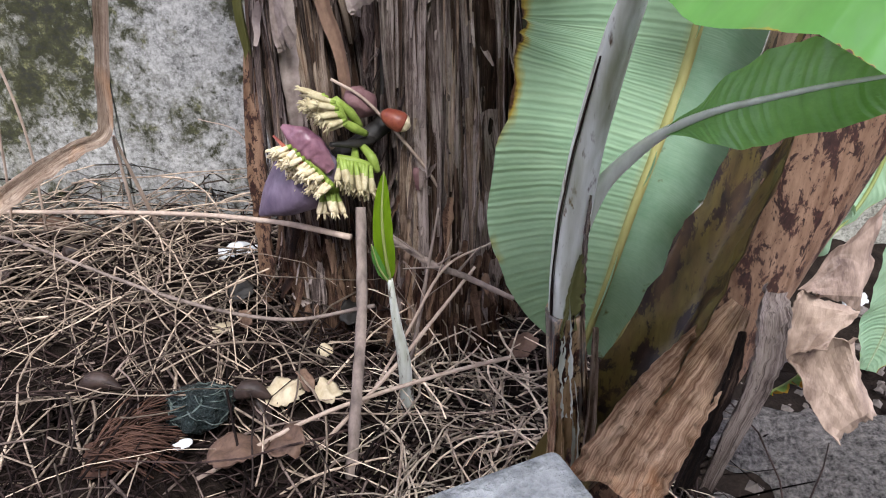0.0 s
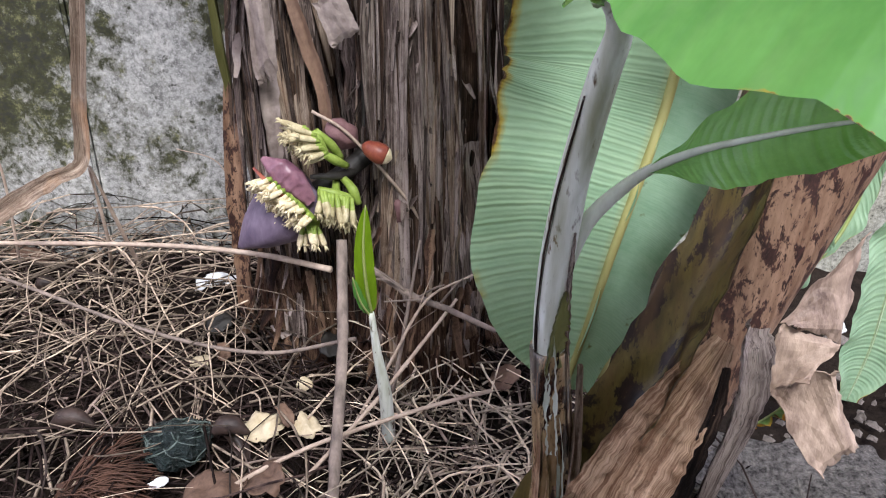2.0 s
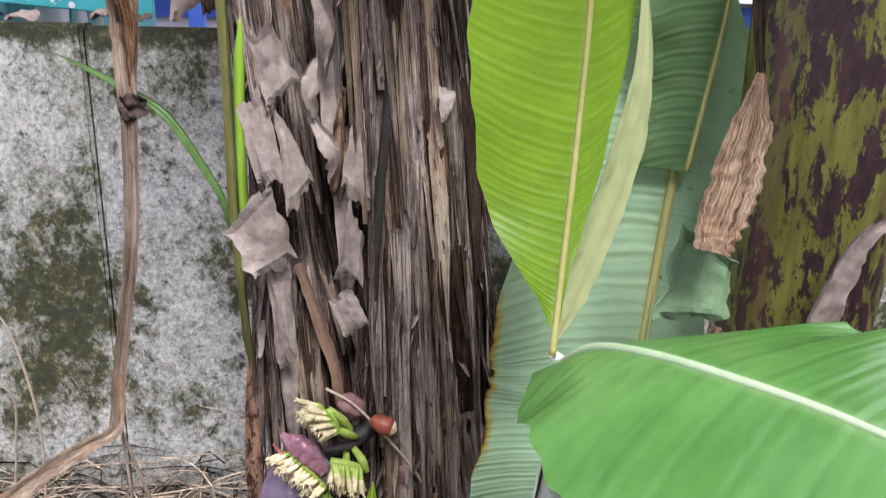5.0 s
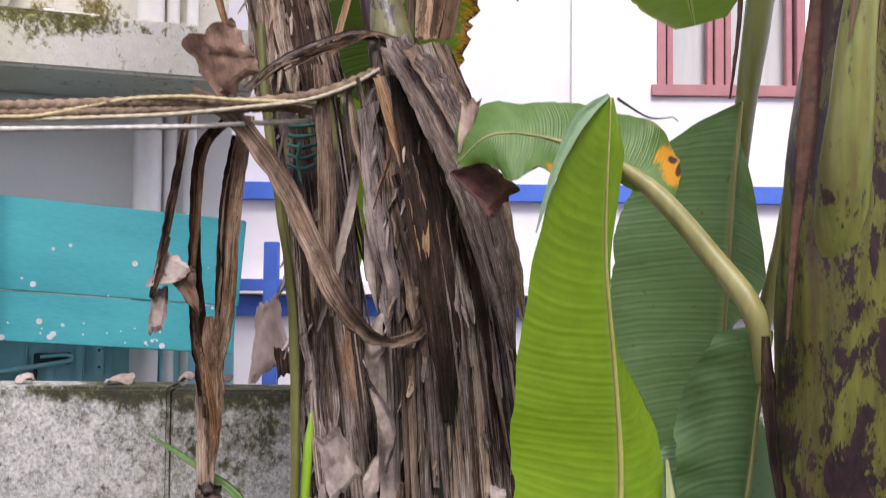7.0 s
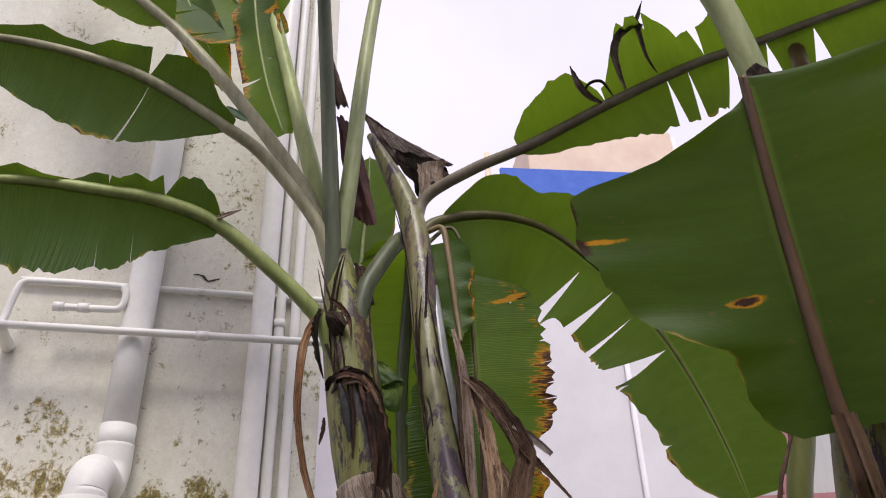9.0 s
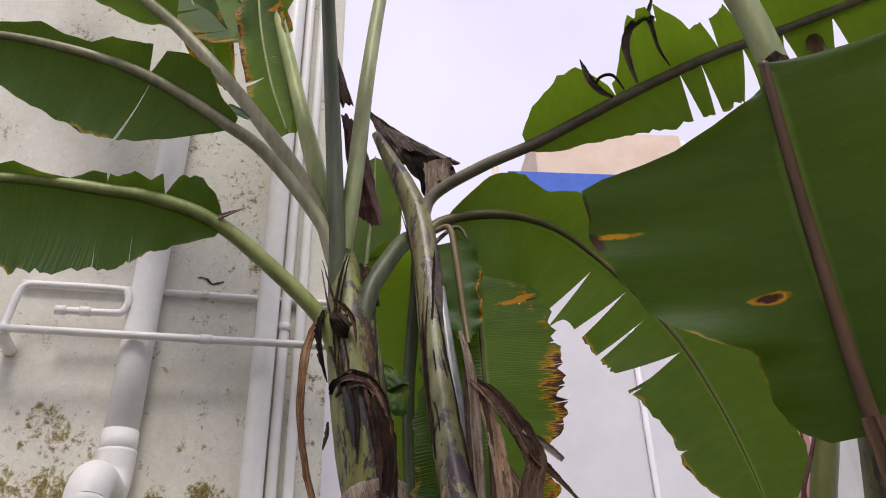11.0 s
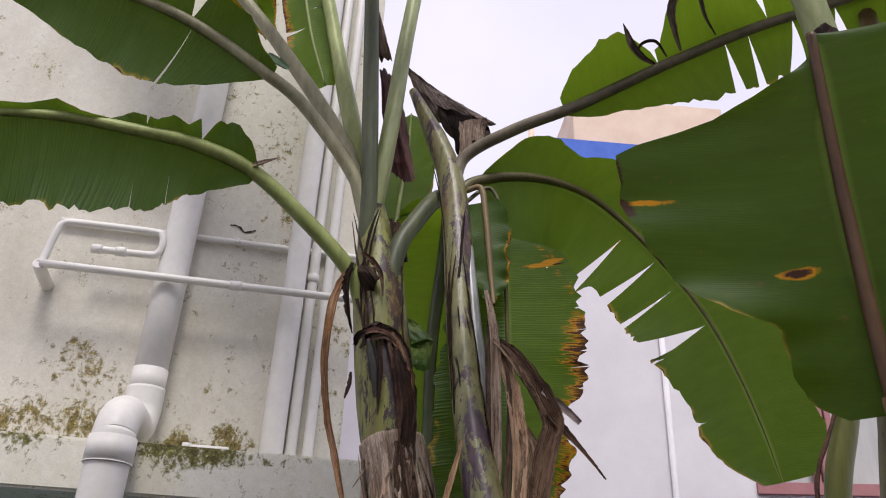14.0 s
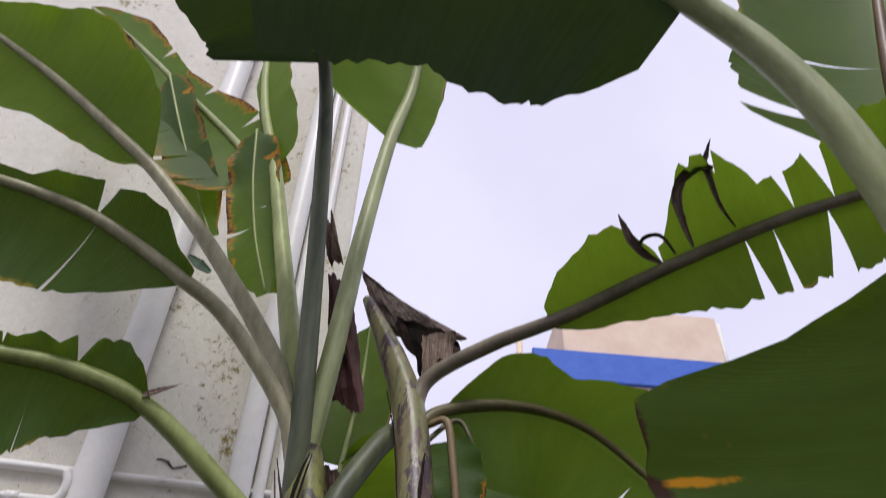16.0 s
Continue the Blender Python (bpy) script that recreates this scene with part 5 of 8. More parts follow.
strip("dead_stalk", [(-0.306, 1.485, 1.983), (-0.248, 1.47, 2.015), (-0.186, 1.46, 2.04), (-0.129, 1.45, 2.054), (-0.068, 1.445, 2.046), (-0.024, 1.44, 2.008)], [0.002, 0.004, 0.005, 0.004, 0.006, 0.004], (0, -1, 0.3), M["dry_maroon"], plant1, 459, curl=0.8, ragged=0.2, n=30)
strip("dead_stalk", [(-0.271, 1.475, 1.994), (-0.202, 1.46, 2.024), (-0.146, 1.45, 2.04), (-0.091, 1.445, 2.062), (-0.035, 1.44, 2.052)], [0.002, 0.005, 0.004, 0.006, 0.003], (0, -1, 0.3), M["dry_mottled"], plant1, 659, curl=0.8, ragged=0.2, n=30)
scrap("dead_leaf", ((-0.485, 1.50, 2.06), (-0.375, 1.47, 2.10), (-0.335, 1.50, 2.00), (-0.41, 1.53, 1.945)), M["dry_rust"], plant1, 61, fold=0.24, n=18, label="curled brown dead leaf")
strip("dead_strip", [(-0.455, 1.63, 2.76), (-0.488, 1.61, 2.66), (-0.496, 1.60, 2.489), (-0.475, 1.60, 2.334), (-0.44, 1.60, 2.216), (-0.41, 1.58, 2.12)], [0.015, 0.021, 0.017, 0.014, 0.014, 0.010], (-0.3, -1, 0), M["dry_orange"], plant1, 62, curl=1.0, label="long orange-brown dry strip")
scrap("sheath_cap", ((-0.48, 1.605, 2.73), (-0.432, 1.6, 2.782), (-0.372, 1.6, 2.712), (-0.419, 1.59, 2.657)), M["dry_black"], plant1, 63, fold=0.5, holes=0, label="blackened sheath end")
strip("sheath_cap", [(-0.43, 1.60, 2.785), (-0.40, 1.605, 2.76), (-0.372, 1.61, 2.72), (-0.362, 1.615, 2.66)], [0.006, 0.014, 0.012, 0.003], (0.2, -1, 0.3), M["husk"], plant1, 163, curl=1.2, ragged=0.4)
strip("sheath_cap", [(-0.452, 1.61, 2.76), (-0.462, 1.605, 2.70), (-0.452, 1.605, 2.62), (-0.435, 1.61, 2.55)], [0.010, 0.016, 0.012, 0.002], (-0.4, -1, 0), M["dry_black"], plant1, 164, curl=1.0, ragged=0.4)
fibrous("frayed_sheath", plant1, [axis_at(T1, 1.97 + 0.059 * q) for q in range(6)], [0.074, 0.078, 0.080, 0.081, 0.081, 0.083], M["dry_frayed"], 7.7, n=40, depth=0.12, label="frayed tan cuff of dead sheath")
dry_strips(plant1, T1, lambda z: 0.079, 1.99, 2.27, 26, 13, spread=(-2.9, 0.2), mats=("dry_frayed", "dry_dark"), name="frayed_strip", wide=(0.003, 0.011))
flakes(plant1, T1, lambda z: 0.080, 2.06, 2.25, 22, 215, "dry_frayed")
for i, (ctrl, w, key) in enumerate((
        ([(-0.432, 1.64, 2.527), (-0.416, 1.62, 2.548), (-0.377, 1.612, 2.561), (-0.34, 1.615, 2.565), (-0.309, 1.635, 2.55)], 0.012, "dry_black"),
        ([(-0.428, 1.635, 2.538), (-0.392, 1.61, 2.554), (-0.353, 1.607, 2.552), (-0.316, 1.62, 2.532)], 0.009, "husk"),
        ([(-0.414, 1.625, 2.513), (-0.382, 1.609, 2.531), (-0.34, 1.607, 2.536), (-0.309, 1.63, 2.513)], 0.007, "dry_dark"),
        ([(-0.41, 1.62, 2.561), (-0.374, 1.612, 2.574), (-0.337, 1.615, 2.568)], 0.007, "dry"),
        ([(-0.39, 1.609, 2.534), (-0.37, 1.606, 2.464), (-0.357, 1.604, 2.373)], 0.013, "black"),
        ([(-0.358, 1.607, 2.533), (-0.351, 1.604, 2.448), (-0.347, 1.6, 2.328)], 0.007, "dry_black"),
        ([(-0.332, 1.62, 2.556), (-0.3, 1.62, 2.5), (-0.275, 1.615, 2.406), (-0.27, 1.61, 2.31), (-0.27, 1.6, 2.23)], 0.016, "dry_mottled"),
        ([(-0.325, 1.625, 2.546), (-0.289, 1.63, 2.488), (-0.265, 1.62, 2.378), (-0.26, 1.615, 2.262), (-0.243, 1.6, 2.137)], 0.013, "dry_black"),
        ([(-0.337, 1.612, 2.529), (-0.31, 1.606, 2.449), (-0.291, 1.6, 2.343), (-0.283, 1.595, 2.229)], 0.01, "husk"),
        ([(-0.314, 1.63, 2.551), (-0.287, 1.63, 2.5), (-0.274, 1.625, 2.44)], 0.008, "dry_dark"),
        ([(-0.433, 1.63, 2.449), (-0.434, 1.63, 2.414), (-0.443, 1.63, 2.377)], 0.006, "dry_black"),
)):
    strip("sheath_collar", ctrl, [w * 0.5, w, w * 1.1, w * 0.9, w * 0.3], (0.1, -1, 0.1), M[key], plant1, 330 + i, curl=0.6, twist=0.2 * (-1) ** i, n=26, across=8, ragged=0.3, label="dark ragged collar of dead sheath" if i == 0 else "")
strip("dead_strip", [(-0.315, 1.60, 2.50), (-0.285, 1.585, 2.42), (-0.265, 1.585, 2.33), (-0.275, 1.60, 2.22), (-0.255, 1.60, 2.10)], [0.012, 0.022, 0.022, 0.018, 0.014], (0.5, -1, 0), M["dry_dark"], plant1, 320, curl=0.8, twist=0.4, n=26, ragged=0.3)
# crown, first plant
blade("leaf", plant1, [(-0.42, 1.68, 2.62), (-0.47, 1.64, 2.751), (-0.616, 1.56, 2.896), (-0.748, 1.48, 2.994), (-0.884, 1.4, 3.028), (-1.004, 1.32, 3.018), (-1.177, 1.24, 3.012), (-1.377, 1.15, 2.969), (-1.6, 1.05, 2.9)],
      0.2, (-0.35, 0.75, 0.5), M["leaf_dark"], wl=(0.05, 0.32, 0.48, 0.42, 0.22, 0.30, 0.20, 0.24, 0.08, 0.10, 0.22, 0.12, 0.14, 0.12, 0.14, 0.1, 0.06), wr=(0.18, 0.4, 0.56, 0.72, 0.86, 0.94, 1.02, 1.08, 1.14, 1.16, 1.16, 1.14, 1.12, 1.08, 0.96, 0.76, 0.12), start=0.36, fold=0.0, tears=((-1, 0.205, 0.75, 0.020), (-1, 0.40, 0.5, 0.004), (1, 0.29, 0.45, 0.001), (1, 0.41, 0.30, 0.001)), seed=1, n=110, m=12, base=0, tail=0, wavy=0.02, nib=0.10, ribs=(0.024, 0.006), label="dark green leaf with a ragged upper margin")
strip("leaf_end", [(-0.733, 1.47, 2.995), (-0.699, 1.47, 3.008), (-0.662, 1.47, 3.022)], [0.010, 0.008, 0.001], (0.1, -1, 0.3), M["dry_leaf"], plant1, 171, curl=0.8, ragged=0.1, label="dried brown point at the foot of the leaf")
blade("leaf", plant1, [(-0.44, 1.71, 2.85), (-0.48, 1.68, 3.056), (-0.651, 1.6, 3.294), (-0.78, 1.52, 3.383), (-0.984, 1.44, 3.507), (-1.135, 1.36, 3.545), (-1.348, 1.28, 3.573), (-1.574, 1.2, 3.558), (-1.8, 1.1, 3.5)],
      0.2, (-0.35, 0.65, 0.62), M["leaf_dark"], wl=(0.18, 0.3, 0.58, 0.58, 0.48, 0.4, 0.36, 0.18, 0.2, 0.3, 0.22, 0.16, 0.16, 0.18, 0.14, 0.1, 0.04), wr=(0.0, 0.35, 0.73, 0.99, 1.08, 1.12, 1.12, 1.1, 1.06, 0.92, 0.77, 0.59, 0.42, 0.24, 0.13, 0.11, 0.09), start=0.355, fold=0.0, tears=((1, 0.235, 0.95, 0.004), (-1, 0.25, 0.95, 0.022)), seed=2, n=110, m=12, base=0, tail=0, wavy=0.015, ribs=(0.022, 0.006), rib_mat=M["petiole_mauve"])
strip("leaf_fold", [(-0.788, 1.55, 3.479), (-0.75, 1.55, 3.44), (-0.714, 1.55, 3.413)], [0.006, 0.022, 0.010], (0.2, -1, 0.2), M["leaf_pale_plain"], plant1, 172, curl=0.9, ragged=0.1, label="grey-green curled foot of the leaf")
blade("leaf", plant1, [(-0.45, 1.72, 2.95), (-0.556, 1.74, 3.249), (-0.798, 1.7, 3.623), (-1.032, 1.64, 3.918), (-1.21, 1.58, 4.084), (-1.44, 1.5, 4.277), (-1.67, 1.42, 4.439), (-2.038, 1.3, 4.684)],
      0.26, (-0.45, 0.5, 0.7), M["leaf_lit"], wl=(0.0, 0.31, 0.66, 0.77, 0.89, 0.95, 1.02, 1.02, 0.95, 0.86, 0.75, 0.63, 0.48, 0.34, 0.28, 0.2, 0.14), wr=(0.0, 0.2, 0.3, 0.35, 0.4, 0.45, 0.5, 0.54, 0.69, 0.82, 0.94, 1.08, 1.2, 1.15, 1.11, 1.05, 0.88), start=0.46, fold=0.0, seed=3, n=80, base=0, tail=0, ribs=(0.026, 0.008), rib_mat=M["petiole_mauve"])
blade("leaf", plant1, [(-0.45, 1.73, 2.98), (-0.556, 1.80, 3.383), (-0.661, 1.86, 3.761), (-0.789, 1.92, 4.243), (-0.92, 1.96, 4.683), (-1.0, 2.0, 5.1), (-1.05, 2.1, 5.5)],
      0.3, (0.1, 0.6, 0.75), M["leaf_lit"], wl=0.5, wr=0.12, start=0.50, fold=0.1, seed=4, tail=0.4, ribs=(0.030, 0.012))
# Seen from below; its shade comes from the material's colour.
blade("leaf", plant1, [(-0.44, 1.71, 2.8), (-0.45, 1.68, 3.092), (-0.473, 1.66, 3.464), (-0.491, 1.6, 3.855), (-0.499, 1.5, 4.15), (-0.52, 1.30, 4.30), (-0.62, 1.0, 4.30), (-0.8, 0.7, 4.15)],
      0.34, (0.1, 0.4, 0.9), M["leaf_shade"], start=0.615, fold=-0.05, seed=5, base=0.06, tail=0.4, ribs=(0.028, 0.010), rib_mat=M["petiole_dark"], label="overhead leaf, darkened for shade")
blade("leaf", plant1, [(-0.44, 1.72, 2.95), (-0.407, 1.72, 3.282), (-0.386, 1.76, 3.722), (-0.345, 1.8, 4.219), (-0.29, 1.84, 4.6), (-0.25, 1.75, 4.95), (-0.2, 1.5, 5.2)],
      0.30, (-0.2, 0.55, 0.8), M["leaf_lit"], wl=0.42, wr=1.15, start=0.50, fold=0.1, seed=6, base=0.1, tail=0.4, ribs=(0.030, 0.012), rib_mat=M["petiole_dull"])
blade("leaf", plant1, [(-0.45, 1.75, 2.95), (-0.605, 1.85, 3.503), (-0.743, 1.95, 3.98), (-0.947, 2.0, 4.414), (-1.335, 2.02, 4.907), (-1.729, 2.04, 5.393), (-2.1, 2.06, 5.8)],
      0.40, (-0.3, 0.85, 0.35), M["leaf_burnt"], wl=(0.25, 0.4, 0.2, 0.35, 0.3), wr=(0.5, 1.0, 0.8, 1.1, 0.6, 0.9, 0.5), start=0.42, fold=0.0, tears=((1, 0.1, 0.5, 0.012), (1, 0.22, 0.6, 0.02), (1, 0.33, 0.5, 0.014), (1, 0.45, 0.6, 0.02), (1, 0.6, 0.5, 0.02), (-1, 0.25, 0.6, 0.02), (-1, 0.4, 0.5, 0.02), (-1, 0.6, 0.6, 0.02)), seed=17, base=0.05, tail=0.3, ribs=(0.022, 0.010), rib_mat=M["petiole_dull"], label="torn leaf yellowing at its margin")
for i, (ctrl, w) in enumerate((([(-1.427, 1.98, 5.009), (-1.277, 1.98, 4.631), (-1.14, 1.98, 4.308), (-0.987, 1.98, 3.971)], 0.10), ([(-0.894, 1.9, 4.458), (-0.85, 1.9, 4.165), (-0.785, 1.9, 3.881), (-0.703, 1.9, 3.634)], 0.105))):
    blade("leaf", plant1, ctrl, w, (0.1, 0.95, 0.2), M["leaf_burnt"], seed=70 + i, fold=0.3, base=0.2, tail=0.3, blunt=0.2, tears=((1, 0.5, 0.8, 0.01), (-1, 0.6, 0.8, 0.01)), ribs=(0.006, 0.003), n=24, label="hanging torn strip of yellowing leaf")
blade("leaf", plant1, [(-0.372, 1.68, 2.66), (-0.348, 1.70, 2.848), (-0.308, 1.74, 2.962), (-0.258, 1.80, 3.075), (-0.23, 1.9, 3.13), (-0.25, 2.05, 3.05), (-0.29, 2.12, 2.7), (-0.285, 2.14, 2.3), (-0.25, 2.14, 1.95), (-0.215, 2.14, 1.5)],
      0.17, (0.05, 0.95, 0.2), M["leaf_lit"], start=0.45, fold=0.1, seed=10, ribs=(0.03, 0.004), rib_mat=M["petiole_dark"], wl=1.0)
scrap("dead_leaf", ((-0.41, 1.86, 3.69), (-0.27, 1.83, 3.53), (-0.095, 1.80, 3.38), (-0.31, 1.88, 3.45)), M["dry"], plant2, 64, fold=0.10, holes=0, label="brown dead leaf draped on the crown")
scrap("dead_leaf", ((-0.28, 1.86, 3.50), (-0.10, 1.81, 3.375), (-0.125, 1.82, 3.28), (-0.21, 1.86, 3.30)), M["dry_dark"], plant2, 65, fold=0.14, holes=0)
scrap("dead_leaf", ((-0.195, 1.83, 3.40), (-0.105, 1.80, 3.38), (-0.125, 1.82, 3.28), (-0.19, 1.83, 3.27)), M["dry_pale"], plant2, 69, fold=0.08, n=8, holes=0)
scrap("dead_leaf", ((-0.475, 1.82, 3.60), (-0.40, 1.81, 3.52), (-0.335, 1.79, 3.17), (-0.43, 1.80, 3.19)), M["maroon_dry"], plant1, 66, fold=0.3, holes=1, label="maroon-brown shrivelled leaf")
scrap("dead_leaf", ((-0.535, 1.80, 3.86), (-0.49, 1.80, 3.84), (-0.43, 1.80, 3.62), (-0.485, 1.80, 3.66)), M["dry_dark"], plant1, 67, fold=0.3, n=9, holes=0)
scrap("dead_leaf", ((-0.375, 1.70, 2.94), (-0.335, 1.69, 2.93), (-0.325, 1.70, 2.82), (-0.36, 1.70, 2.79)), M["dry_dark"], plant1, 68, fold=0.3, n=8, holes=0)
blade("leaf", plant1, [(-0.40, 1.9, 3.0), (-0.42, 2.05, 3.25), (-0.42, 2.12, 3.45), (-0.42, 2.14, 3.68)], 0.12, (0.05, 0.95, 0.1), M["leaf"], seed=73, start=0.1, fold=0.1, base=0.3, tail=0.4, ribs=(0.008, 0.003), n=30, label="bright green leaf behind the stems")
scrap("leaf", ((-0.347, 1.74, 2.663), (-0.281, 1.74, 2.635), (-0.234, 1.74, 2.577), (-0.319, 1.74, 2.535)), M["leaf_yellowing"], plant1, 221, fold=0.10, n=14, holes=1, label="small yellow-rimmed leaf remnant")
scrap("leaf", ((-0.302, 1.75, 2.564), (-0.238, 1.75, 2.58), (-0.244, 1.75, 2.497), (-0.287, 1.75, 2.497)), M["leaf_yellowing"], plant1, 222, fold=0.14, n=12, holes=0)
# crown, second plant
rod("stalk", [(-0.05, 1.55, 2.0), (-0.085, 1.60, 2.35), (-0.115, 1.65, 2.6), (-0.14, 1.70, 2.85)], [0.028, 0.024, 0.02, 0.014], M["stalk_silver"], plant2, label="glossy silver-grey leaf stalk")
blade("leaf", plant2, [(-0.2, 1.76, 3.1), (-0.16, 1.76, 3.214), (0.001, 1.7, 3.269), (0.183, 1.62, 3.288), (0.444, 1.5, 3.339), (0.657, 1.4, 3.364), (0.787, 1.3, 3.33), (0.919, 1.2, 3.302), (1.1, 1.05, 3.25)],
      0.135, (0.2, 0.55, 0.8), M["leaf_torn"], start=0.36, fold=0.0, wl=(0.1, 0.3, 0.45, 0.56, 0.71, 0.8, 0.92, 1.01, 1.07, 1.1, 1.13, 1.04, 1.04, 1.04, 1.07, 1.01, 1.04, 1.07, 1.1, 1.13, 1.16, 1.19, 1.21, 0.21, 0.0), wr=(0.3, 0.68, 0.89, 1.13, 1.21, 0.35, 0.95, 1.54, 1.70, 1.30, 0.77, 0.77, 0.8, 0.89, 1.07, 1.24, 1.36, 1.33, 1.27, 1.3, 1.36, 1.42, 1.16, 0.71, 0.0), tears=((1, 0.205, 0.80, 0.006), (1, 0.345, 0.25, 0.010), (1, 0.46, 0.85, 0.012), (1, 0.56, 0.9, 0.02), (-1, 0.345, 0.93, 0.014), (-1, 0.40, 0.90, 0.010), (-1, 0.53, 0.93, 0.026), (-1, 0.66, 0.9, 0.03), (-1, 0.8, 0.9, 0.03)), seed=7, n=130, m=12, base=0, tail=0, nib=0.12, ribs=(0.022, 0.020, 0.0165, 0.013, 0.009), rib_mat=M["midrib_red"], label="torn leaf with dried black patches")

blade("leaf", plant2, [(-0.19, 1.75, 3.0), (-0.144, 1.774, 3.118), (0.038, 1.856, 3.188), (0.217, 1.942, 3.178), (0.365, 1.982, 3.061), (0.488, 1.983, 2.892), (0.571, 1.971, 2.742), (0.636, 1.957, 2.558), (0.68, 1.948, 2.39), (0.708, 1.948, 2.251)],
      0.37, (0.22, 0.88, 0.42), M["leaf_arch"], wl=(0.29, 0.92, 0.85, 0.83, 0.88, 0.94, 0.93, 0.83, 0.59, 0.59, 0.61, 0.61, 0.59, 0.56, 0.51, 0.45, 0.45, 0.44, 0.38, 0.29, 0.13), wr=(0.0, 0.16, 0.36, 0.39, 0.28, 0.38, 0.47, 0.54, 0.54, 0.56, 0.56, 0.54, 0.53, 0.5, 0.46, 0.42, 0.41, 0.4, 0.42, 0.36, 0.22), start=0.13, fold=0.0, tears=((-1, 0.365, 0.82, 0.022), (-1, 0.445, 0.88, 0.018), (-1, 0.515, 0.80, 0.009), (-1, 0.63, 0.88, 0.038), (-1, 0.66, 0.12, 0.006), (-1, 0.22, 0.3, 0.007), (-1, 0.82, 0.10, 0.007)), seed=8, n=110, m=12, base=0, tail=0, nib=0.06, ribs=(0.019, 0.016, 0.010, 0.006, 0.0032, 0.001), rib_mat=M["midrib_olive"], label="broad arching leaf torn into fingers")
BURNT = [(-0.19, 1.75, 3.0), (-0.097, 1.79, 3.108), (-0.056, 1.79, 3.051), (-0.042, 1.79, 2.941), (-0.035, 1.79, 2.808), (-0.03, 1.79, 2.646), (-0.026, 1.79, 2.494), (-0.019, 1.79, 2.352), (-0.014, 1.79, 2.232), (-0.01, 1.79, 2.118), (0.03, 1.79, 1.96)]
blade("leaf", plant2, BURNT,
      0.2, (0.05, 0.97, 0.12), M["leaf_burnt"], wl=(0.01, 0.01), wr=(0.0, 0.28, 0.65, 0.81, 0.9, 1.01, 1.06, 1.08, 1.09, 1.08, 1.07, 1.07, 1.07, 1.04, 1.04, 0.99, 0.71, 0.65, 0.8, 0.82, 0.81, 0.76, 0.72, 0.68, 0.65, 0.63, 0.59, 0.51, 0.38, 0.21, 0.0), start=0.305, fold=0.0, sag=0.1, wavy=0.010, nib=0.16, tears=((1, 0.135, 0.72, 0.004), (1, 0.257, 0.06, 0.003), (1, 0.317, 0.16, 0.001), (1, 0.377, 0.05, 0.003), (1, 0.419, 0.20, 0.002), (1, 0.479, 0.07, 0.002)), seed=9, n=110, m=12, base=0, tail=0, ribs=(0.007, 0.006, 0.006, 0.005), rib_mat=M["midrib_olive"], label="hanging leaf with burnt orange-brown margin")
# This half lies in shade, which the darker leaf green stands in for.
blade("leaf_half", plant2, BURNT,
      0.2, (0.05, 0.97, 0.12), M["leaf_dark"], wl=(0.0, 0.56, 0.65, 0.71, 0.78, 0.85, 0.89, 0.9, 0.91, 0.93, 0.94, 0.96, 1.01, 1.04, 1.02, 1.0, 1.02, 1.04, 1.06, 1.08, 1.09, 1.1, 1.11, 1.13, 1.14, 1.15, 1.14, 0.99, 0.73, 0.4, 0.0), wr=(0.01, 0.01), start=0.305, fold=0.0, sag=0.1, wavy=0.012, nib=0.10, seed=9, n=80, m=10, base=0, tail=0, ribs=(0.004, 0.004), rib_mat=M["midrib_olive"], label="half of the hanging leaf, darkened for its shade")
for i, (ctrl, w) in enumerate((
        ([(0.374, 1.36, 3.216), (0.339, 1.35, 3.235), (0.311, 1.33, 3.259), (0.3, 1.32, 3.288), (0.292, 1.31, 3.316)], [0.0047, 0.0112, 0.013, 0.0084, 0.0009]),
        ([(0.327, 1.35, 3.252), (0.343, 1.34, 3.274), (0.377, 1.34, 3.277), (0.406, 1.36, 3.24)], [0.0037, 0.0056, 0.0056, 0.0028]),
        ([(0.441, 1.35, 3.248), (0.427, 1.33, 3.293), (0.415, 1.3, 3.349), (0.433, 1.285, 3.394), (0.469, 1.275, 3.417), (0.502, 1.27, 3.406)], [0.0037, 0.0093, 0.0158, 0.0167, 0.014, 0.0056]),
        ([(0.485, 1.275, 3.425), (0.492, 1.285, 3.371), (0.503, 1.3, 3.317), (0.528, 1.32, 3.273)], [0.0112, 0.0084, 0.0056, 0.0019]),
        ([(0.477, 1.275, 3.407), (0.494, 1.27, 3.452), (0.512, 1.265, 3.495)], [0.013, 0.0084, 0.0009]),
)):
    strip("dried_fold", ctrl, w, (0.2, -0.5, -0.8), M["dried_rim"], plant2, 140 + i, curl=0.8, twist=0.15, ragged=0.12, across=6, label="blackened fold of torn leaf")
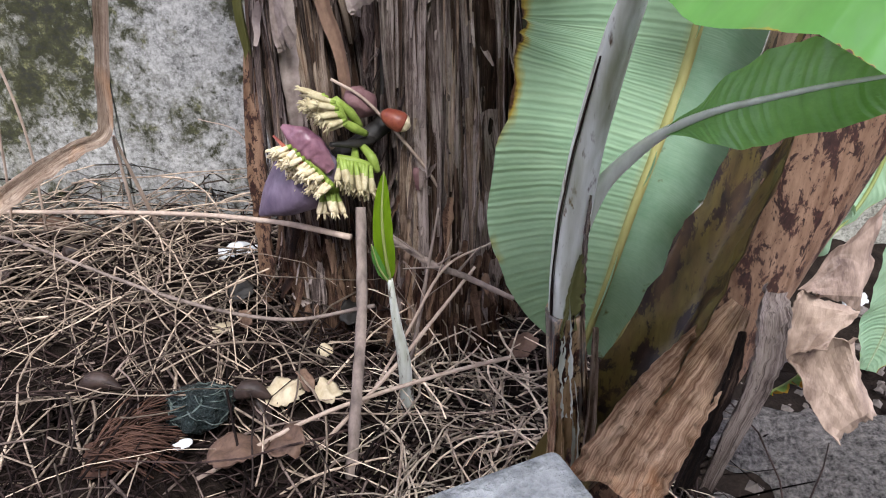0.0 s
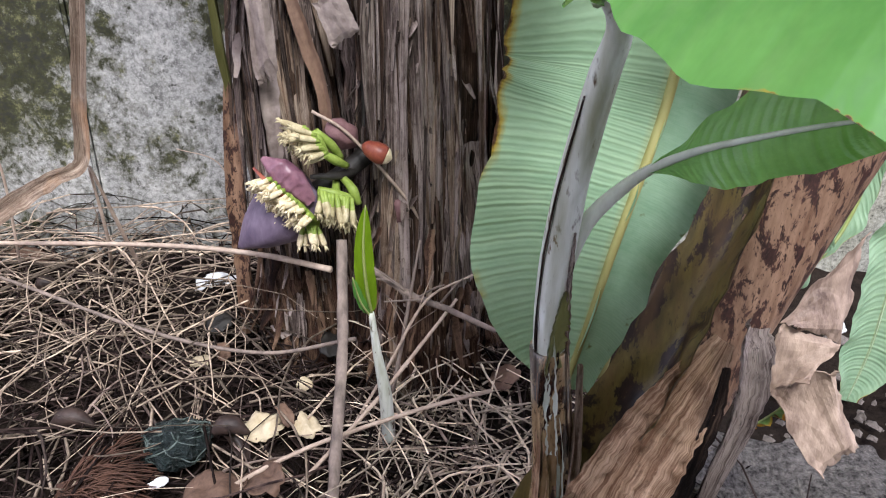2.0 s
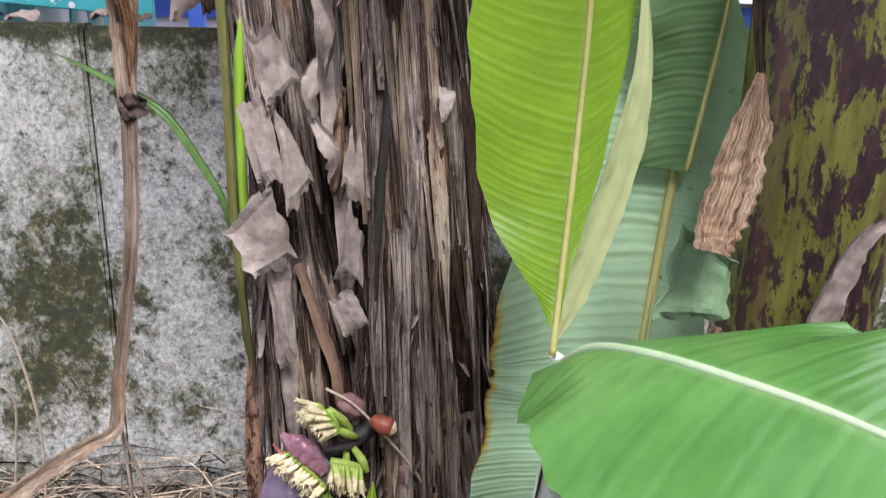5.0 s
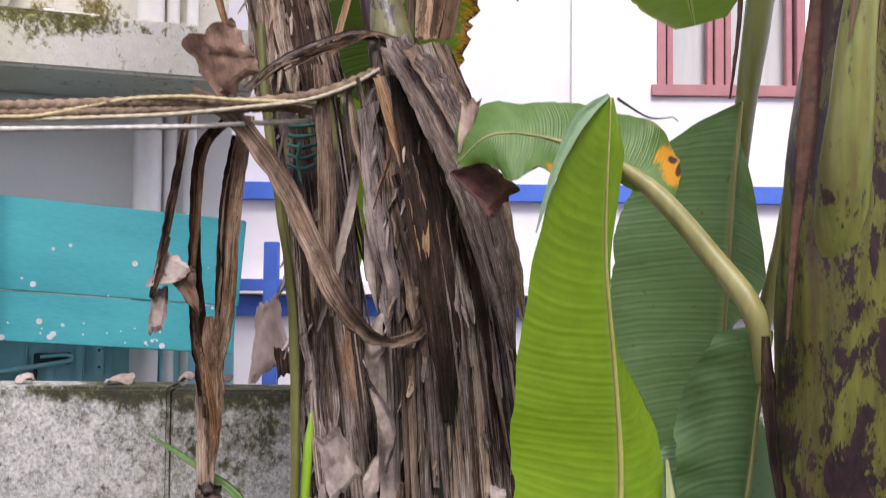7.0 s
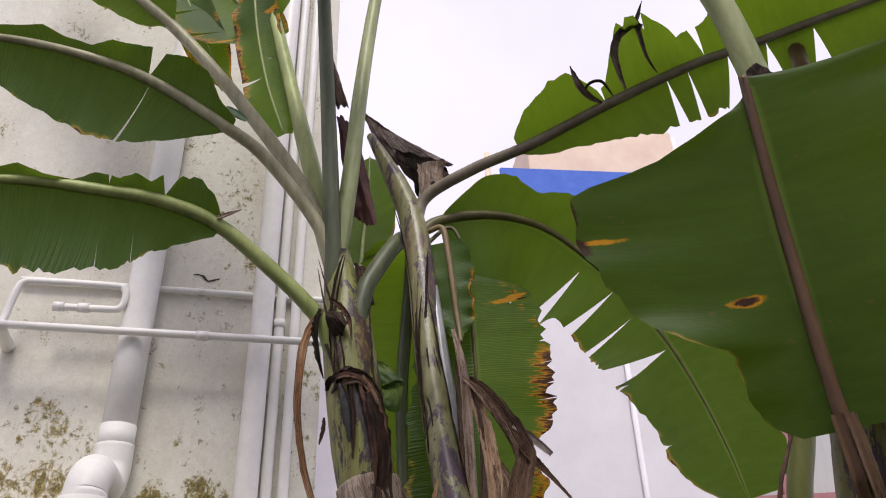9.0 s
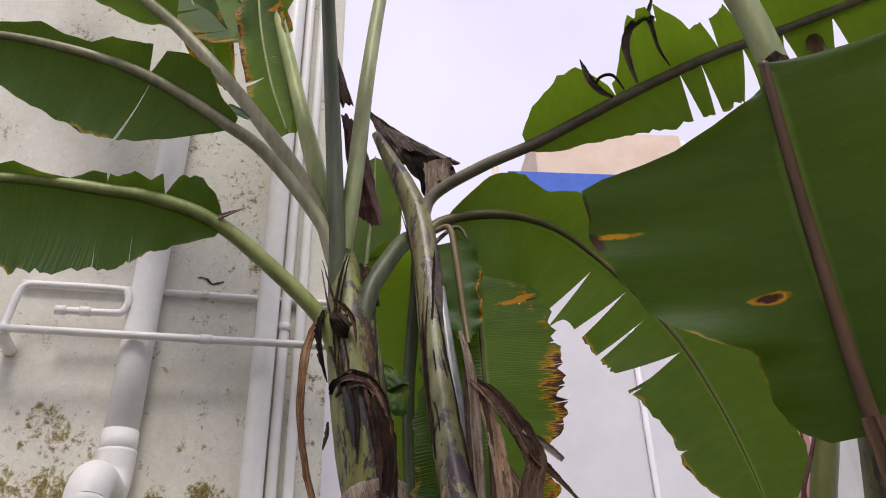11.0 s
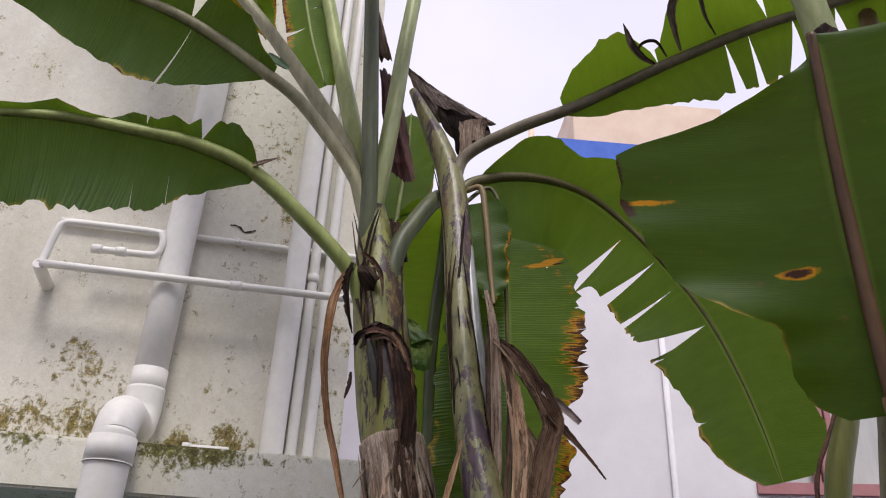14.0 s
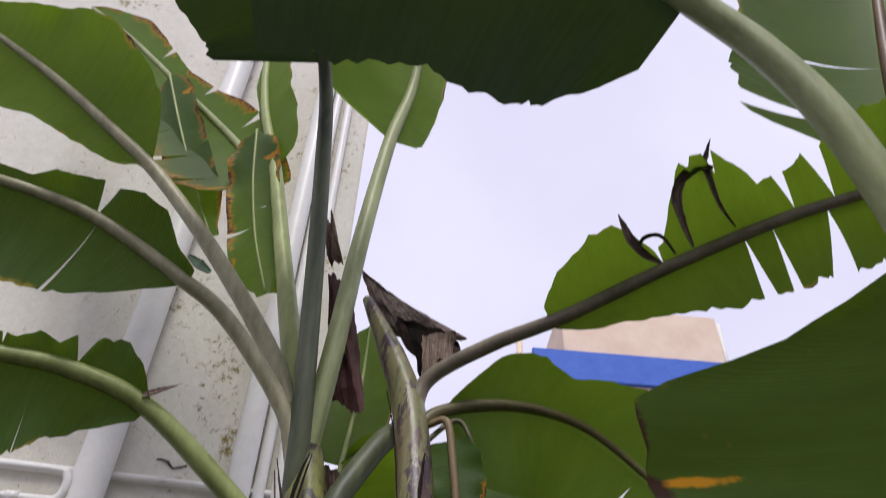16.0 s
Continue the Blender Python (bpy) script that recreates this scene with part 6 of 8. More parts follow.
for i, (ctrl, w, key) in enumerate((
        ([(-0.082, 1.62, 2.676), (-0.065, 1.6, 2.594), (-0.053, 1.59, 2.503), (-0.048, 1.57, 2.35), (-0.044, 1.55, 2.208), (-0.048, 1.52, 2.077)], (0.0064, 0.0144, 0.016, 0.016, 0.016, 0.016), "dry_pale"),
        ([(-0.047, 1.6, 2.522), (-0.024, 1.59, 2.443), (-0.004, 1.575, 2.351), (0.006, 1.56, 2.238), (0.002, 1.53, 2.079)], (0.0096, 0.0216, 0.0264, 0.024, 0.024), "dry_split"),
        ([(-0.065, 1.6, 2.533), (-0.017, 1.59, 2.496), (0.032, 1.575, 2.423), (0.075, 1.565, 2.349), (0.089, 1.56, 2.292), (0.071, 1.55, 2.223), (0.046, 1.53, 2.08)], (0.0067, 0.0162, 0.027, 0.031, 0.0324, 0.0351, 0.0324), "dry_maroon"),
        ([(-0.068, 1.595, 2.533), (-0.024, 1.58, 2.481), (0.018, 1.57, 2.414), (0.052, 1.56, 2.347), (0.07, 1.555, 2.284)], (0.0039, 0.0104, 0.013, 0.0104, 0.0039), "dry_mottled"),
        ([(0.062, 1.57, 2.381), (0.093, 1.575, 2.359), (0.126, 1.58, 2.332), (0.152, 1.58, 2.307)], (0.0072, 0.012, 0.012, 0.0084), "dry_grey"),
        ([(0.078, 1.56, 2.326), (0.11, 1.56, 2.285), (0.142, 1.56, 2.25), (0.173, 1.56, 2.213), (0.204, 1.56, 2.172)], (0.014, 0.014, 0.008, 0.005, 0.002), "dry_maroon"),
        ([(0.017, 1.57, 2.287), (0.036, 1.56, 2.225), (0.029, 1.55, 2.158), (0.015, 1.53, 2.08)], (0.015, 0.03, 0.03, 0.03), "dry_mottled"),
        ([(-0.031, 1.585, 2.486), (-0.017, 1.57, 2.378), (-0.019, 1.555, 2.236), (-0.025, 1.52, 2.077)], (0.003, 0.008, 0.01, 0.01), "dry_dark"),
        ([(-0.125, 1.52, 2.247), (-0.141, 1.51, 2.173), (-0.16, 1.5, 2.093), (-0.172, 1.49, 2.034)], (0.0036, 0.009, 0.009, 0.009), "dry_orange"),
        ([(-0.072, 1.61, 2.638), (-0.074, 1.6, 2.507), (-0.068, 1.57, 2.349), (-0.065, 1.55, 2.208)], (0.0024, 0.008, 0.008, 0.0048), "dry_dark"),
)):
    strip("dead_strip", ctrl, w, (0.1, -1, 0.1), M[key], plant2, 500 + i, curl=0.8, twist=0.25 * (-1) ** i, n=30, across=10, ragged=0.16)
blade("leaf", plant2, [(-0.16, 1.76, 3.08), (-0.112, 1.75, 3.084), (-0.096, 1.745, 2.996), (-0.085, 1.74, 2.877), (-0.075, 1.735, 2.764), (-0.066, 1.72, 2.678)],
      0.06, (0.05, 0.97, 0.1), M["leaf_yellowing"], wl=(1.5, 1.5, 1.4, 1.3, 1.2, 1.1, 0.9, 0.7, 0.5, 0.2), wr=(0.73, 0.93, 1.07, 1.13, 1.2, 1.13, 0.93, 0.93, 1.0, 0.87, 0.8, 0.73, 0.33, 0.2, 0.0), start=0.339, seed=74, fold=0.1, sag=0.1, nib=0.2, n=60, m=8, base=0, tail=0, ribs=(0.009, 0.010, 0.010, 0.009, 0.006), rib_mat=M["petiole_tan"], label="narrow hanging leaf with scalloped brown margin")

# rope lashing
for nm, ctrl, r, key, lab in (("rope", [(-1.508, 0.967, 1.832), (-0.773, 1.28, 1.879), (-0.726, 1.3, 1.882), (-0.638, 1.32, 1.89), (-0.531, 1.35, 1.902), (-0.429, 1.38, 1.91), (-0.321, 1.41, 1.918), (-0.198, 1.44, 1.942), (-0.113, 1.46, 1.979), (-0.047, 1.47, 2.016)], 0.0105, "rope", "frayed brown coir rope lashed round the banana stems"),
                              ("rope", [(-1.529, 1.037, 1.795), (-0.766, 1.27, 1.857), (-0.717, 1.285, 1.861), (-0.658, 1.3, 1.867), (-0.591, 1.325, 1.888), (-0.519, 1.345, 1.908), (-0.424, 1.365, 1.918), (-0.336, 1.385, 1.917), (-0.257, 1.41, 1.921), (-0.196, 1.43, 1.924)], 0.0038, "rope_yellow", "thin yellow rope lashed round the banana stems"),
                              ("rope", [(-1.555, 1.129, 1.792), (-0.772, 1.28, 1.852), (-0.72, 1.29, 1.856), (-0.588, 1.32, 1.868), (-0.453, 1.36, 1.884), (-0.336, 1.385, 1.902), (-0.216, 1.42, 1.926), (-0.133, 1.44, 1.96), (-0.068, 1.45, 2.001)], 0.004, "rope_cream", "thin cream rope lashed round the banana stems"),
                              ("rope", [(-1.564, 1.142, 1.824), (-0.779, 1.29, 1.868), (-0.726, 1.3, 1.871), (-0.618, 1.32, 1.877), (-0.494, 1.36, 1.891), (-0.361, 1.4, 1.904), (-0.263, 1.44, 1.917), (-0.213, 1.47, 1.917)], 0.0085, "rope", "frayed brown coir rope lashed round the banana stems"),
                              ("rope", [(-1.557, 1.129, 1.809), (-0.772, 1.28, 1.839), (-0.72, 1.29, 1.841), (-0.546, 1.34, 1.855), (-0.417, 1.38, 1.866), (-0.334, 1.42, 1.88), (-0.213, 1.47, 1.897)], 0.0048, "rope_white", "thin white rope lashed round the banana stems")):
    t = thing(nm, ctrl[1], lab, "rope", "ropes on the banana stems")
    rod("strand", ctrl, [r, r], M[key], t, n=160, seg=10, shape=lambda a, f: 1 + 0.22 * math.sin(a * 3 + f * 260))
tie = thing("green_tie", (-0.235, 1.53, 1.86), "dark green twine knotted round the stem", "twine")
for i in range(5):
    rod("loop", [(-0.27, 1.545, 1.90 - 0.02 * i), (-0.235, 1.515, 1.895 - 0.022 * i), (-0.20, 1.535, 1.905 - 0.02 * i)], [0.004, 0.004], M["green_twine"], tie, n=8, seg=6)
rod("tail", [(-0.24, 1.515, 1.86), (-0.245, 1.51, 1.82), (-0.235, 1.51, 1.77)], [0.005, 0.002], M["green_twine"], tie, n=8, seg=6)

# dead leaf stalk hanging from the rope to the ground
stalk = thing("dead_leaf_stalk", (-0.45, 1.56, 0.4), "dry brown banana leaf stalk hanging from the rope", "dead leaf")
strip("stalk", [(-0.43, 1.56, 1.42), (-0.428, 1.55, 1.31), (-0.42, 1.52, 1.16), (-0.45, 1.56, 0.9), (-0.49, 1.60, 0.72), (-0.528, 1.63, 0.556), (-0.551, 1.64, 0.43), (-0.61, 1.62, 0.40), (-0.70, 1.58, 0.35), (-0.80, 1.52, 0.28), (-0.9, 1.45, 0.15)],
      [0.026, 0.024, 0.017, 0.016, 0.016, 0.017, 0.019, 0.023, 0.028, 0.024], (0, -1, 0), M["dry_tan"], stalk, 80, curl=0.6, n=60)
strip("limb", [(-0.441, 1.44, 1.904), (-0.452, 1.44, 1.849), (-0.464, 1.44, 1.772), (-0.483, 1.445, 1.675), (-0.499, 1.45, 1.598), (-0.511, 1.45, 1.546)], [0.007, 0.009, 0.01, 0.01, 0.009, 0.005], (0.1, -1, 0), M["dry_mottled"], stalk, 281, curl=0.7, n=34, across=8, ragged=0.18)
strip("limb", [(-0.474, 1.435, 1.663), (-0.49, 1.44, 1.609), (-0.503, 1.44, 1.555)], [0.004, 0.007, 0.005], (0.1, -1, 0), M["dry_maroon"], stalk, 282, curl=0.7, n=34, across=8, ragged=0.18)
strip("limb", [(-0.347, 1.45, 1.901), (-0.379, 1.45, 1.882), (-0.412, 1.455, 1.852), (-0.431, 1.47, 1.799), (-0.439, 1.485, 1.711), (-0.443, 1.5, 1.622), (-0.443, 1.52, 1.531), (-0.435, 1.53, 1.439), (-0.424, 1.53, 1.348)], [0.009, 0.012, 0.016, 0.014, 0.013, 0.015, 0.019, 0.022, 0.018], (0.1, -1, 0), M["dry_maroon"], stalk, 283, curl=0.7, n=34, across=8, ragged=0.18)
strip("limb", [(-0.404, 1.45, 1.857), (-0.422, 1.46, 1.797), (-0.432, 1.475, 1.688), (-0.443, 1.49, 1.61), (-0.445, 1.51, 1.509)], [0.004, 0.007, 0.006, 0.007, 0.004], (0.1, -1, 0), M["dry_mottled"], stalk, 284, curl=0.7, n=34, across=8, ragged=0.18)
strip("limb", [(-0.334, 1.455, 1.903), (-0.345, 1.46, 1.831), (-0.361, 1.475, 1.744), (-0.371, 1.49, 1.656), (-0.377, 1.5, 1.566), (-0.389, 1.515, 1.486), (-0.408, 1.525, 1.406), (-0.415, 1.53, 1.303)], [0.019, 0.02, 0.021, 0.021, 0.021, 0.023, 0.022, 0.018], (0.1, -1, 0), M["dry_mottled"], stalk, 285, curl=0.7, n=34, across=8, ragged=0.18)
strip("limb", [(-0.357, 1.45, 1.863), (-0.372, 1.46, 1.776), (-0.384, 1.475, 1.688), (-0.391, 1.49, 1.599), (-0.399, 1.505, 1.509)], [0.005, 0.01, 0.009, 0.01, 0.005], (0.1, -1, 0), M["dry_maroon"], stalk, 286, curl=0.7, n=34, across=8, ragged=0.18)
strip("limb", [(-0.417, 1.51, 1.509), (-0.411, 1.512, 1.441), (-0.405, 1.515, 1.362), (-0.407, 1.52, 1.271), (-0.41, 1.52, 1.192)], [0.01, 0.026, 0.026, 0.018, 0.008], (0.1, -1, 0), M["dry_mottled"], stalk, 287, curl=0.7, n=34, across=8, ragged=0.18)
strip("limb", [(-0.422, 1.5, 1.431), (-0.41, 1.502, 1.364), (-0.401, 1.505, 1.296), (-0.403, 1.508, 1.24)], [0.003, 0.009, 0.01, 0.003], (0.1, -1, 0), M["dry_orange"], stalk, 288, curl=0.7, n=34, across=8, ragged=0.18)
strip("limb", [(-0.443, 1.5, 1.554), (-0.441, 1.5, 1.487), (-0.429, 1.505, 1.408), (-0.417, 1.508, 1.307)], [0.004, 0.012, 0.011, 0.004], (0.1, -1, 0), M["dry_maroon"], stalk, 289, curl=0.7, n=34, across=8, ragged=0.18)
scrap("scrap", ((-0.52, 1.455, 1.568), (-0.484, 1.45, 1.636), (-0.429, 1.45, 1.604), (-0.454, 1.44, 1.577)), M["dry_grey"], stalk, 84, fold=0.16, n=14, holes=0)
scrap("scrap", ((-0.49, 1.455, 1.599), (-0.429, 1.45, 1.61), (-0.422, 1.46, 1.512), (-0.444, 1.45, 1.544)), M["dry_brown"], stalk, 85, fold=0.16, n=14, holes=0)
scrap("scrap", ((-0.511, 1.45, 1.555), (-0.486, 1.45, 1.571), (-0.486, 1.45, 1.484), (-0.514, 1.45, 1.479)), M["dry_grey"], stalk, 86, fold=0.16, n=14, holes=0)
crumple("knot", (-0.415, 1.51, 1.155), (1, 0, 0.2), (0, 0, 1), (0.05, 0.05), M["dry"], stalk, 86, amp=0.6, bend=1.2)

dry_on_wall = thing("dry_leaf", (-0.41, 2.03, 1.3), "pale grey curled dry leaf on the concrete wall", "dead leaf")
scrap("blade", ((-0.436, 2.02, 1.51), (-0.383, 2.03, 1.533), (-0.348, 2.02, 1.361), (-0.45, 2.0, 1.303)), M["dry_pink"], dry_on_wall, 87, fold=0.08, n=18, holes=0)
scrap("blade", ((-0.385, 2.0, 1.40), (-0.345, 2.01, 1.39), (-0.34, 2.0, 1.33), (-0.375, 2.0, 1.32)), M["dry_dark"], dry_on_wall, 88, fold=0.3, n=8, holes=0)
for i, (x, z, w) in enumerate(((-0.62, 1.305, 0.05), (-0.53, 1.30, 0.06), (-0.80, 1.30, 0.08), (-1.05, 1.30, 0.05), (0.02, 1.31, 0.09))):
    d = thing("dry_leaf", (x, 2.03, z), "small dark dry leaf on the wall top", "dead leaf", "dry leaves on the wall")
    crumple("blade", (x, 2.03, z + 0.012), (1, 0.2, 0.1), (0, 1, 0.3), (w, 0.04), M["dry"], d, 90 + i, amp=0.5, n=8)

grass = thing("grass_blade", (-0.25, 1.56, 0.8), "arching green grass blade against the wall", "grass")
strip("blade", [(-0.245, 1.56, 0.80), (-0.263, 1.56, 0.946), (-0.307, 1.57, 1.036), (-0.372, 1.58, 1.132), (-0.45, 1.6, 1.18), (-0.53, 1.64, 1.215), (-0.60, 1.68, 1.24)], [0.004, 0.007, 0.009, 0.010, 0.008, 0.006, 0.001], (0.2, -0.9, 0.4), M["grass"], grass, 95, curl=0.5, ragged=0.02)
sucker = thing("banana_sucker", (-0.23, 1.53, 0.6), "bright green rolled banana leaf spear", "banana plant")
rod("spear", [(-0.228, 1.535, 0.84), (-0.226, 1.53, 0.92), (-0.224, 1.53, 1.1), (-0.217, 1.53, 1.25), (-0.214, 1.53, 1.315)], [0.010, 0.0095, 0.0095, 0.011, 0.002], M["lime_leaf"], sucker, n=24, seg=10, shape=lambda a, f: 1 + 0.12 * math.sin(a + f * 9))

# ---------------------------------------------------------------- thick plant beside the camera
TF = [(0.30, 0.92, -0.05), (0.408, 0.95, 0.25), (0.532, 1.0, 0.55), (0.62, 1.03, 0.9), (0.635, 1.03, 1.3), (0.637, 1.03, 1.6), (0.654, 1.03, 1.82), (0.678, 1.02, 2.0), (0.70, 1.0, 2.22), (0.73, 1.0, 2.5)]
plant3 = thing("banana_plant", (0.3, 0.92, 0), "thick leaning banana stem blotched purple-black and green", "banana plant", "banana clump")
stem("pseudostem", plant3, [(0.605, 1.022, 0.78)] + TF[3:], [0.094, 0.101, 0.11, 0.110, 0.108, 0.102, 0.094, 0.088], M["fat"], seed=0.1)
stem("stem_base", plant3, TF[:4], [0.088, 0.077, 0.076, 0.101], M["fat_low"], seed=0.55, n=30, label="brown rotting stem base with dark patches")
strip("rotted_sheath", [(0.193, 0.864, 0.005), (0.293, 0.884, 0.225), (0.388, 0.906, 0.405), (0.457, 0.937, 0.573), (0.508, 0.965, 0.74), (0.525, 0.98, 0.88)], [0.075, 0.072, 0.068, 0.062, 0.045, 0.01], (-0.88, -0.42, 0.25), M["rotten"], plant3, 112, curl=0.85, across=10, n=34, ragged=0.06, label="blackish olive rotting sheath")
strip("dry_curl", [(0.67, 0.87, 1.115), (0.605, 0.865, 1.09), (0.575, 0.865, 1.03), (0.555, 0.875, 0.94)], [0.006, 0.014, 0.022, 0.024], (0.2, -1, 0.2), M["dry_grey"], plant3, 113, curl=1.0, twist=0.4, label="grey dry sheath curl")
strip("sheath_flap", [(0.483, 0.935, 1.267), (0.475, 0.93, 1.212), (0.462, 0.925, 1.148), (0.446, 0.92, 1.09), (0.438, 0.915, 1.053)], [0.006, 0.024, 0.034, 0.032, 0.024], (-0.2, -1, 0), M["dry_mottled"], plant3, 101, curl=0.5, ragged=0.13, across=12, n=40, label="frayed tan sheath flap")
strip("dead_sheath", [(0.468, 0.965, 1.52), (0.470, 0.96, 1.44), (0.476, 0.955, 1.36), (0.486, 0.945, 1.27), (0.492, 0.94, 1.18)], [0.006, 0.013, 0.010, 0.007, 0.002], (-0.2, -1, 0), M["dry_dark"], plant3, 116, curl=0.8, ragged=0.2, n=30)
strip("sheath_flap", [(0.541, 0.96, 1.997), (0.53, 0.955, 1.89), (0.521, 0.95, 1.799), (0.51, 0.95, 1.709), (0.5, 0.95, 1.628), (0.492, 0.95, 1.518)], [0.010, 0.016, 0.016, 0.010, 0.007, 0.003], (-0.6, -1, 0), M["husk"], plant3, 102, curl=0.9)
blade("leaf", plant3, [(0.605, 0.97, 1.589), (0.594, 0.95, 1.793), (0.585, 0.925, 2.011), (0.577, 0.9, 2.074), (0.557, 0.87, 2.198), (0.541, 0.84, 2.327), (0.523, 0.8, 2.5), (0.505, 0.75, 2.662), (0.498, 0.73, 2.728)],
      0.285, (0.3, 0.85, 0.35), M["leaf_near"], wl=(0.46, 0.53, 0.6, 0.69, 0.76, 0.8, 0.83, 0.86, 0.88, 0.91, 0.94, 0.97, 1.0, 1.02, 1.04, 1.01, 0.93, 0.87, 0.83, 0.4, 0.0), wr=(0.22, 0.38, 0.42, 0.44, 0.44, 0.46, 0.67, 0.87, 0.97, 1.04, 1.09, 1.10, 1.11, 1.12, 0.60, 0.30, 0.12, 0.04, 0.0, 0.0, 0.0), start=0.445, fold=0.0, seed=11, n=90, m=14, base=0, tail=0, wavy=0.018, ribs=(0.012, 0.013, 0.0125, 0.012, 0.010, 0.008), rib_mat=M["midrib_brown"], label="broad near leaf with brown torn corner")
rod("stalk", [(0.601, 1.02, 1.529), (0.582, 0.988, 1.607), (0.569, 0.96, 1.681), (0.565, 0.942, 1.753), (0.568, 0.932, 1.825), (0.571, 0.926, 1.897), (0.585, 0.925, 2.011), (0.577, 0.9, 2.074), (0.562, 0.88, 2.16)], [0.020, 0.034, 0.034, 0.031, 0.027, 0.024, 0.019, 0.0150, 0.0110], M["petiole_sheath"], plant3, n=40, seg=14, label="olive green stalk of the near leaf")
strip("midrib_tongue", [(0.55, 0.867, 2.16), (0.564, 0.886, 2.074), (0.571, 0.91, 2.011), (0.552, 0.908, 1.895)], [0.01, 0.01, 0.01, 0.0012], (-0.48, -1, 0), M["midrib_brown"], plant3, 600, curl=0.5, ragged=0.12, n=26)
strip("midrib_tongue", [(0.566, 0.863, 2.16), (0.581, 0.881, 2.074), (0.59, 0.904, 2.011)], [0.011, 0.011, 0.0012], (0.16, -1, 0), M["midrib_brown"], plant3, 601, curl=0.5, ragged=0.12, n=26)
strip("midrib_tongue", [(0.576, 0.87, 2.16), (0.592, 0.889, 2.074), (0.602, 0.913, 2.011), (0.589, 0.911, 1.895)], [0.006, 0.006, 0.006, 0.0012], (0.56, -1, 0), M["midrib_brown"], plant3, 602, curl=0.5, ragged=0.12, n=26)
# Same darkened green as the other overhead leaf, for shade.
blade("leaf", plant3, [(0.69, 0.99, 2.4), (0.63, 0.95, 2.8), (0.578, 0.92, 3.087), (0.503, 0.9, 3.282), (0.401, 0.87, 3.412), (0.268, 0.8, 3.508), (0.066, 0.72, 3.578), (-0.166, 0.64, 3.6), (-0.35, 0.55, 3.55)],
      0.31, (0.1, 0.30, 0.95), M["leaf_shade"], wl=(0.03, 0.35, 0.58, 0.89, 0.9, 0.83, 0.76, 0.68, 0.62, 0.55, 0.5, 0.45, 0.41, 0.36, 0.32, 0.27, 0.22), wr=(0.48, 0.79, 0.93, 0.99, 1.03, 1.06, 1.07, 1.1, 1.08, 1.06, 1.07, 1.11, 1.14, 1.15, 1.16, 1.17, 0.15), start=0.50, fold=0.0, seed=18, n=90, m=12, base=0, tail=0, nib=0.04, ribs=(0.032, 0.013), rib_mat=M["petiole_dull"], label="overhead leaf of the thick plant, darkened for shade")
blade("leaf", plant3, [(0.75, 1.0, 2.5), (0.905, 1.3, 3.347), (0.957, 1.3, 3.592), (1.019, 1.3, 3.865), (1.122, 1.3, 4.26), (1.266, 1.3, 4.774)],
      0.24, (0.3, 0.6, 0.7), M["leaf_near_plain"], wl=(0.7, 0.83, 0.95, 1.07, 1.13, 1.17, 1.22, 1.27, 1.32, 1.37, 1.42, 1.22, 0.7), wr=(0.0, 0.35, 1.33, 1.42, 1.47, 1.43, 1.43, 1.45, 1.47, 1.52, 1.57, 1.32, 0.82), start=0.2, fold=0.0, tears=((-1, 0.42, 0.9, 0.01), (1, 0.42, 0.9, 0.01), (-1, 0.2, 0.8, 0.02), (1, 0.2, 0.8, 0.02)), seed=19, n=70, base=0, tail=0, ribs=(0.022, 0.012), rib_mat=M["midrib_brown"], label="dark green upper leaf with torn sides")
crumple("dead_leaf", (0.60, 0.88, 2.86), (1, 0, 0.3), (0, 0.4, 1), (0.07, 0.07), M["dry_black"], plant3, 104, amp=0.35, bend=1.0, label="blackened shrivelled sheath")
strip("dead_sheath", [(0.314, 0.8, 0.289), (0.35, 0.82, 0.358), (0.392, 0.845, 0.413), (0.435, 0.87, 0.465), (0.477, 0.895, 0.516)], [0.074, 0.066, 0.058, 0.044, 0.018], (-0.25, -0.85, 0.45), M["dry_split"], plant3, 105, ragged=0.045, curl=0.7, across=12, n=40, label="tan split leaf sheath")
strip("dead_sheath", [(0.457, 0.84, 0.517), (0.452, 0.83, 0.455), (0.433, 0.815, 0.384), (0.412, 0.8, 0.288)], [0.006, 0.012, 0.014, 0.014], (0.1, -0.9, 0.4), M["dry_black"], plant3, 117, curl=0.5, ragged=0.15, across=8, n=30, label="black strip along the side of the sheath")
scrap("dead_leaf", ((0.631, 1.03, 0.443), (0.756, 1.07, 0.58), (0.746, 1.02, 0.406), (0.647, 1.0, 0.456)), M["dry_leaf"], plant3, 207, fold=0.12, n=16, holes=0, label="folded brown dead leaf")
scrap("dead_leaf", ((0.62, 1.0, 0.335), (0.625, 1.02, 0.446), (0.728, 1.0, 0.423), (0.668, 0.975, 0.379)), M["dry_fold"], plant3, 208, fold=0.12, n=16, holes=0, label="pale brown folded dead leaf")
scrap("dead_leaf", ((0.626, 0.985, 0.343), (0.713, 0.99, 0.4), (0.784, 0.96, 0.249), (0.723, 0.95, 0.208)), M["dry_fold"], plant3, 209, fold=0.12, n=16, holes=0, label="pale brown folded dead leaf")
strip("dead_sheath", [(0.498, 0.88, 0.548), (0.491, 0.855, 0.53), (0.495, 0.845, 0.477), (0.487, 0.835, 0.416), (0.469, 0.825, 0.342), (0.454, 0.815, 0.268)], [0.026, 0.032, 0.030, 0.024, 0.018, 0.014], (0.2, -1, 0.3), M["dry"], plant3, 106, ragged=0.06, curl=1.0, twist=0.3, n=36, across=12, label="grey folded sheath end")
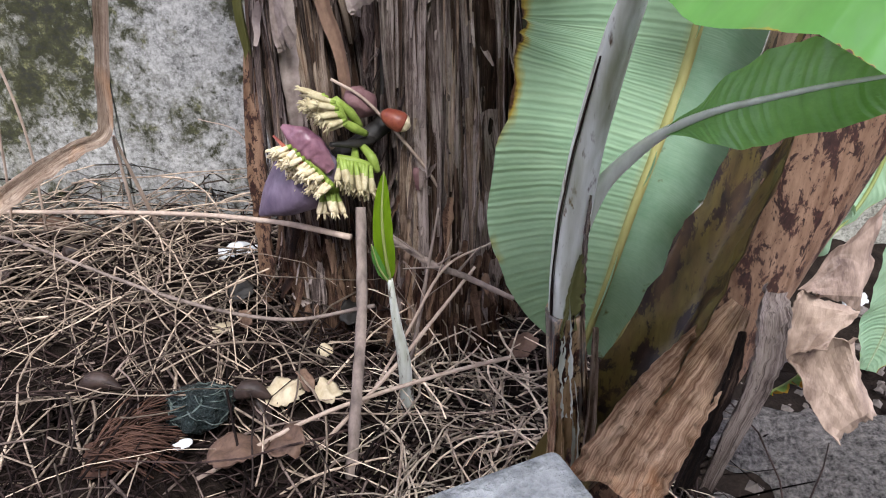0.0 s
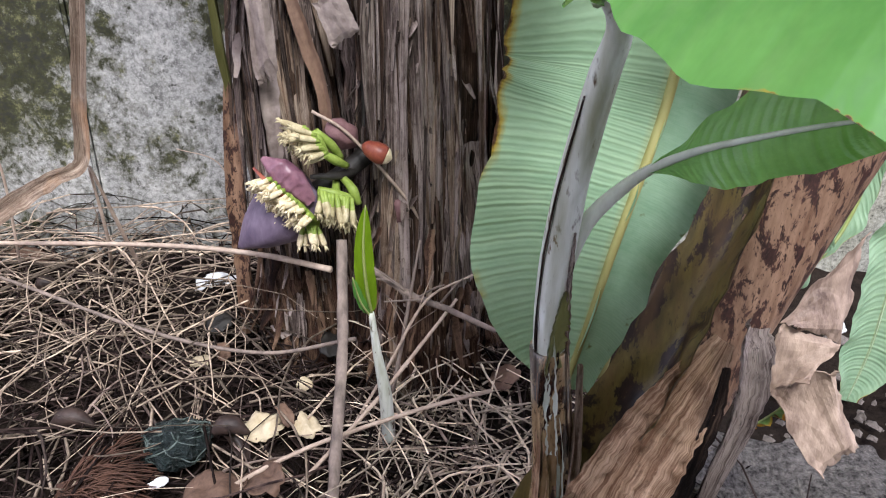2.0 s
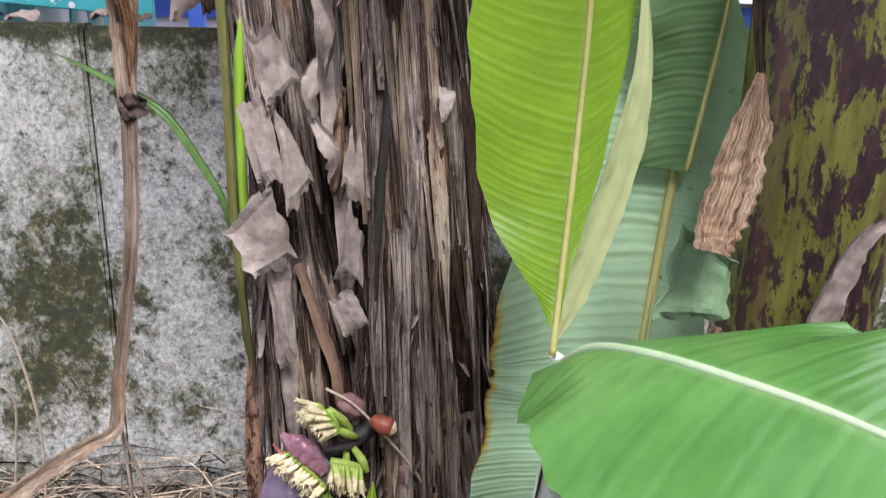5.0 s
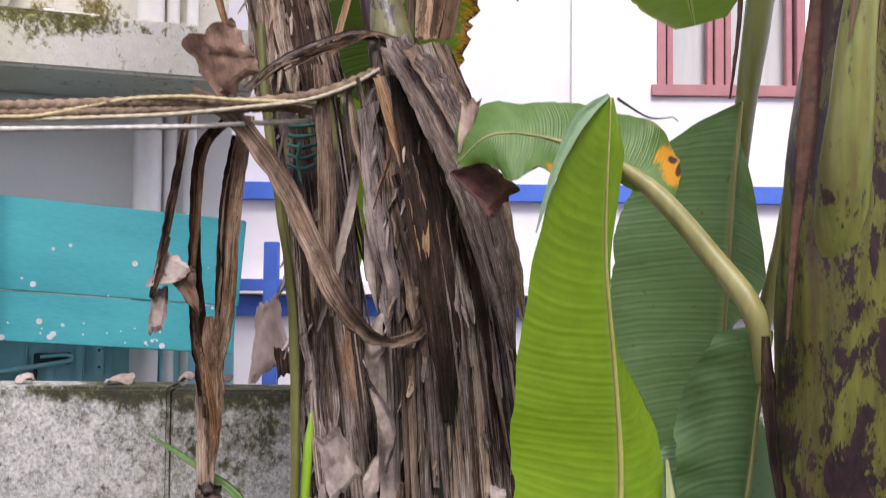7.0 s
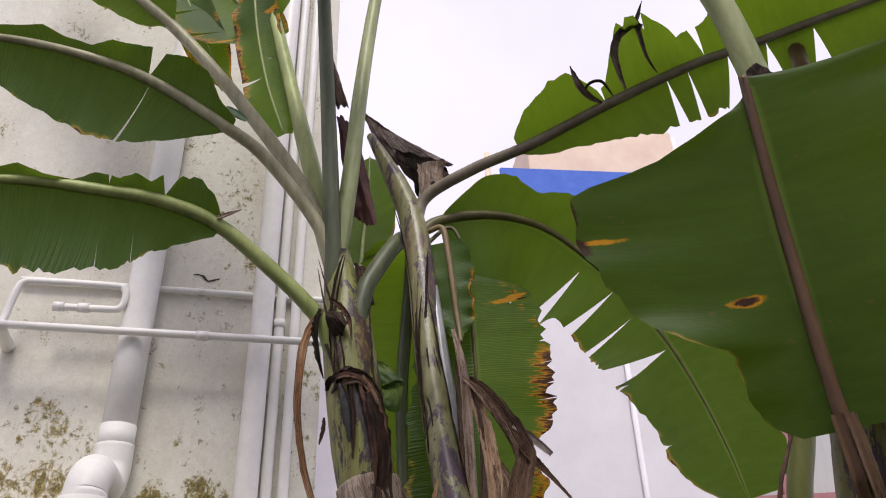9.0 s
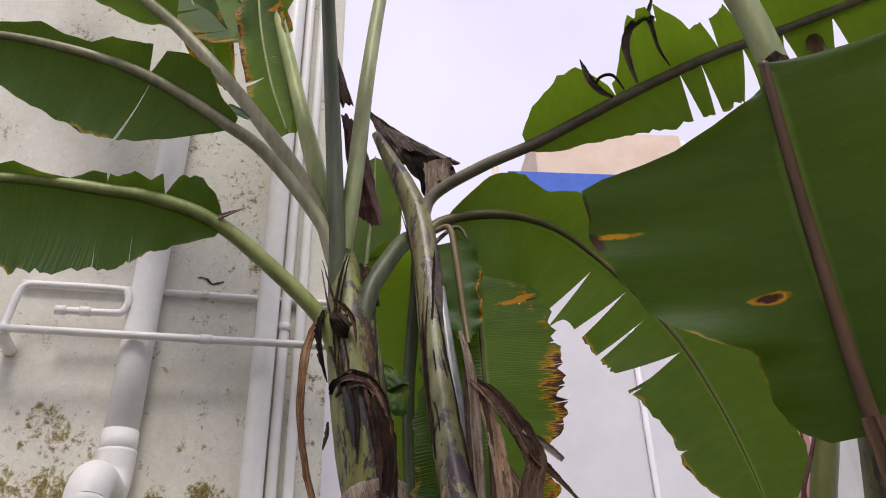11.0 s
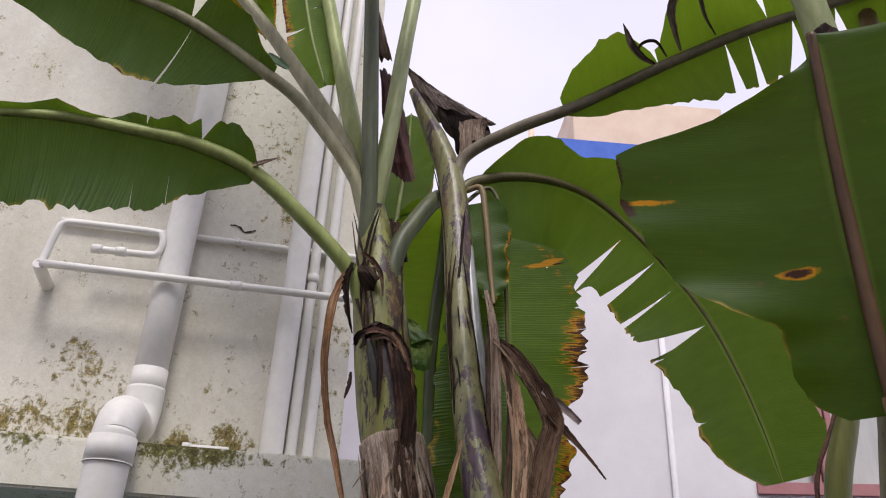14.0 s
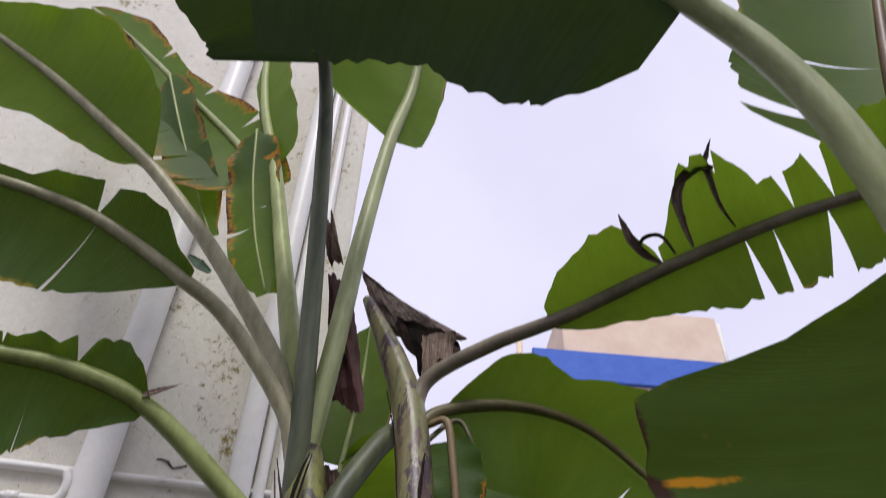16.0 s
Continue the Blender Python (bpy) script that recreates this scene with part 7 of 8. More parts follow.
blade("leaf", plant3, [(0.82, 1.22, 0.701), (0.821, 1.2, 0.586), (0.787, 1.17, 0.511), (0.724, 1.13, 0.466), (0.68, 1.1, 0.438)], 0.026, (0.1, 0.9, 0.3), M["leaf_pale"], seed=75, fold=0.35, base=0.1, tail=0.25, blunt=0.3, ribs=(0.004, 0.002), n=40, label="pale ribbed rolled leaf behind the stem")
blade("leaf", plant3, [(0.961, 1.24, 0.536), (0.952, 1.22, 0.391), (0.946, 1.2, 0.256), (0.923, 1.18, 0.145)], 0.062, (0.1, 0.95, 0.2), M["leaf_pale"], seed=20, fold=0.08, base=0.1, tail=0.3, blunt=0.25, ribs=(0.002, 0.001), rib_mat=M["midrib_pale"], n=40, label="pale green leaf behind dead leaves")
blade("leaf", plant3, [(0.716, 1.04, 0.309), (0.685, 1.03, 0.271), (0.623, 1.0, 0.261)], 0.028, (0.1, 0.75, 0.6), M["leaf_rimmed"], seed=21, fold=0.05, base=0.1, tail=0.35, blunt=0.3, ribs=(0.003, 0.002), n=30, label="small green leaf with yellow rim")
blade("leaf", plant3, [(0.481, 1.0, 1.45), (0.468, 1.0, 1.548), (0.425, 1.05, 1.631), (0.373, 1.08, 1.704), (0.333, 1.1, 1.745), (0.268, 1.1, 1.781), (0.182, 1.1, 1.806), (0.113, 1.1, 1.805), (0.066, 1.12, 1.766)],
      0.1, (-0.12, -0.88, 0.45), M["leaf_droop"], wl=(0.0, 0.02, 0.08, 0.14, 0.2, 0.36, 0.5, 0.58, 0.62, 0.72, 0.84, 0.7, 0.5, 0.2, 0.08), wr=(0.1, 0.5, 0.78, 0.95, 1.02, 0.98, 0.96, 0.85, 0.72, 0.66, 0.64, 0.70, 0.6, 0.36, 0.2), start=0.375, fold=0.0, sag=0.1, seed=16, n=90, m=12, base=0, tail=0, nib=0.06, ribs=(0.010, 0.0175, 0.0165, 0.0155, 0.0125, 0.006, 0.0022, 0.0018, 0.001), rib_mat=M["petiole_olive"], label="drooping leaf with yellow and brown spots")
rod("thread", [(0.281, 1.0, 1.841), (0.296, 1.0, 1.831), (0.322, 1.0, 1.816), (0.341, 1.0, 1.814), (0.357, 1.0, 1.816), (0.365, 1.0, 1.81)], [0.0022, 0.0015, 0.001, 0.0006], M["black"], plant3, n=20, seg=6, label="thin blackened leaf thread")
scrap("leaf_fold", [(0.071, 1.115, 1.857), (0.101, 1.115, 1.864), (0.087, 1.115, 1.816), (0.067, 1.115, 1.781)], M["dry_leaf"], plant3, 115, fold=0.06, n=10, label="dried tip of the drooping leaf")
scrap("leaf_fold", [(0.05, 1.13, 1.754), (0.104, 1.13, 1.772), (0.161, 1.13, 1.732), (0.119, 1.13, 1.686)], M["maroon_dry"], plant3, 114, fold=0.10, holes=0, label="brown withered underside of the drooping leaf")
plant4 = thing("banana_plant", (0.6, 1.4, 0), "slender green banana stem behind the thick one", "banana plant", "banana clump")
stem("pseudostem", plant4, [(0.5, 1.42, -0.05), (0.54, 1.41, 0.6), (0.62, 1.4, 1.184), (0.625, 1.4, 1.312), (0.638, 1.4, 1.439), (0.66, 1.4, 1.545), (0.686, 1.4, 1.651), (0.708, 1.4, 1.769), (0.714, 1.36, 1.88)], [0.034, 0.026, 0.016, 0.014, 0.014, 0.0145, 0.0145, 0.0145, 0.012], M["petiole_olive"], seed=0.4)
rod("stalk", [(0.574, 1.4, 1.428), (0.579, 1.4, 1.523), (0.593, 1.4, 1.64), (0.604, 1.4, 1.779), (0.618, 1.4, 1.908), (0.64, 1.4, 2.059), (0.656, 1.4, 2.157), (0.7, 1.4, 2.3), (0.76, 1.4, 2.56)], [0.004, 0.011, 0.016, 0.018, 0.021, 0.027, 0.029, 0.028, 0.024], M["petiole_green"], plant4, n=50, seg=14, shape=lambda a, f: 1 + 0.10 * math.sin(a * 2 + 1), label="tall olive green leaf stalk")
strip("dead_sheath", [(0.582, 1.378, 1.929), (0.59, 1.372, 1.997), (0.598, 1.37, 2.071), (0.609, 1.37, 2.156), (0.672, 1.375, 2.3), (0.73, 1.375, 2.5)], [0.002, 0.005, 0.006, 0.007, 0.007, 0.004], (-1, -0.7, 0), M["husk"], plant4, 111, curl=0.8, label="dry brown edge of the stalk")
blade("leaf", plant4, [(0.6, 1.37, 1.922), (0.589, 1.37, 1.796), (0.579, 1.37, 1.67), (0.571, 1.37, 1.545), (0.564, 1.37, 1.442), (0.56, 1.37, 1.318), (0.556, 1.37, 1.193)],
      0.17, (0.12, 0.97, 0.1), M["leaf_blue"], wl=(0.0, 0.47, 0.78, 1.01, 1.15, 1.22, 1.25, 1.25, 1.25, 1.25, 1.25, 1.2, 1.18, 1.08, 0.89, 0.61, 0.16), wr=(0.0, 0.0, 0.07, 0.14, 0.24, 0.31, 0.38, 0.42, 0.26, 0.07, 0.09, 0.12, 0.12, 0.09, 0.07, 0.02, 0.0), start=0.0, fold=0.0, sag=0.1, seed=22, n=70, m=12, base=0, tail=0, nib=0.02, ribs=(0.004, 0.003), rib_mat=M["petiole_olive"], label="hanging glaucous green leaf")

# ---------------------------------------------------------------- young plant in front
sapling = thing("young_banana_plant", (0.29, 0.9, 0), "young banana plant with silvery stem and broad pale leaves", "banana plant")
stem("stem_foot", sapling, [(0.28, 0.9, -0.03), (0.277, 0.89, 0.283), (0.263, 0.885, 0.403), (0.246, 0.88, 0.527)], [0.029, 0.027, 0.026, 0.0235], M["sapling_foot"], seed=0.6, n=24, label="brown wet sheath round the foot of the stem")
stem("pseudostem", sapling, [(0.28, 0.9, -0.03), (0.277, 0.89, 0.283), (0.263, 0.885, 0.403), (0.246, 0.88, 0.527), (0.239, 0.875, 0.627), (0.24, 0.865, 0.732), (0.246, 0.85, 0.825), (0.25, 0.835, 0.885), (0.252, 0.82, 0.933), (0.222, 0.805, 0.97)], [0.024, 0.023, 0.022, 0.021, 0.0195, 0.0175, 0.016, 0.0145, 0.012, 0.005], M["sapling"], seed=0.3)
strip("old_sheath", [(0.30, 0.865, 0.05), (0.298, 0.865, 0.2), (0.295, 0.87, 0.36), (0.285, 0.875, 0.5)], [0.014, 0.013, 0.012, 0.006], (0.3, -1, 0), M["dry_pale"], sapling, 120, curl=1.2)
SA = spline([(0.28, 0.9, -0.03), (0.277, 0.89, 0.283), (0.263, 0.885, 0.403), (0.246, 0.88, 0.527), (0.239, 0.875, 0.627), (0.24, 0.865, 0.732), (0.246, 0.85, 0.825), (0.25, 0.835, 0.885), (0.252, 0.82, 0.933), (0.222, 0.805, 0.97)], 80)
for i, (a0, a1, z0, z1, w, key) in enumerate(((-150, -135, 0.0, 0.52, 0.006, "dry_split"), (-115, -120, 0.0, 0.36, 0.009, "sapling_foot"), (-88, -95, 0.0, 0.30, 0.009, "fat_low"), (-62, -72, 0.0, 0.44, 0.008, "sapling_foot"), (-150, -155, 0.44, 0.86, 0.002, "dry_dark"), (-35, -50, 0.02, 0.56, 0.007, "dry_mottled"), (-100, -60, 0.50, 0.62, 0.010, "olive"), (-130, -75, 0.44, 0.54, 0.006, "dry_black"), (-40, -60, 0.52, 0.70, 0.004, "dry"), (-105, -98, 0.36, 0.56, 0.008, "petiole_silver"), (-72, -84, 0.06, 0.46, 0.005, "petiole_silver"), (-128, -122, 0.02, 0.40, 0.005, "dry_orange"))):
    ctrl = []
    for q in range(5):
        f = q / 4
        c = min(SA, key=lambda p: abs(p.z - z0 - (z1 - z0) * f))
        g, r = radians(a0 + (a1 - a0) * f), (0.029 if c.z < 0.3 else 0.0265 - 0.018 * (c.z - 0.3))
        ctrl.append((c.x + r * math.cos(g), c.y + r * math.sin(g), z0 + (z1 - z0) * f))
    g = radians((a0 + a1) / 2)
    strip("old_sheath", ctrl, [w * 1.1, w, w * 1.2, w, w * 0.3], (math.cos(g), math.sin(g), 0.01), M[key], sapling, 121 + 7 * i, curl=0.6, ragged=0.35, n=26)
blade("leaf", sapling, [(0.22, 0.80, 0.97), (0.235, 0.84, 1.055), (0.252, 0.88, 1.178), (0.264, 0.905, 1.344), (0.256, 0.90, 1.47), (0.24, 0.885, 1.63), (0.24, 0.86, 1.81)],
      0.135, (0.05, 0.98, 0.0), M["leaf_young"], wl=(0.02, 0.03, 0.06, 0.13, 0.19, 0.25, 0.30, 0.36, 0.38, 0.34, 0.22, 0.04, 0.02, 0.04, 0.10, 0.15, 0.03), wr=(0.02, 0.15, 0.39, 0.62, 0.77, 0.86, 0.95, 0.98, 1.0, 1.0, 0.94, 0.88, 0.77, 0.65, 0.52, 0.38, 0.05), start=0.05, fold=0.06, sag=0.12, seed=12, n=90, m=12, base=0, tail=0, wavy=0.004, nib=0.0, ribs=(0.0042, 0.0012), rib_mat=M["midrib_young"], label="erect yellow-green young leaf")
strip("rolled_tip", [(0.152, 0.862, 1.648), (0.168, 0.862, 1.703), (0.187, 0.862, 1.751), (0.21, 0.862, 1.789), (0.238, 0.862, 1.813)], [0.001, 0.004, 0.008, 0.010, 0.003], (-0.3, -1, 0.1), M["leaf_pale_plain"], sapling, 124, curl=0.6, ragged=0.02, label="silvery rolled tip of the young leaf")
strip("rolled_margin", [(0.314, 0.885, 1.377), (0.321, 0.885, 1.281), (0.312, 0.885, 1.195), (0.29, 0.885, 1.105), (0.261, 0.885, 1.011), (0.241, 0.885, 0.95)], [0.002, 0.011, 0.020, 0.021, 0.018, 0.004], (0.1, -1, 0.05), M["leaf_back"], sapling, 122, curl=0.35, ragged=0.0, n=40, label="pale cream-green rolled leaf margin")
blade("leaf", sapling, [(0.222, 0.80, 0.955), (0.235, 0.71, 1.018), (0.26, 0.63, 1.048), (0.30, 0.55, 1.062), (0.35, 0.47, 1.066), (0.42, 0.38, 1.05), (0.5, 0.29, 1.01)],
      0.19, (-0.12, -0.10, 0.98), M["leaf_bright"], wl=(0.8, 1.28, 1.34, 1.3, 1.2), wr=(0.22, 0.62, 0.95, 1.02, 1.0), start=0.02, fold=-0.10, sag=0.1, seed=13, base=0.25, tail=0.4, wavy=0.010, ribs=(0.005, 0.002), rib_mat=M["midrib_pale"], label="broad glossy bright green leaf")
blade("leaf", sapling, [(0.249, 0.875, 0.638), (0.259, 0.872, 0.683), (0.271, 0.87, 0.712), (0.296, 0.868, 0.743), (0.322, 0.86, 0.771), (0.349, 0.82, 0.809), (0.378, 0.775, 0.841), (0.404, 0.73, 0.87), (0.431, 0.69, 0.894), (0.451, 0.65, 0.915)],
      0.055, (0.1, 0.75, -0.6), M["leaf_mid"], wl=(0.0, 0.15, 0.36, 0.58, 0.73, 0.8, 0.8, 0.8, 0.8, 0.8, 0.73, 0.58, 0.51, 0.51, 0.0), wr=(0.0, 0.07, 0.22, 0.36, 0.58, 0.65, 0.8, 0.8, 0.8, 0.65, 0.51, 0.44, 0.36, 0.22, 0.0), start=0.44, fold=0.0, sag=0.1, seed=14, n=70, m=10, base=0, tail=0, wavy=0.006, nib=0.02, ribs=(0.0105, 0.010, 0.0085, 0.006, 0.004, 0.003, 0.002, 0.001), rib_mat=M["petiole_silver"], label="small glossy green leaf on a silver stalk")
PALE = [(0.538, 1.2, 1.372), (0.514, 1.2, 1.247), (0.484, 1.18, 1.052), (0.453, 1.15, 0.815), (0.436, 1.13, 0.728), (0.409, 1.1, 0.649), (0.377, 1.07, 0.55), (0.349, 1.045, 0.441), (0.322, 1.03, 0.326)]
blade("leaf", sapling, PALE,
      0.235, (0.0, 1, 0.15), M["leaf_pale"], wl=(0.15, 0.43, 0.72, 1.0, 1.0, 1.01, 1.13, 1.12, 1.12, 1.13, 1.13, 1.12, 1.09, 1.03, 0.94, 0.84, 0.69, 0.45, 0.12), wr=(0.01, 0.01), start=0.0, fold=0.08, seed=15, n=80, base=0, tail=0, wavy=0.006, nib=0.01, ribs=(0.003, 0.008, 0.008, 0.007, 0.005), rib_mat=M["petiole_yellow"], label="broad pale ribbed leaf hanging tip down")
blade("leaf_half", sapling, PALE,
      0.235, (0.0, 1, 0.15), M["leaf_pale_smooth"], wl=(0.01, 0.01), wr=(0.09, 0.27, 0.44, 0.62, 0.62, 0.61, 0.43, 0.43, 0.45, 0.47, 0.48, 0.47, 0.43, 0.38, 0.36, 0.34, 0.29, 0.23, 0.17), start=0.0, fold=0.08, seed=15, n=80, base=0, tail=0, nib=0.02, ribs=(0.002, 0.004, 0.003), rib_mat=M["petiole_yellow"], label="smooth glaucous half of the pale leaf")

blade("leaf", sapling, [(0.560, 1.17, 1.52), (0.555, 1.16, 1.489), (0.542, 1.16, 1.401), (0.529, 1.16, 1.294), (0.514, 1.16, 1.195), (0.5, 1.16, 1.105)],
      0.1, (0.0, 1, 0.15), M["leaf_blue"], wl=(0.1, 0.45, 0.8, 1.0, 1.16, 1.26, 1.30, 1.28, 1.2, 1.1, 1.0, 0.94, 0.90), wr=(0.02, 0.05), start=0.0, fold=0.0, sag=0.1, seed=26, n=50, m=10, base=0, tail=0, ribs=(0.0012, 0.003, 0.004, 0.004), rib_mat=M["petiole_yellow"], label="torn upper half of the hanging pale leaf")
scrap("leaf_flap", [(0.419, 0.98, 1.077), (0.506, 0.98, 1.02), (0.501, 0.98, 0.937), (0.397, 0.98, 0.935)], M["leaf_pale_plain"], sapling, 123, fold=0.05, n=16, label="torn fold of pale leaf")

# ---------------------------------------------------------------- blossom
bud = thing("banana_blossom", (-0.06, 1.42, 0.5), "purple banana blossom with rows of cream flowers", "banana flower")
rod("bract", [(-0.07, 1.41, 0.485), (-0.10, 1.40, 0.465), (-0.135, 1.39, 0.438), (-0.172, 1.383, 0.408), (-0.207, 1.378, 0.378)], [0.040, 0.055, 0.056, 0.036, 0.004], M["purple"], bud, n=22, seg=28, shape=lambda a, f: 1 + 0.05 * math.sin(a * 2 + 1) + 0.03 * math.sin(a * 7 + f * 4), label="closed purple bract cone")
strip("bract", [(-0.152, 1.365, 0.560), (-0.128, 1.345, 0.548), (-0.10, 1.338, 0.522), (-0.072, 1.342, 0.485)], [0.006, 0.028, 0.031, 0.014], (-0.3, -0.8, 0.5), M["mauve"], bud, 130, curl=-0.7, ragged=0.02, label="lifted pink-mauve bract with maroon rim")
strip("bract_rim", [(-0.165, 1.352, 0.548), (-0.14, 1.332, 0.530), (-0.112, 1.325, 0.502), (-0.082, 1.332, 0.470)], [0.002, 0.004, 0.004, 0.003], (-0.3, -0.8, 0.5), M["maroon"], bud, 135, curl=0.3, ragged=0.02)
rod("bract", [(0.018, 1.405, 0.566), (0.026, 1.398, 0.566), (0.038, 1.392, 0.562), (0.050, 1.389, 0.557), (0.057, 1.388, 0.554)], [0.003, 0.013, 0.018, 0.019, 0.0165], M["maroon"], bud, n=12, seg=16, label="dark red bract")
rod("bract_base", [(0.0570, 1.388, 0.554), (0.063, 1.387, 0.551), (0.068, 1.387, 0.549)], [0.0165, 0.012, 0.003], M["cream"], bud, n=6, seg=16)
rod("bract", [(-0.045, 1.45, 0.585), (-0.03, 1.445, 0.580), (-0.01, 1.445, 0.565), (0.005, 1.45, 0.55)], [0.010, 0.024, 0.024, 0.008], M["pinkish"], bud, n=14, seg=18, shape=lambda a, f: 1 + 0.12 * math.sin(a * 5 + f * 6), label="withered pink bract")
rod("bract", [(0.085, 1.42, 0.47), (0.088, 1.415, 0.45), (0.085, 1.415, 0.42), (0.09, 1.42, 0.39)], [0.008, 0.018, 0.014, 0.002], M["pinkish"], bud, n=12, seg=14, shape=lambda a, f: 1 + 0.15 * math.sin(a * 4 + f * 7))
rod("stalk", [(0.0, 1.43, 0.505), (-0.03, 1.385, 0.518), (-0.07, 1.355, 0.53)], [0.010, 0.008, 0.004], M["black"], bud, n=10, label="blackened flower stalk")
rod("stalk", [(0.08, 1.50, 0.55), (0.03, 1.46, 0.53), (-0.02, 1.43, 0.50), (-0.08, 1.40, 0.47)], [0.018, 0.018, 0.018, 0.018], M["black"], bud, n=12, seg=12)
fl = random.Random(8)


def flower_hand(name, a, b, rows, count, direction, length, tone, split=0.25):
    """A hand of tube flowers set in rows between two points."""
    hand = rod(name, [a, Vector(a).lerp(Vector(b), 0.5) + Vector((0, -0.006, 0.004)), b], [0.007, 0.008, 0.006], M["lime"], bud, n=8, seg=8)
    d0 = Vector(direction).normalized()
    acr = (Vector(b) - Vector(a)).cross(d0).normalized()
    for j in range(rows):
        for i in range(count):
            p = Vector(a).lerp(Vector(b), (i + 0.5 * (j % 2)) / count) + acr * 0.0115 * (j - (rows - 1) / 2) + d0 * 0.003
            d = (d0 + Vector((fl.uniform(-0.32, 0.32), fl.uniform(-0.32, 0.32), fl.uniform(-0.32, 0.32)))).normalized()
            ln = length * fl.uniform(0.62, 0.95)
            bm = bmesh.new()
            tube(bm, [p, p + d * ln * 0.45, p + d * ln * 0.8, p + d * ln], [0.0036, 0.0046, 0.0056, 0.0058, 0.0042], n=6, seg=8)
            for f in bm.faces:
                f.material_index = 0 if (f.calc_center_median() - p).dot(d) > ln * split else 1
            tip = p + d * ln * 0.96
            for q in range(3):
                spread = (d + Vector((fl.uniform(-0.9, 0.9), fl.uniform(-0.9, 0.9), fl.uniform(-0.9, 0.9)))).normalized()
                tube(bm, [tip, tip + spread * 0.007, tip + spread * 0.012 + Vector((0, 0, -0.002))], [0.0024, 0.0020, 0.0006], n=3, seg=5)
            part("flower", bm, [M[tone], M["lime"]], hand)


flower_hand("flower_hand", (-0.140, 1.350, 0.530), (-0.068, 1.345, 0.452), 5, 11, (-0.75, -0.5, -0.2), 0.036, "cream")
flower_hand("flower_hand", (-0.065, 1.375, 0.605), (-0.045, 1.375, 0.565), 7, 8, (-0.95, -0.3, 0.1), 0.052, "flower_old")
flower_hand("flower_hand", (-0.060, 1.365, 0.500), (-0.002, 1.370, 0.482), 6, 9, (0.1, -0.45, -0.85), 0.056, "flower_old", 0.45)
flower_hand("flower_hand", (-0.088, 1.365, 0.437), (-0.062, 1.365, 0.435), 3, 4, (0.1, -0.3, -0.9), 0.045, "cream", 0.4)
for ctrl in ([(-0.02, 1.40, 0.545), (-0.035, 1.385, 0.575), (-0.06, 1.375, 0.605)], [(-0.01, 1.40, 0.53), (-0.03, 1.38, 0.55), (-0.05, 1.372, 0.565)], [(-0.02, 1.40, 0.51), (0.0, 1.375, 0.495), (0.01, 1.37, 0.47)], [(-0.03, 1.40, 0.50), (-0.03, 1.37, 0.49), (-0.03, 1.362, 0.47)]):
    rod("ovary", ctrl, [0.006, 0.009, 0.006], M["lime"], bud, n=8)

shoot = thing("banana_sucker", (0.055, 1.2, 0.05), "small banana shoot with one narrow green leaf", "banana plant")
rod("stem", [(0.062, 1.20, 0.05), (0.054, 1.20, 0.173), (0.04, 1.21, 0.26), (0.03, 1.22, 0.34)], [0.013, 0.012, 0.008, 0.005], M["sapling"], shoot)
blade("leaf", shoot, [(0.03, 1.22, 0.34), (0.022, 1.215, 0.40), (0.018, 1.215, 0.47), (0.022, 1.22, 0.545)], 0.018, (0.2, 1, 0), M["leaf_young"], seed=23, fold=0.3, base=0.4, tail=0.6, ribs=(0.003, 0.001), wavy=0.002, n=24)
blade("leaf", shoot, [(0.03, 1.22, 0.33), (0.012, 1.21, 0.37), (0.0, 1.205, 0.42)], 0.009, (0.2, 1, 0), M["leaf_bright"], seed=24, fold=0.5, base=0.4, tail=0.6, ribs=(0.002, 0.001), wavy=0.002, n=16)

# ---------------------------------------------------------------- hollow block pillar
pillar = thing("concrete_block_pillar", (0.1, 0.45, 0), "stacked grey hollow concrete blocks", "concrete block")


def hollow_block(z):
    """One hollow block, turned on the pillar, with a round-cornered core."""
    bm = bmesh.new()
    c, s = math.cos(radians(22)), math.sin(radians(22))
    def at(x, y, zz):
        return bm.verts.new((0.172 + x * c - y * s, 0.588 + x * s + y * c, zz))
    def ring(x0, y0, x1, y1, zz, r, k=5):
        out = []
        for cx, cy, a0 in ((x1 - r, y1 - r, 0), (x0 + r, y1 - r, 90), (x0 + r, y0 + r, 180), (x1 - r, y0 + r, 270)):
            for i in range(k):
                a = radians(a0 + 90 * i / (k - 1))
                out.append(at(cx + r * math.cos(a), cy + r * math.sin(a), zz))
        return out
    o0, o1 = ring(-0.19, -0.19, 0, 0, z, 0.008), ring(-0.19, -0.19, 0, 0, z + 0.192, 0.008)
    o2 = ring(-0.186, -0.186, -0.004, -0.004, z + 0.197, 0.008)
    i1, i0 = ring(-0.155, -0.155, -0.035, -0.035, z + 0.197, 0.03), ring(-0.152, -0.152, -0.038, -0.038, z, 0.03)
    for a, b in ((o0, o1), (o1, o2), (o2, i1), (i1, i0), (i0, o0)):
        for q in range(len(a)):
            bm.faces.new((a[q], a[(q + 1) % len(a)], b[(q + 1) % len(b)], b[q]))
    return part("block", bm, M["block"], pillar)


for z in (-0.01, 0.195, 0.40):
    hollow_block(z)

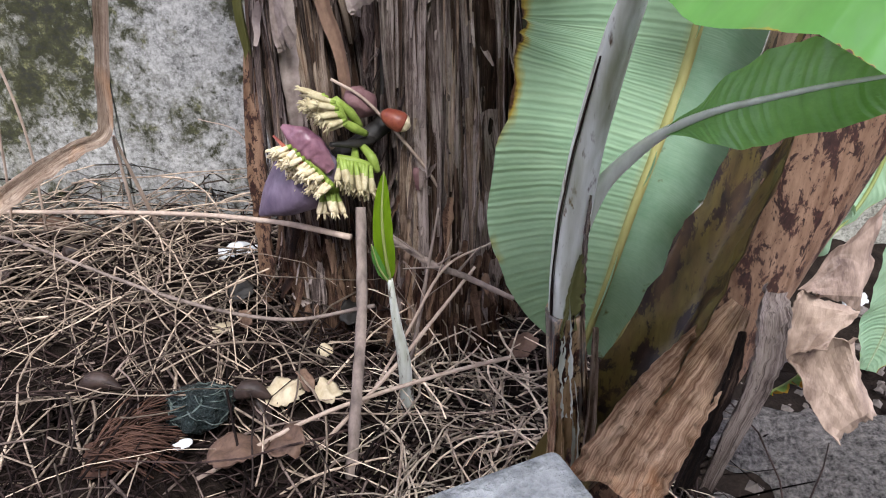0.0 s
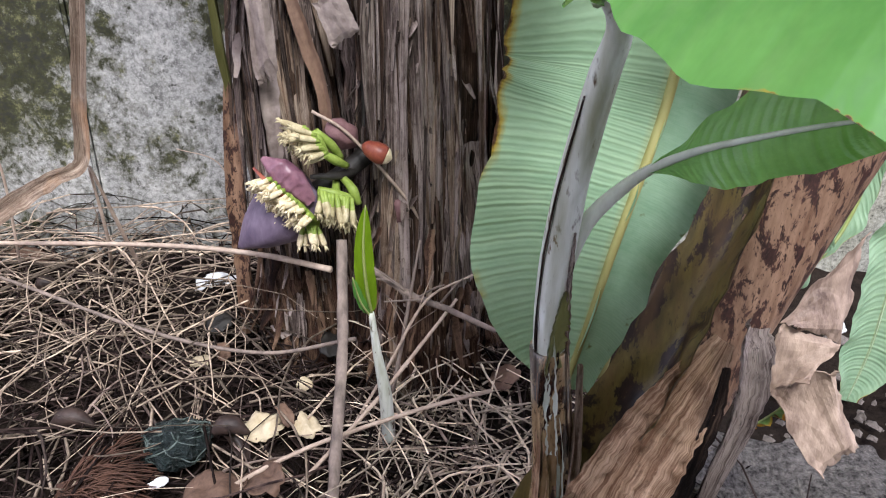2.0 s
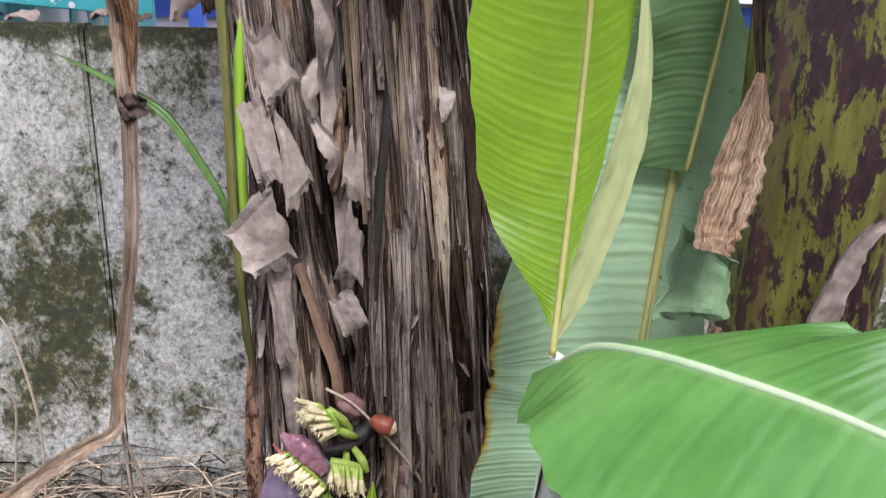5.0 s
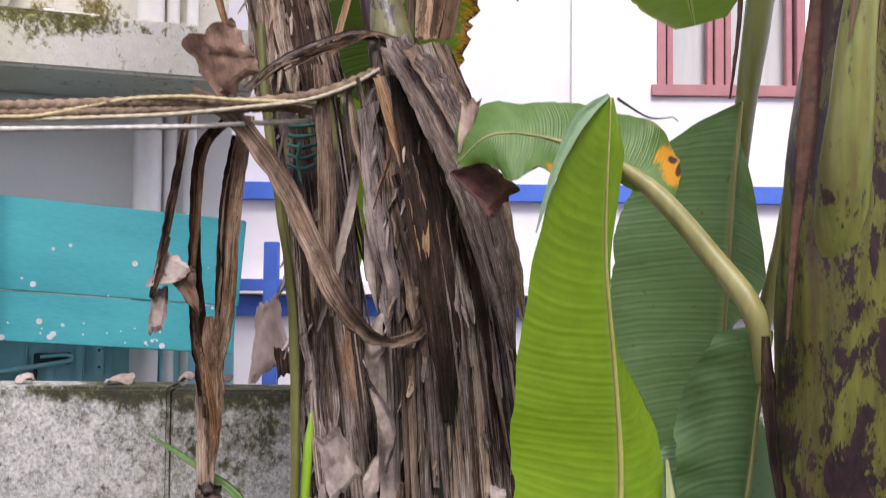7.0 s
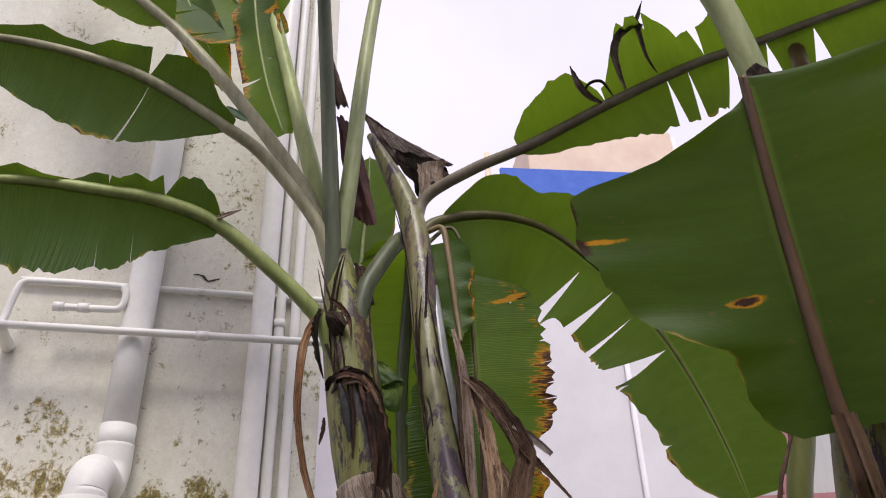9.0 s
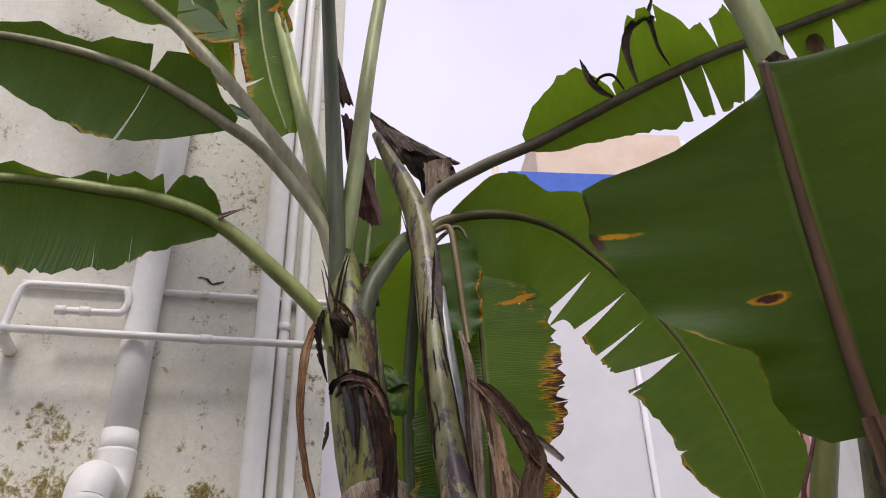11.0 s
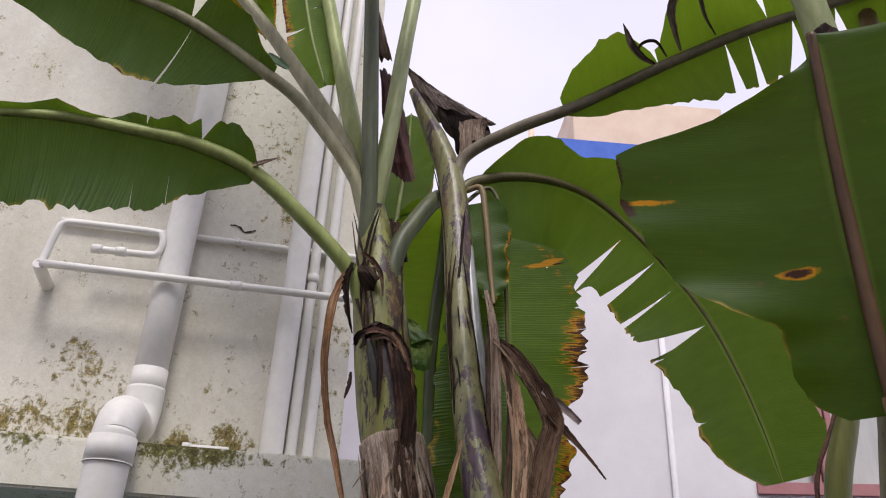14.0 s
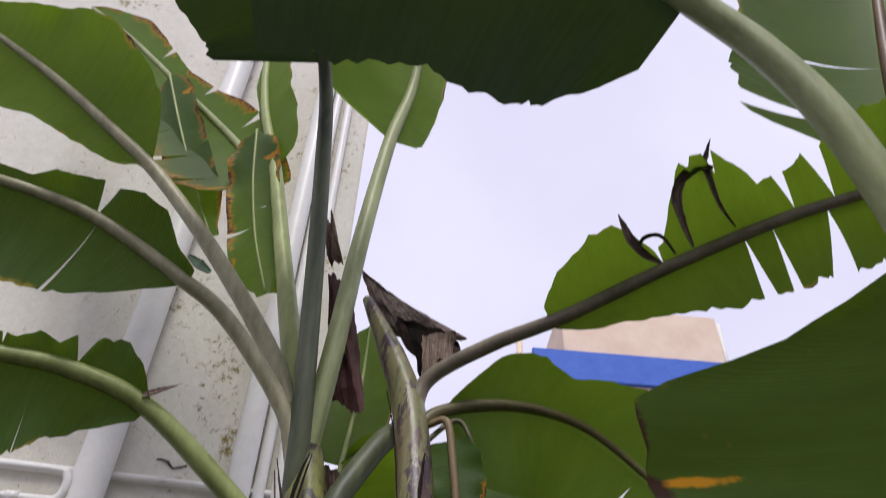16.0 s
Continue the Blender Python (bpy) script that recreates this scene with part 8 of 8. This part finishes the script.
# ---------------------------------------------------------------- ground litter
def straw(name, key, count, seed, region, top, radius=(0.0012, 0.0036), length=(0.12, 0.6), label=""):
    rnd = random.Random(seed)
    verts, faces = [], []
    for _ in range(count):
        x, y = rnd.uniform(region[0], region[1]), rnd.uniform(region[2], region[3])
        a, ln = rnd.uniform(0, math.pi * 2), rnd.uniform(*length)
        z0 = rnd.uniform(0.0, top)
        tilt = rnd.uniform(-0.35, 0.45)
        bend, dirn = rnd.uniform(-1.6, 1.6), a
        r = rnd.uniform(*radius)
        p = Vector((x, y, z0))
        base = len(verts)
        seg = 6
        for i in range(seg + 1):
            d = Vector((math.cos(dirn), math.sin(dirn), tilt))
            side = Vector((-d.y, d.x, 0)).normalized()
            up = d.cross(side).normalized()
            rr = r * (1 - 0.5 * i / seg)
            for k in range(4):
                q = 2 * math.pi * k / 4
                v = p + side * math.cos(q) * rr + up * math.sin(q) * rr
                verts.append((v.x, min(v.y, 1.972), max(v.z, 0.0)))
            p = p + d * ln / seg
            dirn += bend / seg + rnd.uniform(-0.22, 0.22)
            tilt -= 0.13
        for i in range(seg):
            for k in range(4):
                b = base + i * 4
                faces.append((b + k, b + (k + 1) % 4, b + 4 + (k + 1) % 4, b + 4 + k))
    me = bpy.data.meshes.new(name)
    me.from_pydata(verts, [], faces)
    for f in me.polygons:
        f.use_smooth = True
    me.materials.append(M[key])
    return tagged(new(name, me), label, "straw", kind="stuff")


straw("dry_straw", "straw", 620, 21, (-1.5, 0.30, 0.85, 1.95), 0.13, (0.0011, 0.0036), (0.08, 0.55), label="pale dry straw stalks matted on the soil")
straw("dry_straw", "straw", 560, 26, (-1.5, -0.22, 1.40, 1.96), 0.19, (0.0010, 0.0032), (0.10, 0.50), label="pale dry straw stalks heaped by the wall")
straw("dry_straw", "straw_pale", 270, 27, (0.05, 0.36, 0.85, 1.35), 0.13, (0.0011, 0.0032), (0.08, 0.42), label="pale dry straw stalks by the young plant")
straw("brown_straw", "straw_brown", 520, 28, (-1.5, 0.40, 0.70, 1.95), 0.11, (0.0010, 0.0036), (0.06, 0.40), label="grey-brown bent stalks tangled in the litter")
# Low layer and crumbs, coloured near black for shade between the stalks.
straw("rotting_straw", "straw_dark", 1900, 22, (-1.5, 0.55, 0.5, 1.95), 0.07, label="low grass stalks on the soil, darkened for the litter's shade")
straw("fine_litter", "straw_dark", 1400, 24, (-1.3, 0.4, 0.75, 1.95), 0.07, (0.001, 0.004), (0.02, 0.07), label="short broken stalks and leaf crumbs")

for i, (ctrl, r, key, lab) in enumerate((
        ([(-1.2, 1.85, 0.14), (-0.873, 1.75, 0.18), (-0.44, 1.6, 0.257), (-0.20, 1.47, 0.31), (-0.042, 1.35, 0.346)], (0.005, 0.006), "twig_pale", "long pale pinkish twig lying across the straw"),
        ([(-0.07, 1.44, 0.616), (-0.007, 1.42, 0.582), (0.083, 1.40, 0.482), (0.126, 1.40, 0.412), (0.16, 1.40, 0.33)], (0.003, 0.0035), "twig_pale", "thin pale twig leaning on the stem"),
        ([(0.054, 1.455, 0.597), (0.126, 1.43, 0.555), (0.18, 1.42, 0.474), (0.214, 1.41, 0.41)], (0.003, 0.0022), "twig_pale", "thin pale twig leaning on the stem"),
        ([(-0.02, 1.33, 0.42), (-0.02, 1.28, 0.33), (-0.021, 1.22, 0.25), (-0.03, 1.13, 0.15), (-0.04, 1.05, 0.04)], (0.010, 0.011), "twig", "upright grey-brown dead stalk"),
        ([(0.03, 1.37, 0.335), (0.104, 1.34, 0.294), (0.17, 1.32, 0.275), (0.26, 1.28, 0.25)], (0.007, 0.005), "twig", "grey-brown branching dead twig"),
        ([(-1.0, 1.7, 0.2), (-0.742, 1.6, 0.175), (-0.409, 1.43, 0.155), (-0.182, 1.36, 0.15), (0.0, 1.3, 0.225)], (0.004, 0.004), "twig", "long grey twig over the straw"),
        ([(0.05, 1.25, 0.03), (0.08, 1.30, 0.16), (0.10, 1.33, 0.28), (0.12, 1.36, 0.40)], (0.004, 0.002), "twig", "thin dead stem with side shoots"),
        ([(-0.02, 1.22, 0.05), (0.06, 1.27, 0.18), (0.13, 1.31, 0.30), (0.22, 1.35, 0.33)], (0.003, 0.002), "twig_pale", "thin dead stem with side shoots"),
        ([(-0.10, 1.1, 0.06), (0.03, 1.2, 0.15), (0.12, 1.28, 0.22), (0.19, 1.33, 0.29)], (0.004, 0.003), "twig_pale", "thin dead stem leaning over"),
        ([(-0.30, 1.05, 0.05), (-0.1, 1.12, 0.12), (0.1, 1.18, 0.15), (0.25, 1.22, 0.16)], (0.004, 0.004), "twig_pale", "pale dead stem over the litter"),
        ([(-0.35, 1.93, 0.06), (-0.30, 1.90, 0.2), (-0.33, 1.88, 0.32), (-0.42, 1.87, 0.36)], (0.002, 0.001), "twig_pale", "thin bent grass stalk by the wall"),
        ([(-0.78, 1.75, 0.1), (-0.75, 1.72, 0.4), (-0.78, 1.70, 0.65), (-0.83, 1.68, 0.72)], (0.003, 0.001), "twig_pale", "tall thin dry grass stalk"),
        ([(-0.86, 1.75, 0.1), (-0.80, 1.70, 0.35), (-0.78, 1.66, 0.52), (-0.9, 1.6, 0.60)], (0.003, 0.001), "twig_pale", "tall thin dry grass stalk"),
        ([(-0.95, 1.8, 0.1), (-0.88, 1.76, 0.40), (-0.84, 1.72, 0.58), (-0.95, 1.68, 0.66)], (0.003, 0.001), "twig_pale", "tall thin dry grass stalk"),
        ([(-0.60, 1.80, 0.05), (-0.56, 1.72, 0.2), (-0.55, 1.67, 0.40)], (0.004, 0.003), "twig_pale", "short dry stalk by the wall"),
        ([(-0.52, 1.80, 0.05), (-0.53, 1.74, 0.2), (-0.545, 1.66, 0.41)], (0.005, 0.003), "twig_pale", "short dry stalk by the wall"),
)):
    t = thing("twig", ctrl[0], lab, "twig", "twigs in the litter")
    rod("shaft", ctrl, [r[0], r[0], r[1]], M[key], t, n=24, seg=7, shape=lambda a, f: 1 + 0.25 * noise.noise(Vector((f * 14, a, i))))
    if i in (4, 6, 7):
        rr = random.Random(i)
        for j in range(5):
            p = spline(ctrl, 10)[2 + j]
            d = Vector((rr.uniform(-1, 1), rr.uniform(-0.6, 0.2), rr.uniform(0.2, 1))).normalized()
            rod("side_shoot", [p, p + d * 0.04 + Vector((0, 0, 0.004)), p + d * rr.uniform(0.06, 0.12)], [r[1] * 0.6, r[1] * 0.3], M[key], t, n=6, seg=5)

lit = random.Random(31)
for i, (x, y, w, h, key, lab) in enumerate((
        (-0.172, 1.226, 0.075, 0.06, "cream_leaf", "torn cream-yellow dry leaf on the straw"),
        (-0.086, 1.215, 0.045, 0.05, "cream_leaf", "torn cream-yellow dry leaf on the straw"),
        (-0.13, 1.235, 0.06, 0.03, "dry_brown", "brown dry leaf on the straw"),
        (-0.117, 1.538, 0.13, 0.10, "dry_grey", "pale grey-pink dry leaf on the straw"),
        (-0.234, 1.075, 0.10, 0.10, "dry_brown", "brown dry leaf on the straw"),
        (-0.153, 1.085, 0.08, 0.07, "dry_brown", "brown dry leaf on the straw"),
        (-0.32, 1.42, 0.04, 0.03, "cream_leaf", "small yellow dry leaf on the straw"),
        (-0.10, 1.33, 0.03, 0.03, "cream_leaf", "small yellow dry leaf on the straw"),
        (-0.27, 1.43, 0.05, 0.03, "dry_brown", "small orange-brown dry leaf on the straw"),
        (-0.80, 1.86, 0.12, 0.09, "dry_brown", "brown dry leaf by the wall"),
        (-0.74, 1.08, 0.09, 0.08, "dry_grey", "pale mouldy dry leaf on the straw"),
        (-0.83, 1.60, 0.09, 0.06, "dry", "dark dry leaf on the straw"),
        (0.30, 1.35, 0.06, 0.07, "dry_brown", "brown dry leaf on the straw"),
        (-0.30, 1.55, 0.06, 0.06, "black", "blackened leaf scrap in the straw"),
        (-0.05, 1.45, 0.08, 0.05, "black", "blackened leaf scrap in the straw"),
)):
    d = thing("dry_leaf", (x, y, 0.06), lab, "dead leaf", "dry leaves on the straw")
    crumple("blade", (x, y, 0.085 + 0.01 * (i % 3)), (math.cos(i), math.sin(i), 0.15), (-math.sin(i), math.cos(i), 0.3), (w, h), M[key], d, 600 + i, amp=0.35, n=10)

curled = thing("dry_leaf", (-0.25, 1.2, 0.08), "dark brown curled dry leaf in the litter", "dead leaf", "dry leaves on the straw")
strip("blade", [(-0.264, 1.24, 0.078), (-0.23, 1.23, 0.075), (-0.205, 1.2, 0.053), (-0.195, 1.16, 0.02)], [0.010, 0.026, 0.024, 0.008], (0.2, -0.5, 0.8), M["pod"], curled, 651, curl=1.0, twist=0.5, ragged=0.2, n=20)
lump = thing("plastic_mesh_lump", (-0.322, 1.201, 0.05), "crumpled dark green-black plastic netting", "netting")
bm = bmesh.new()
bmesh.ops.create_icosphere(bm, subdivisions=4, radius=1)
for v in bm.verts:
    k = 1 + 0.35 * noise.noise(v.co * 2.2) + 0.22 * noise.noise(v.co * 7) + 0.08 * noise.noise(v.co * 20)
    v.co = Vector((-0.322 + v.co.x * 0.055 * k, 1.201 + v.co.y * 0.05 * k, 0.07 + v.co.z * 0.035 * k))
part("net", bm, M["net"], lump)
cord = random.Random(77)
for i in range(26):
    a, h = cord.uniform(0, 6.28), cord.uniform(0.0, 0.9)
    pts = []
    for q in range(7):
        g = a + (q - 3) * 0.22 * (1 if i % 2 else -1)
        e = h + (q - 3) * 0.16
        n0 = Vector((math.cos(g) * math.cos(e), math.sin(g) * math.cos(e), math.sin(e)))
        k = 1.03 + 0.35 * noise.noise(n0 * 2.2) + 0.22 * noise.noise(n0 * 7)
        pts.append((-0.322 + n0.x * 0.055 * k, 1.201 + n0.y * 0.05 * k, 0.07 + n0.z * 0.035 * k))
    rod("cord", pts, [0.0012, 0.0012], M["net_cord"], lump, n=18, seg=4)
husk = thing("coconut_husk", (-0.425, 1.121, 0.03), "red-brown fibrous husk piece", "husk")
bm = bmesh.new()
for i in range(150):
    a = lit.uniform(-0.5, 1.2)
    p = Vector((-0.49 + lit.uniform(0, 0.05), 1.07 + lit.uniform(0, 0.07), 0.05 + lit.uniform(0, 0.03)))
    e = p + Vector((math.cos(a), math.sin(a), lit.uniform(-0.1, 0.2))) * lit.uniform(0.06, 0.14)
    tube(bm, [p, p.lerp(e, 0.5) + Vector((0, 0, 0.02)), e], [0.0016, 0.0012], n=4, seg=4)
tagged(part("husk_fibre", bm, M["husk"], husk), kind="stuff")
crumple("rind", (-0.44, 1.11, 0.06), (0.9, 0.4, 0), (-0.4, 0.9, 0.2), (0.14, 0.08), M["husk"], husk, 640, amp=0.2, bend=1.2)
for x, y, w in ((-0.515, 1.245, 0.035), (-0.229, 1.212, 0.03), (-0.711, 1.698, 0.02)):
    pod = thing("seed_pod", (x, y, 0.05), "dark brown dry pod in the litter", "pod", "pods in the litter")
    rod("shell", [(x - w, y, 0.085), (x, y + 0.005, 0.10), (x + w * 1.2, y - 0.004, 0.085)], [0.006, 0.018, 0.016, 0.004], M["pod"], pod, n=12, seg=12)
for x, y, w, nm in ((-0.333, 1.107, 0.035, "white_shell"), (-0.345, 1.744, 0.08, "plastic_scrap"), (-0.30, 1.75, 0.05, "plastic_scrap"), (1.10, 1.50, 0.07, "plastic_scrap")):
    d = thing(nm, (x, y, 0.05), "white scrap lying in the litter", "scrap")
    crumple("piece", (x, y, 0.075), (1, 0.5, 0.1), (-0.5, 1, 0.3), (w, w * 0.5), M["white_shard"], d, int(700 + x * 10), amp=0.35, n=8)

# crumbly soil and stones beside the thick stem
cl = random.Random(44)
verts, faces = [], []
for i in range(700):
    x, y = cl.uniform(0.5, 1.4), cl.uniform(0.75, 1.6)
    r = cl.uniform(0.004, 0.02) * (1.6 if i % 17 == 0 else 1)
    b = len(verts)
    for k in range(6):
        d = ((1, 0, 0), (-1, 0, 0), (0, 1, 0), (0, -1, 0), (0, 0, 0.8), (0, 0, -0.8))[k]
        j = cl.uniform(0.7, 1.2)
        verts.append((x + (d[0] * j + cl.uniform(-0.2, 0.2)) * r, y + (d[1] * j + cl.uniform(-0.2, 0.2)) * r, -0.035 + r * 0.4 + d[2] * r * j))
    for q in ((0, 2, 4), (2, 1, 4), (1, 3, 4), (3, 0, 4), (2, 0, 5), (1, 2, 5), (3, 1, 5), (0, 3, 5)):
        faces.append(tuple(b + k for k in q))
me = bpy.data.meshes.new("soil_clods")
me.from_pydata(verts, [], faces)
me.materials.append(M["clod"])
tagged(new("soil_clods", me), "loose grey-brown soil clods and pebbles", "soil", kind="stuff")
sack = thing("weathered_sacking", (0.85, 1.0, -0.02), "grey weathered fibrous sacking on the soil", "sacking")
crumple("cloth", (0.83, 1.02, 0.0), (1, 0.1, 0.02), (-0.1, 1, 0.02), (0.60, 0.40), M["sack"], sack, 650, amp=0.13, bend=0.1, n=60, ragged=0.3)
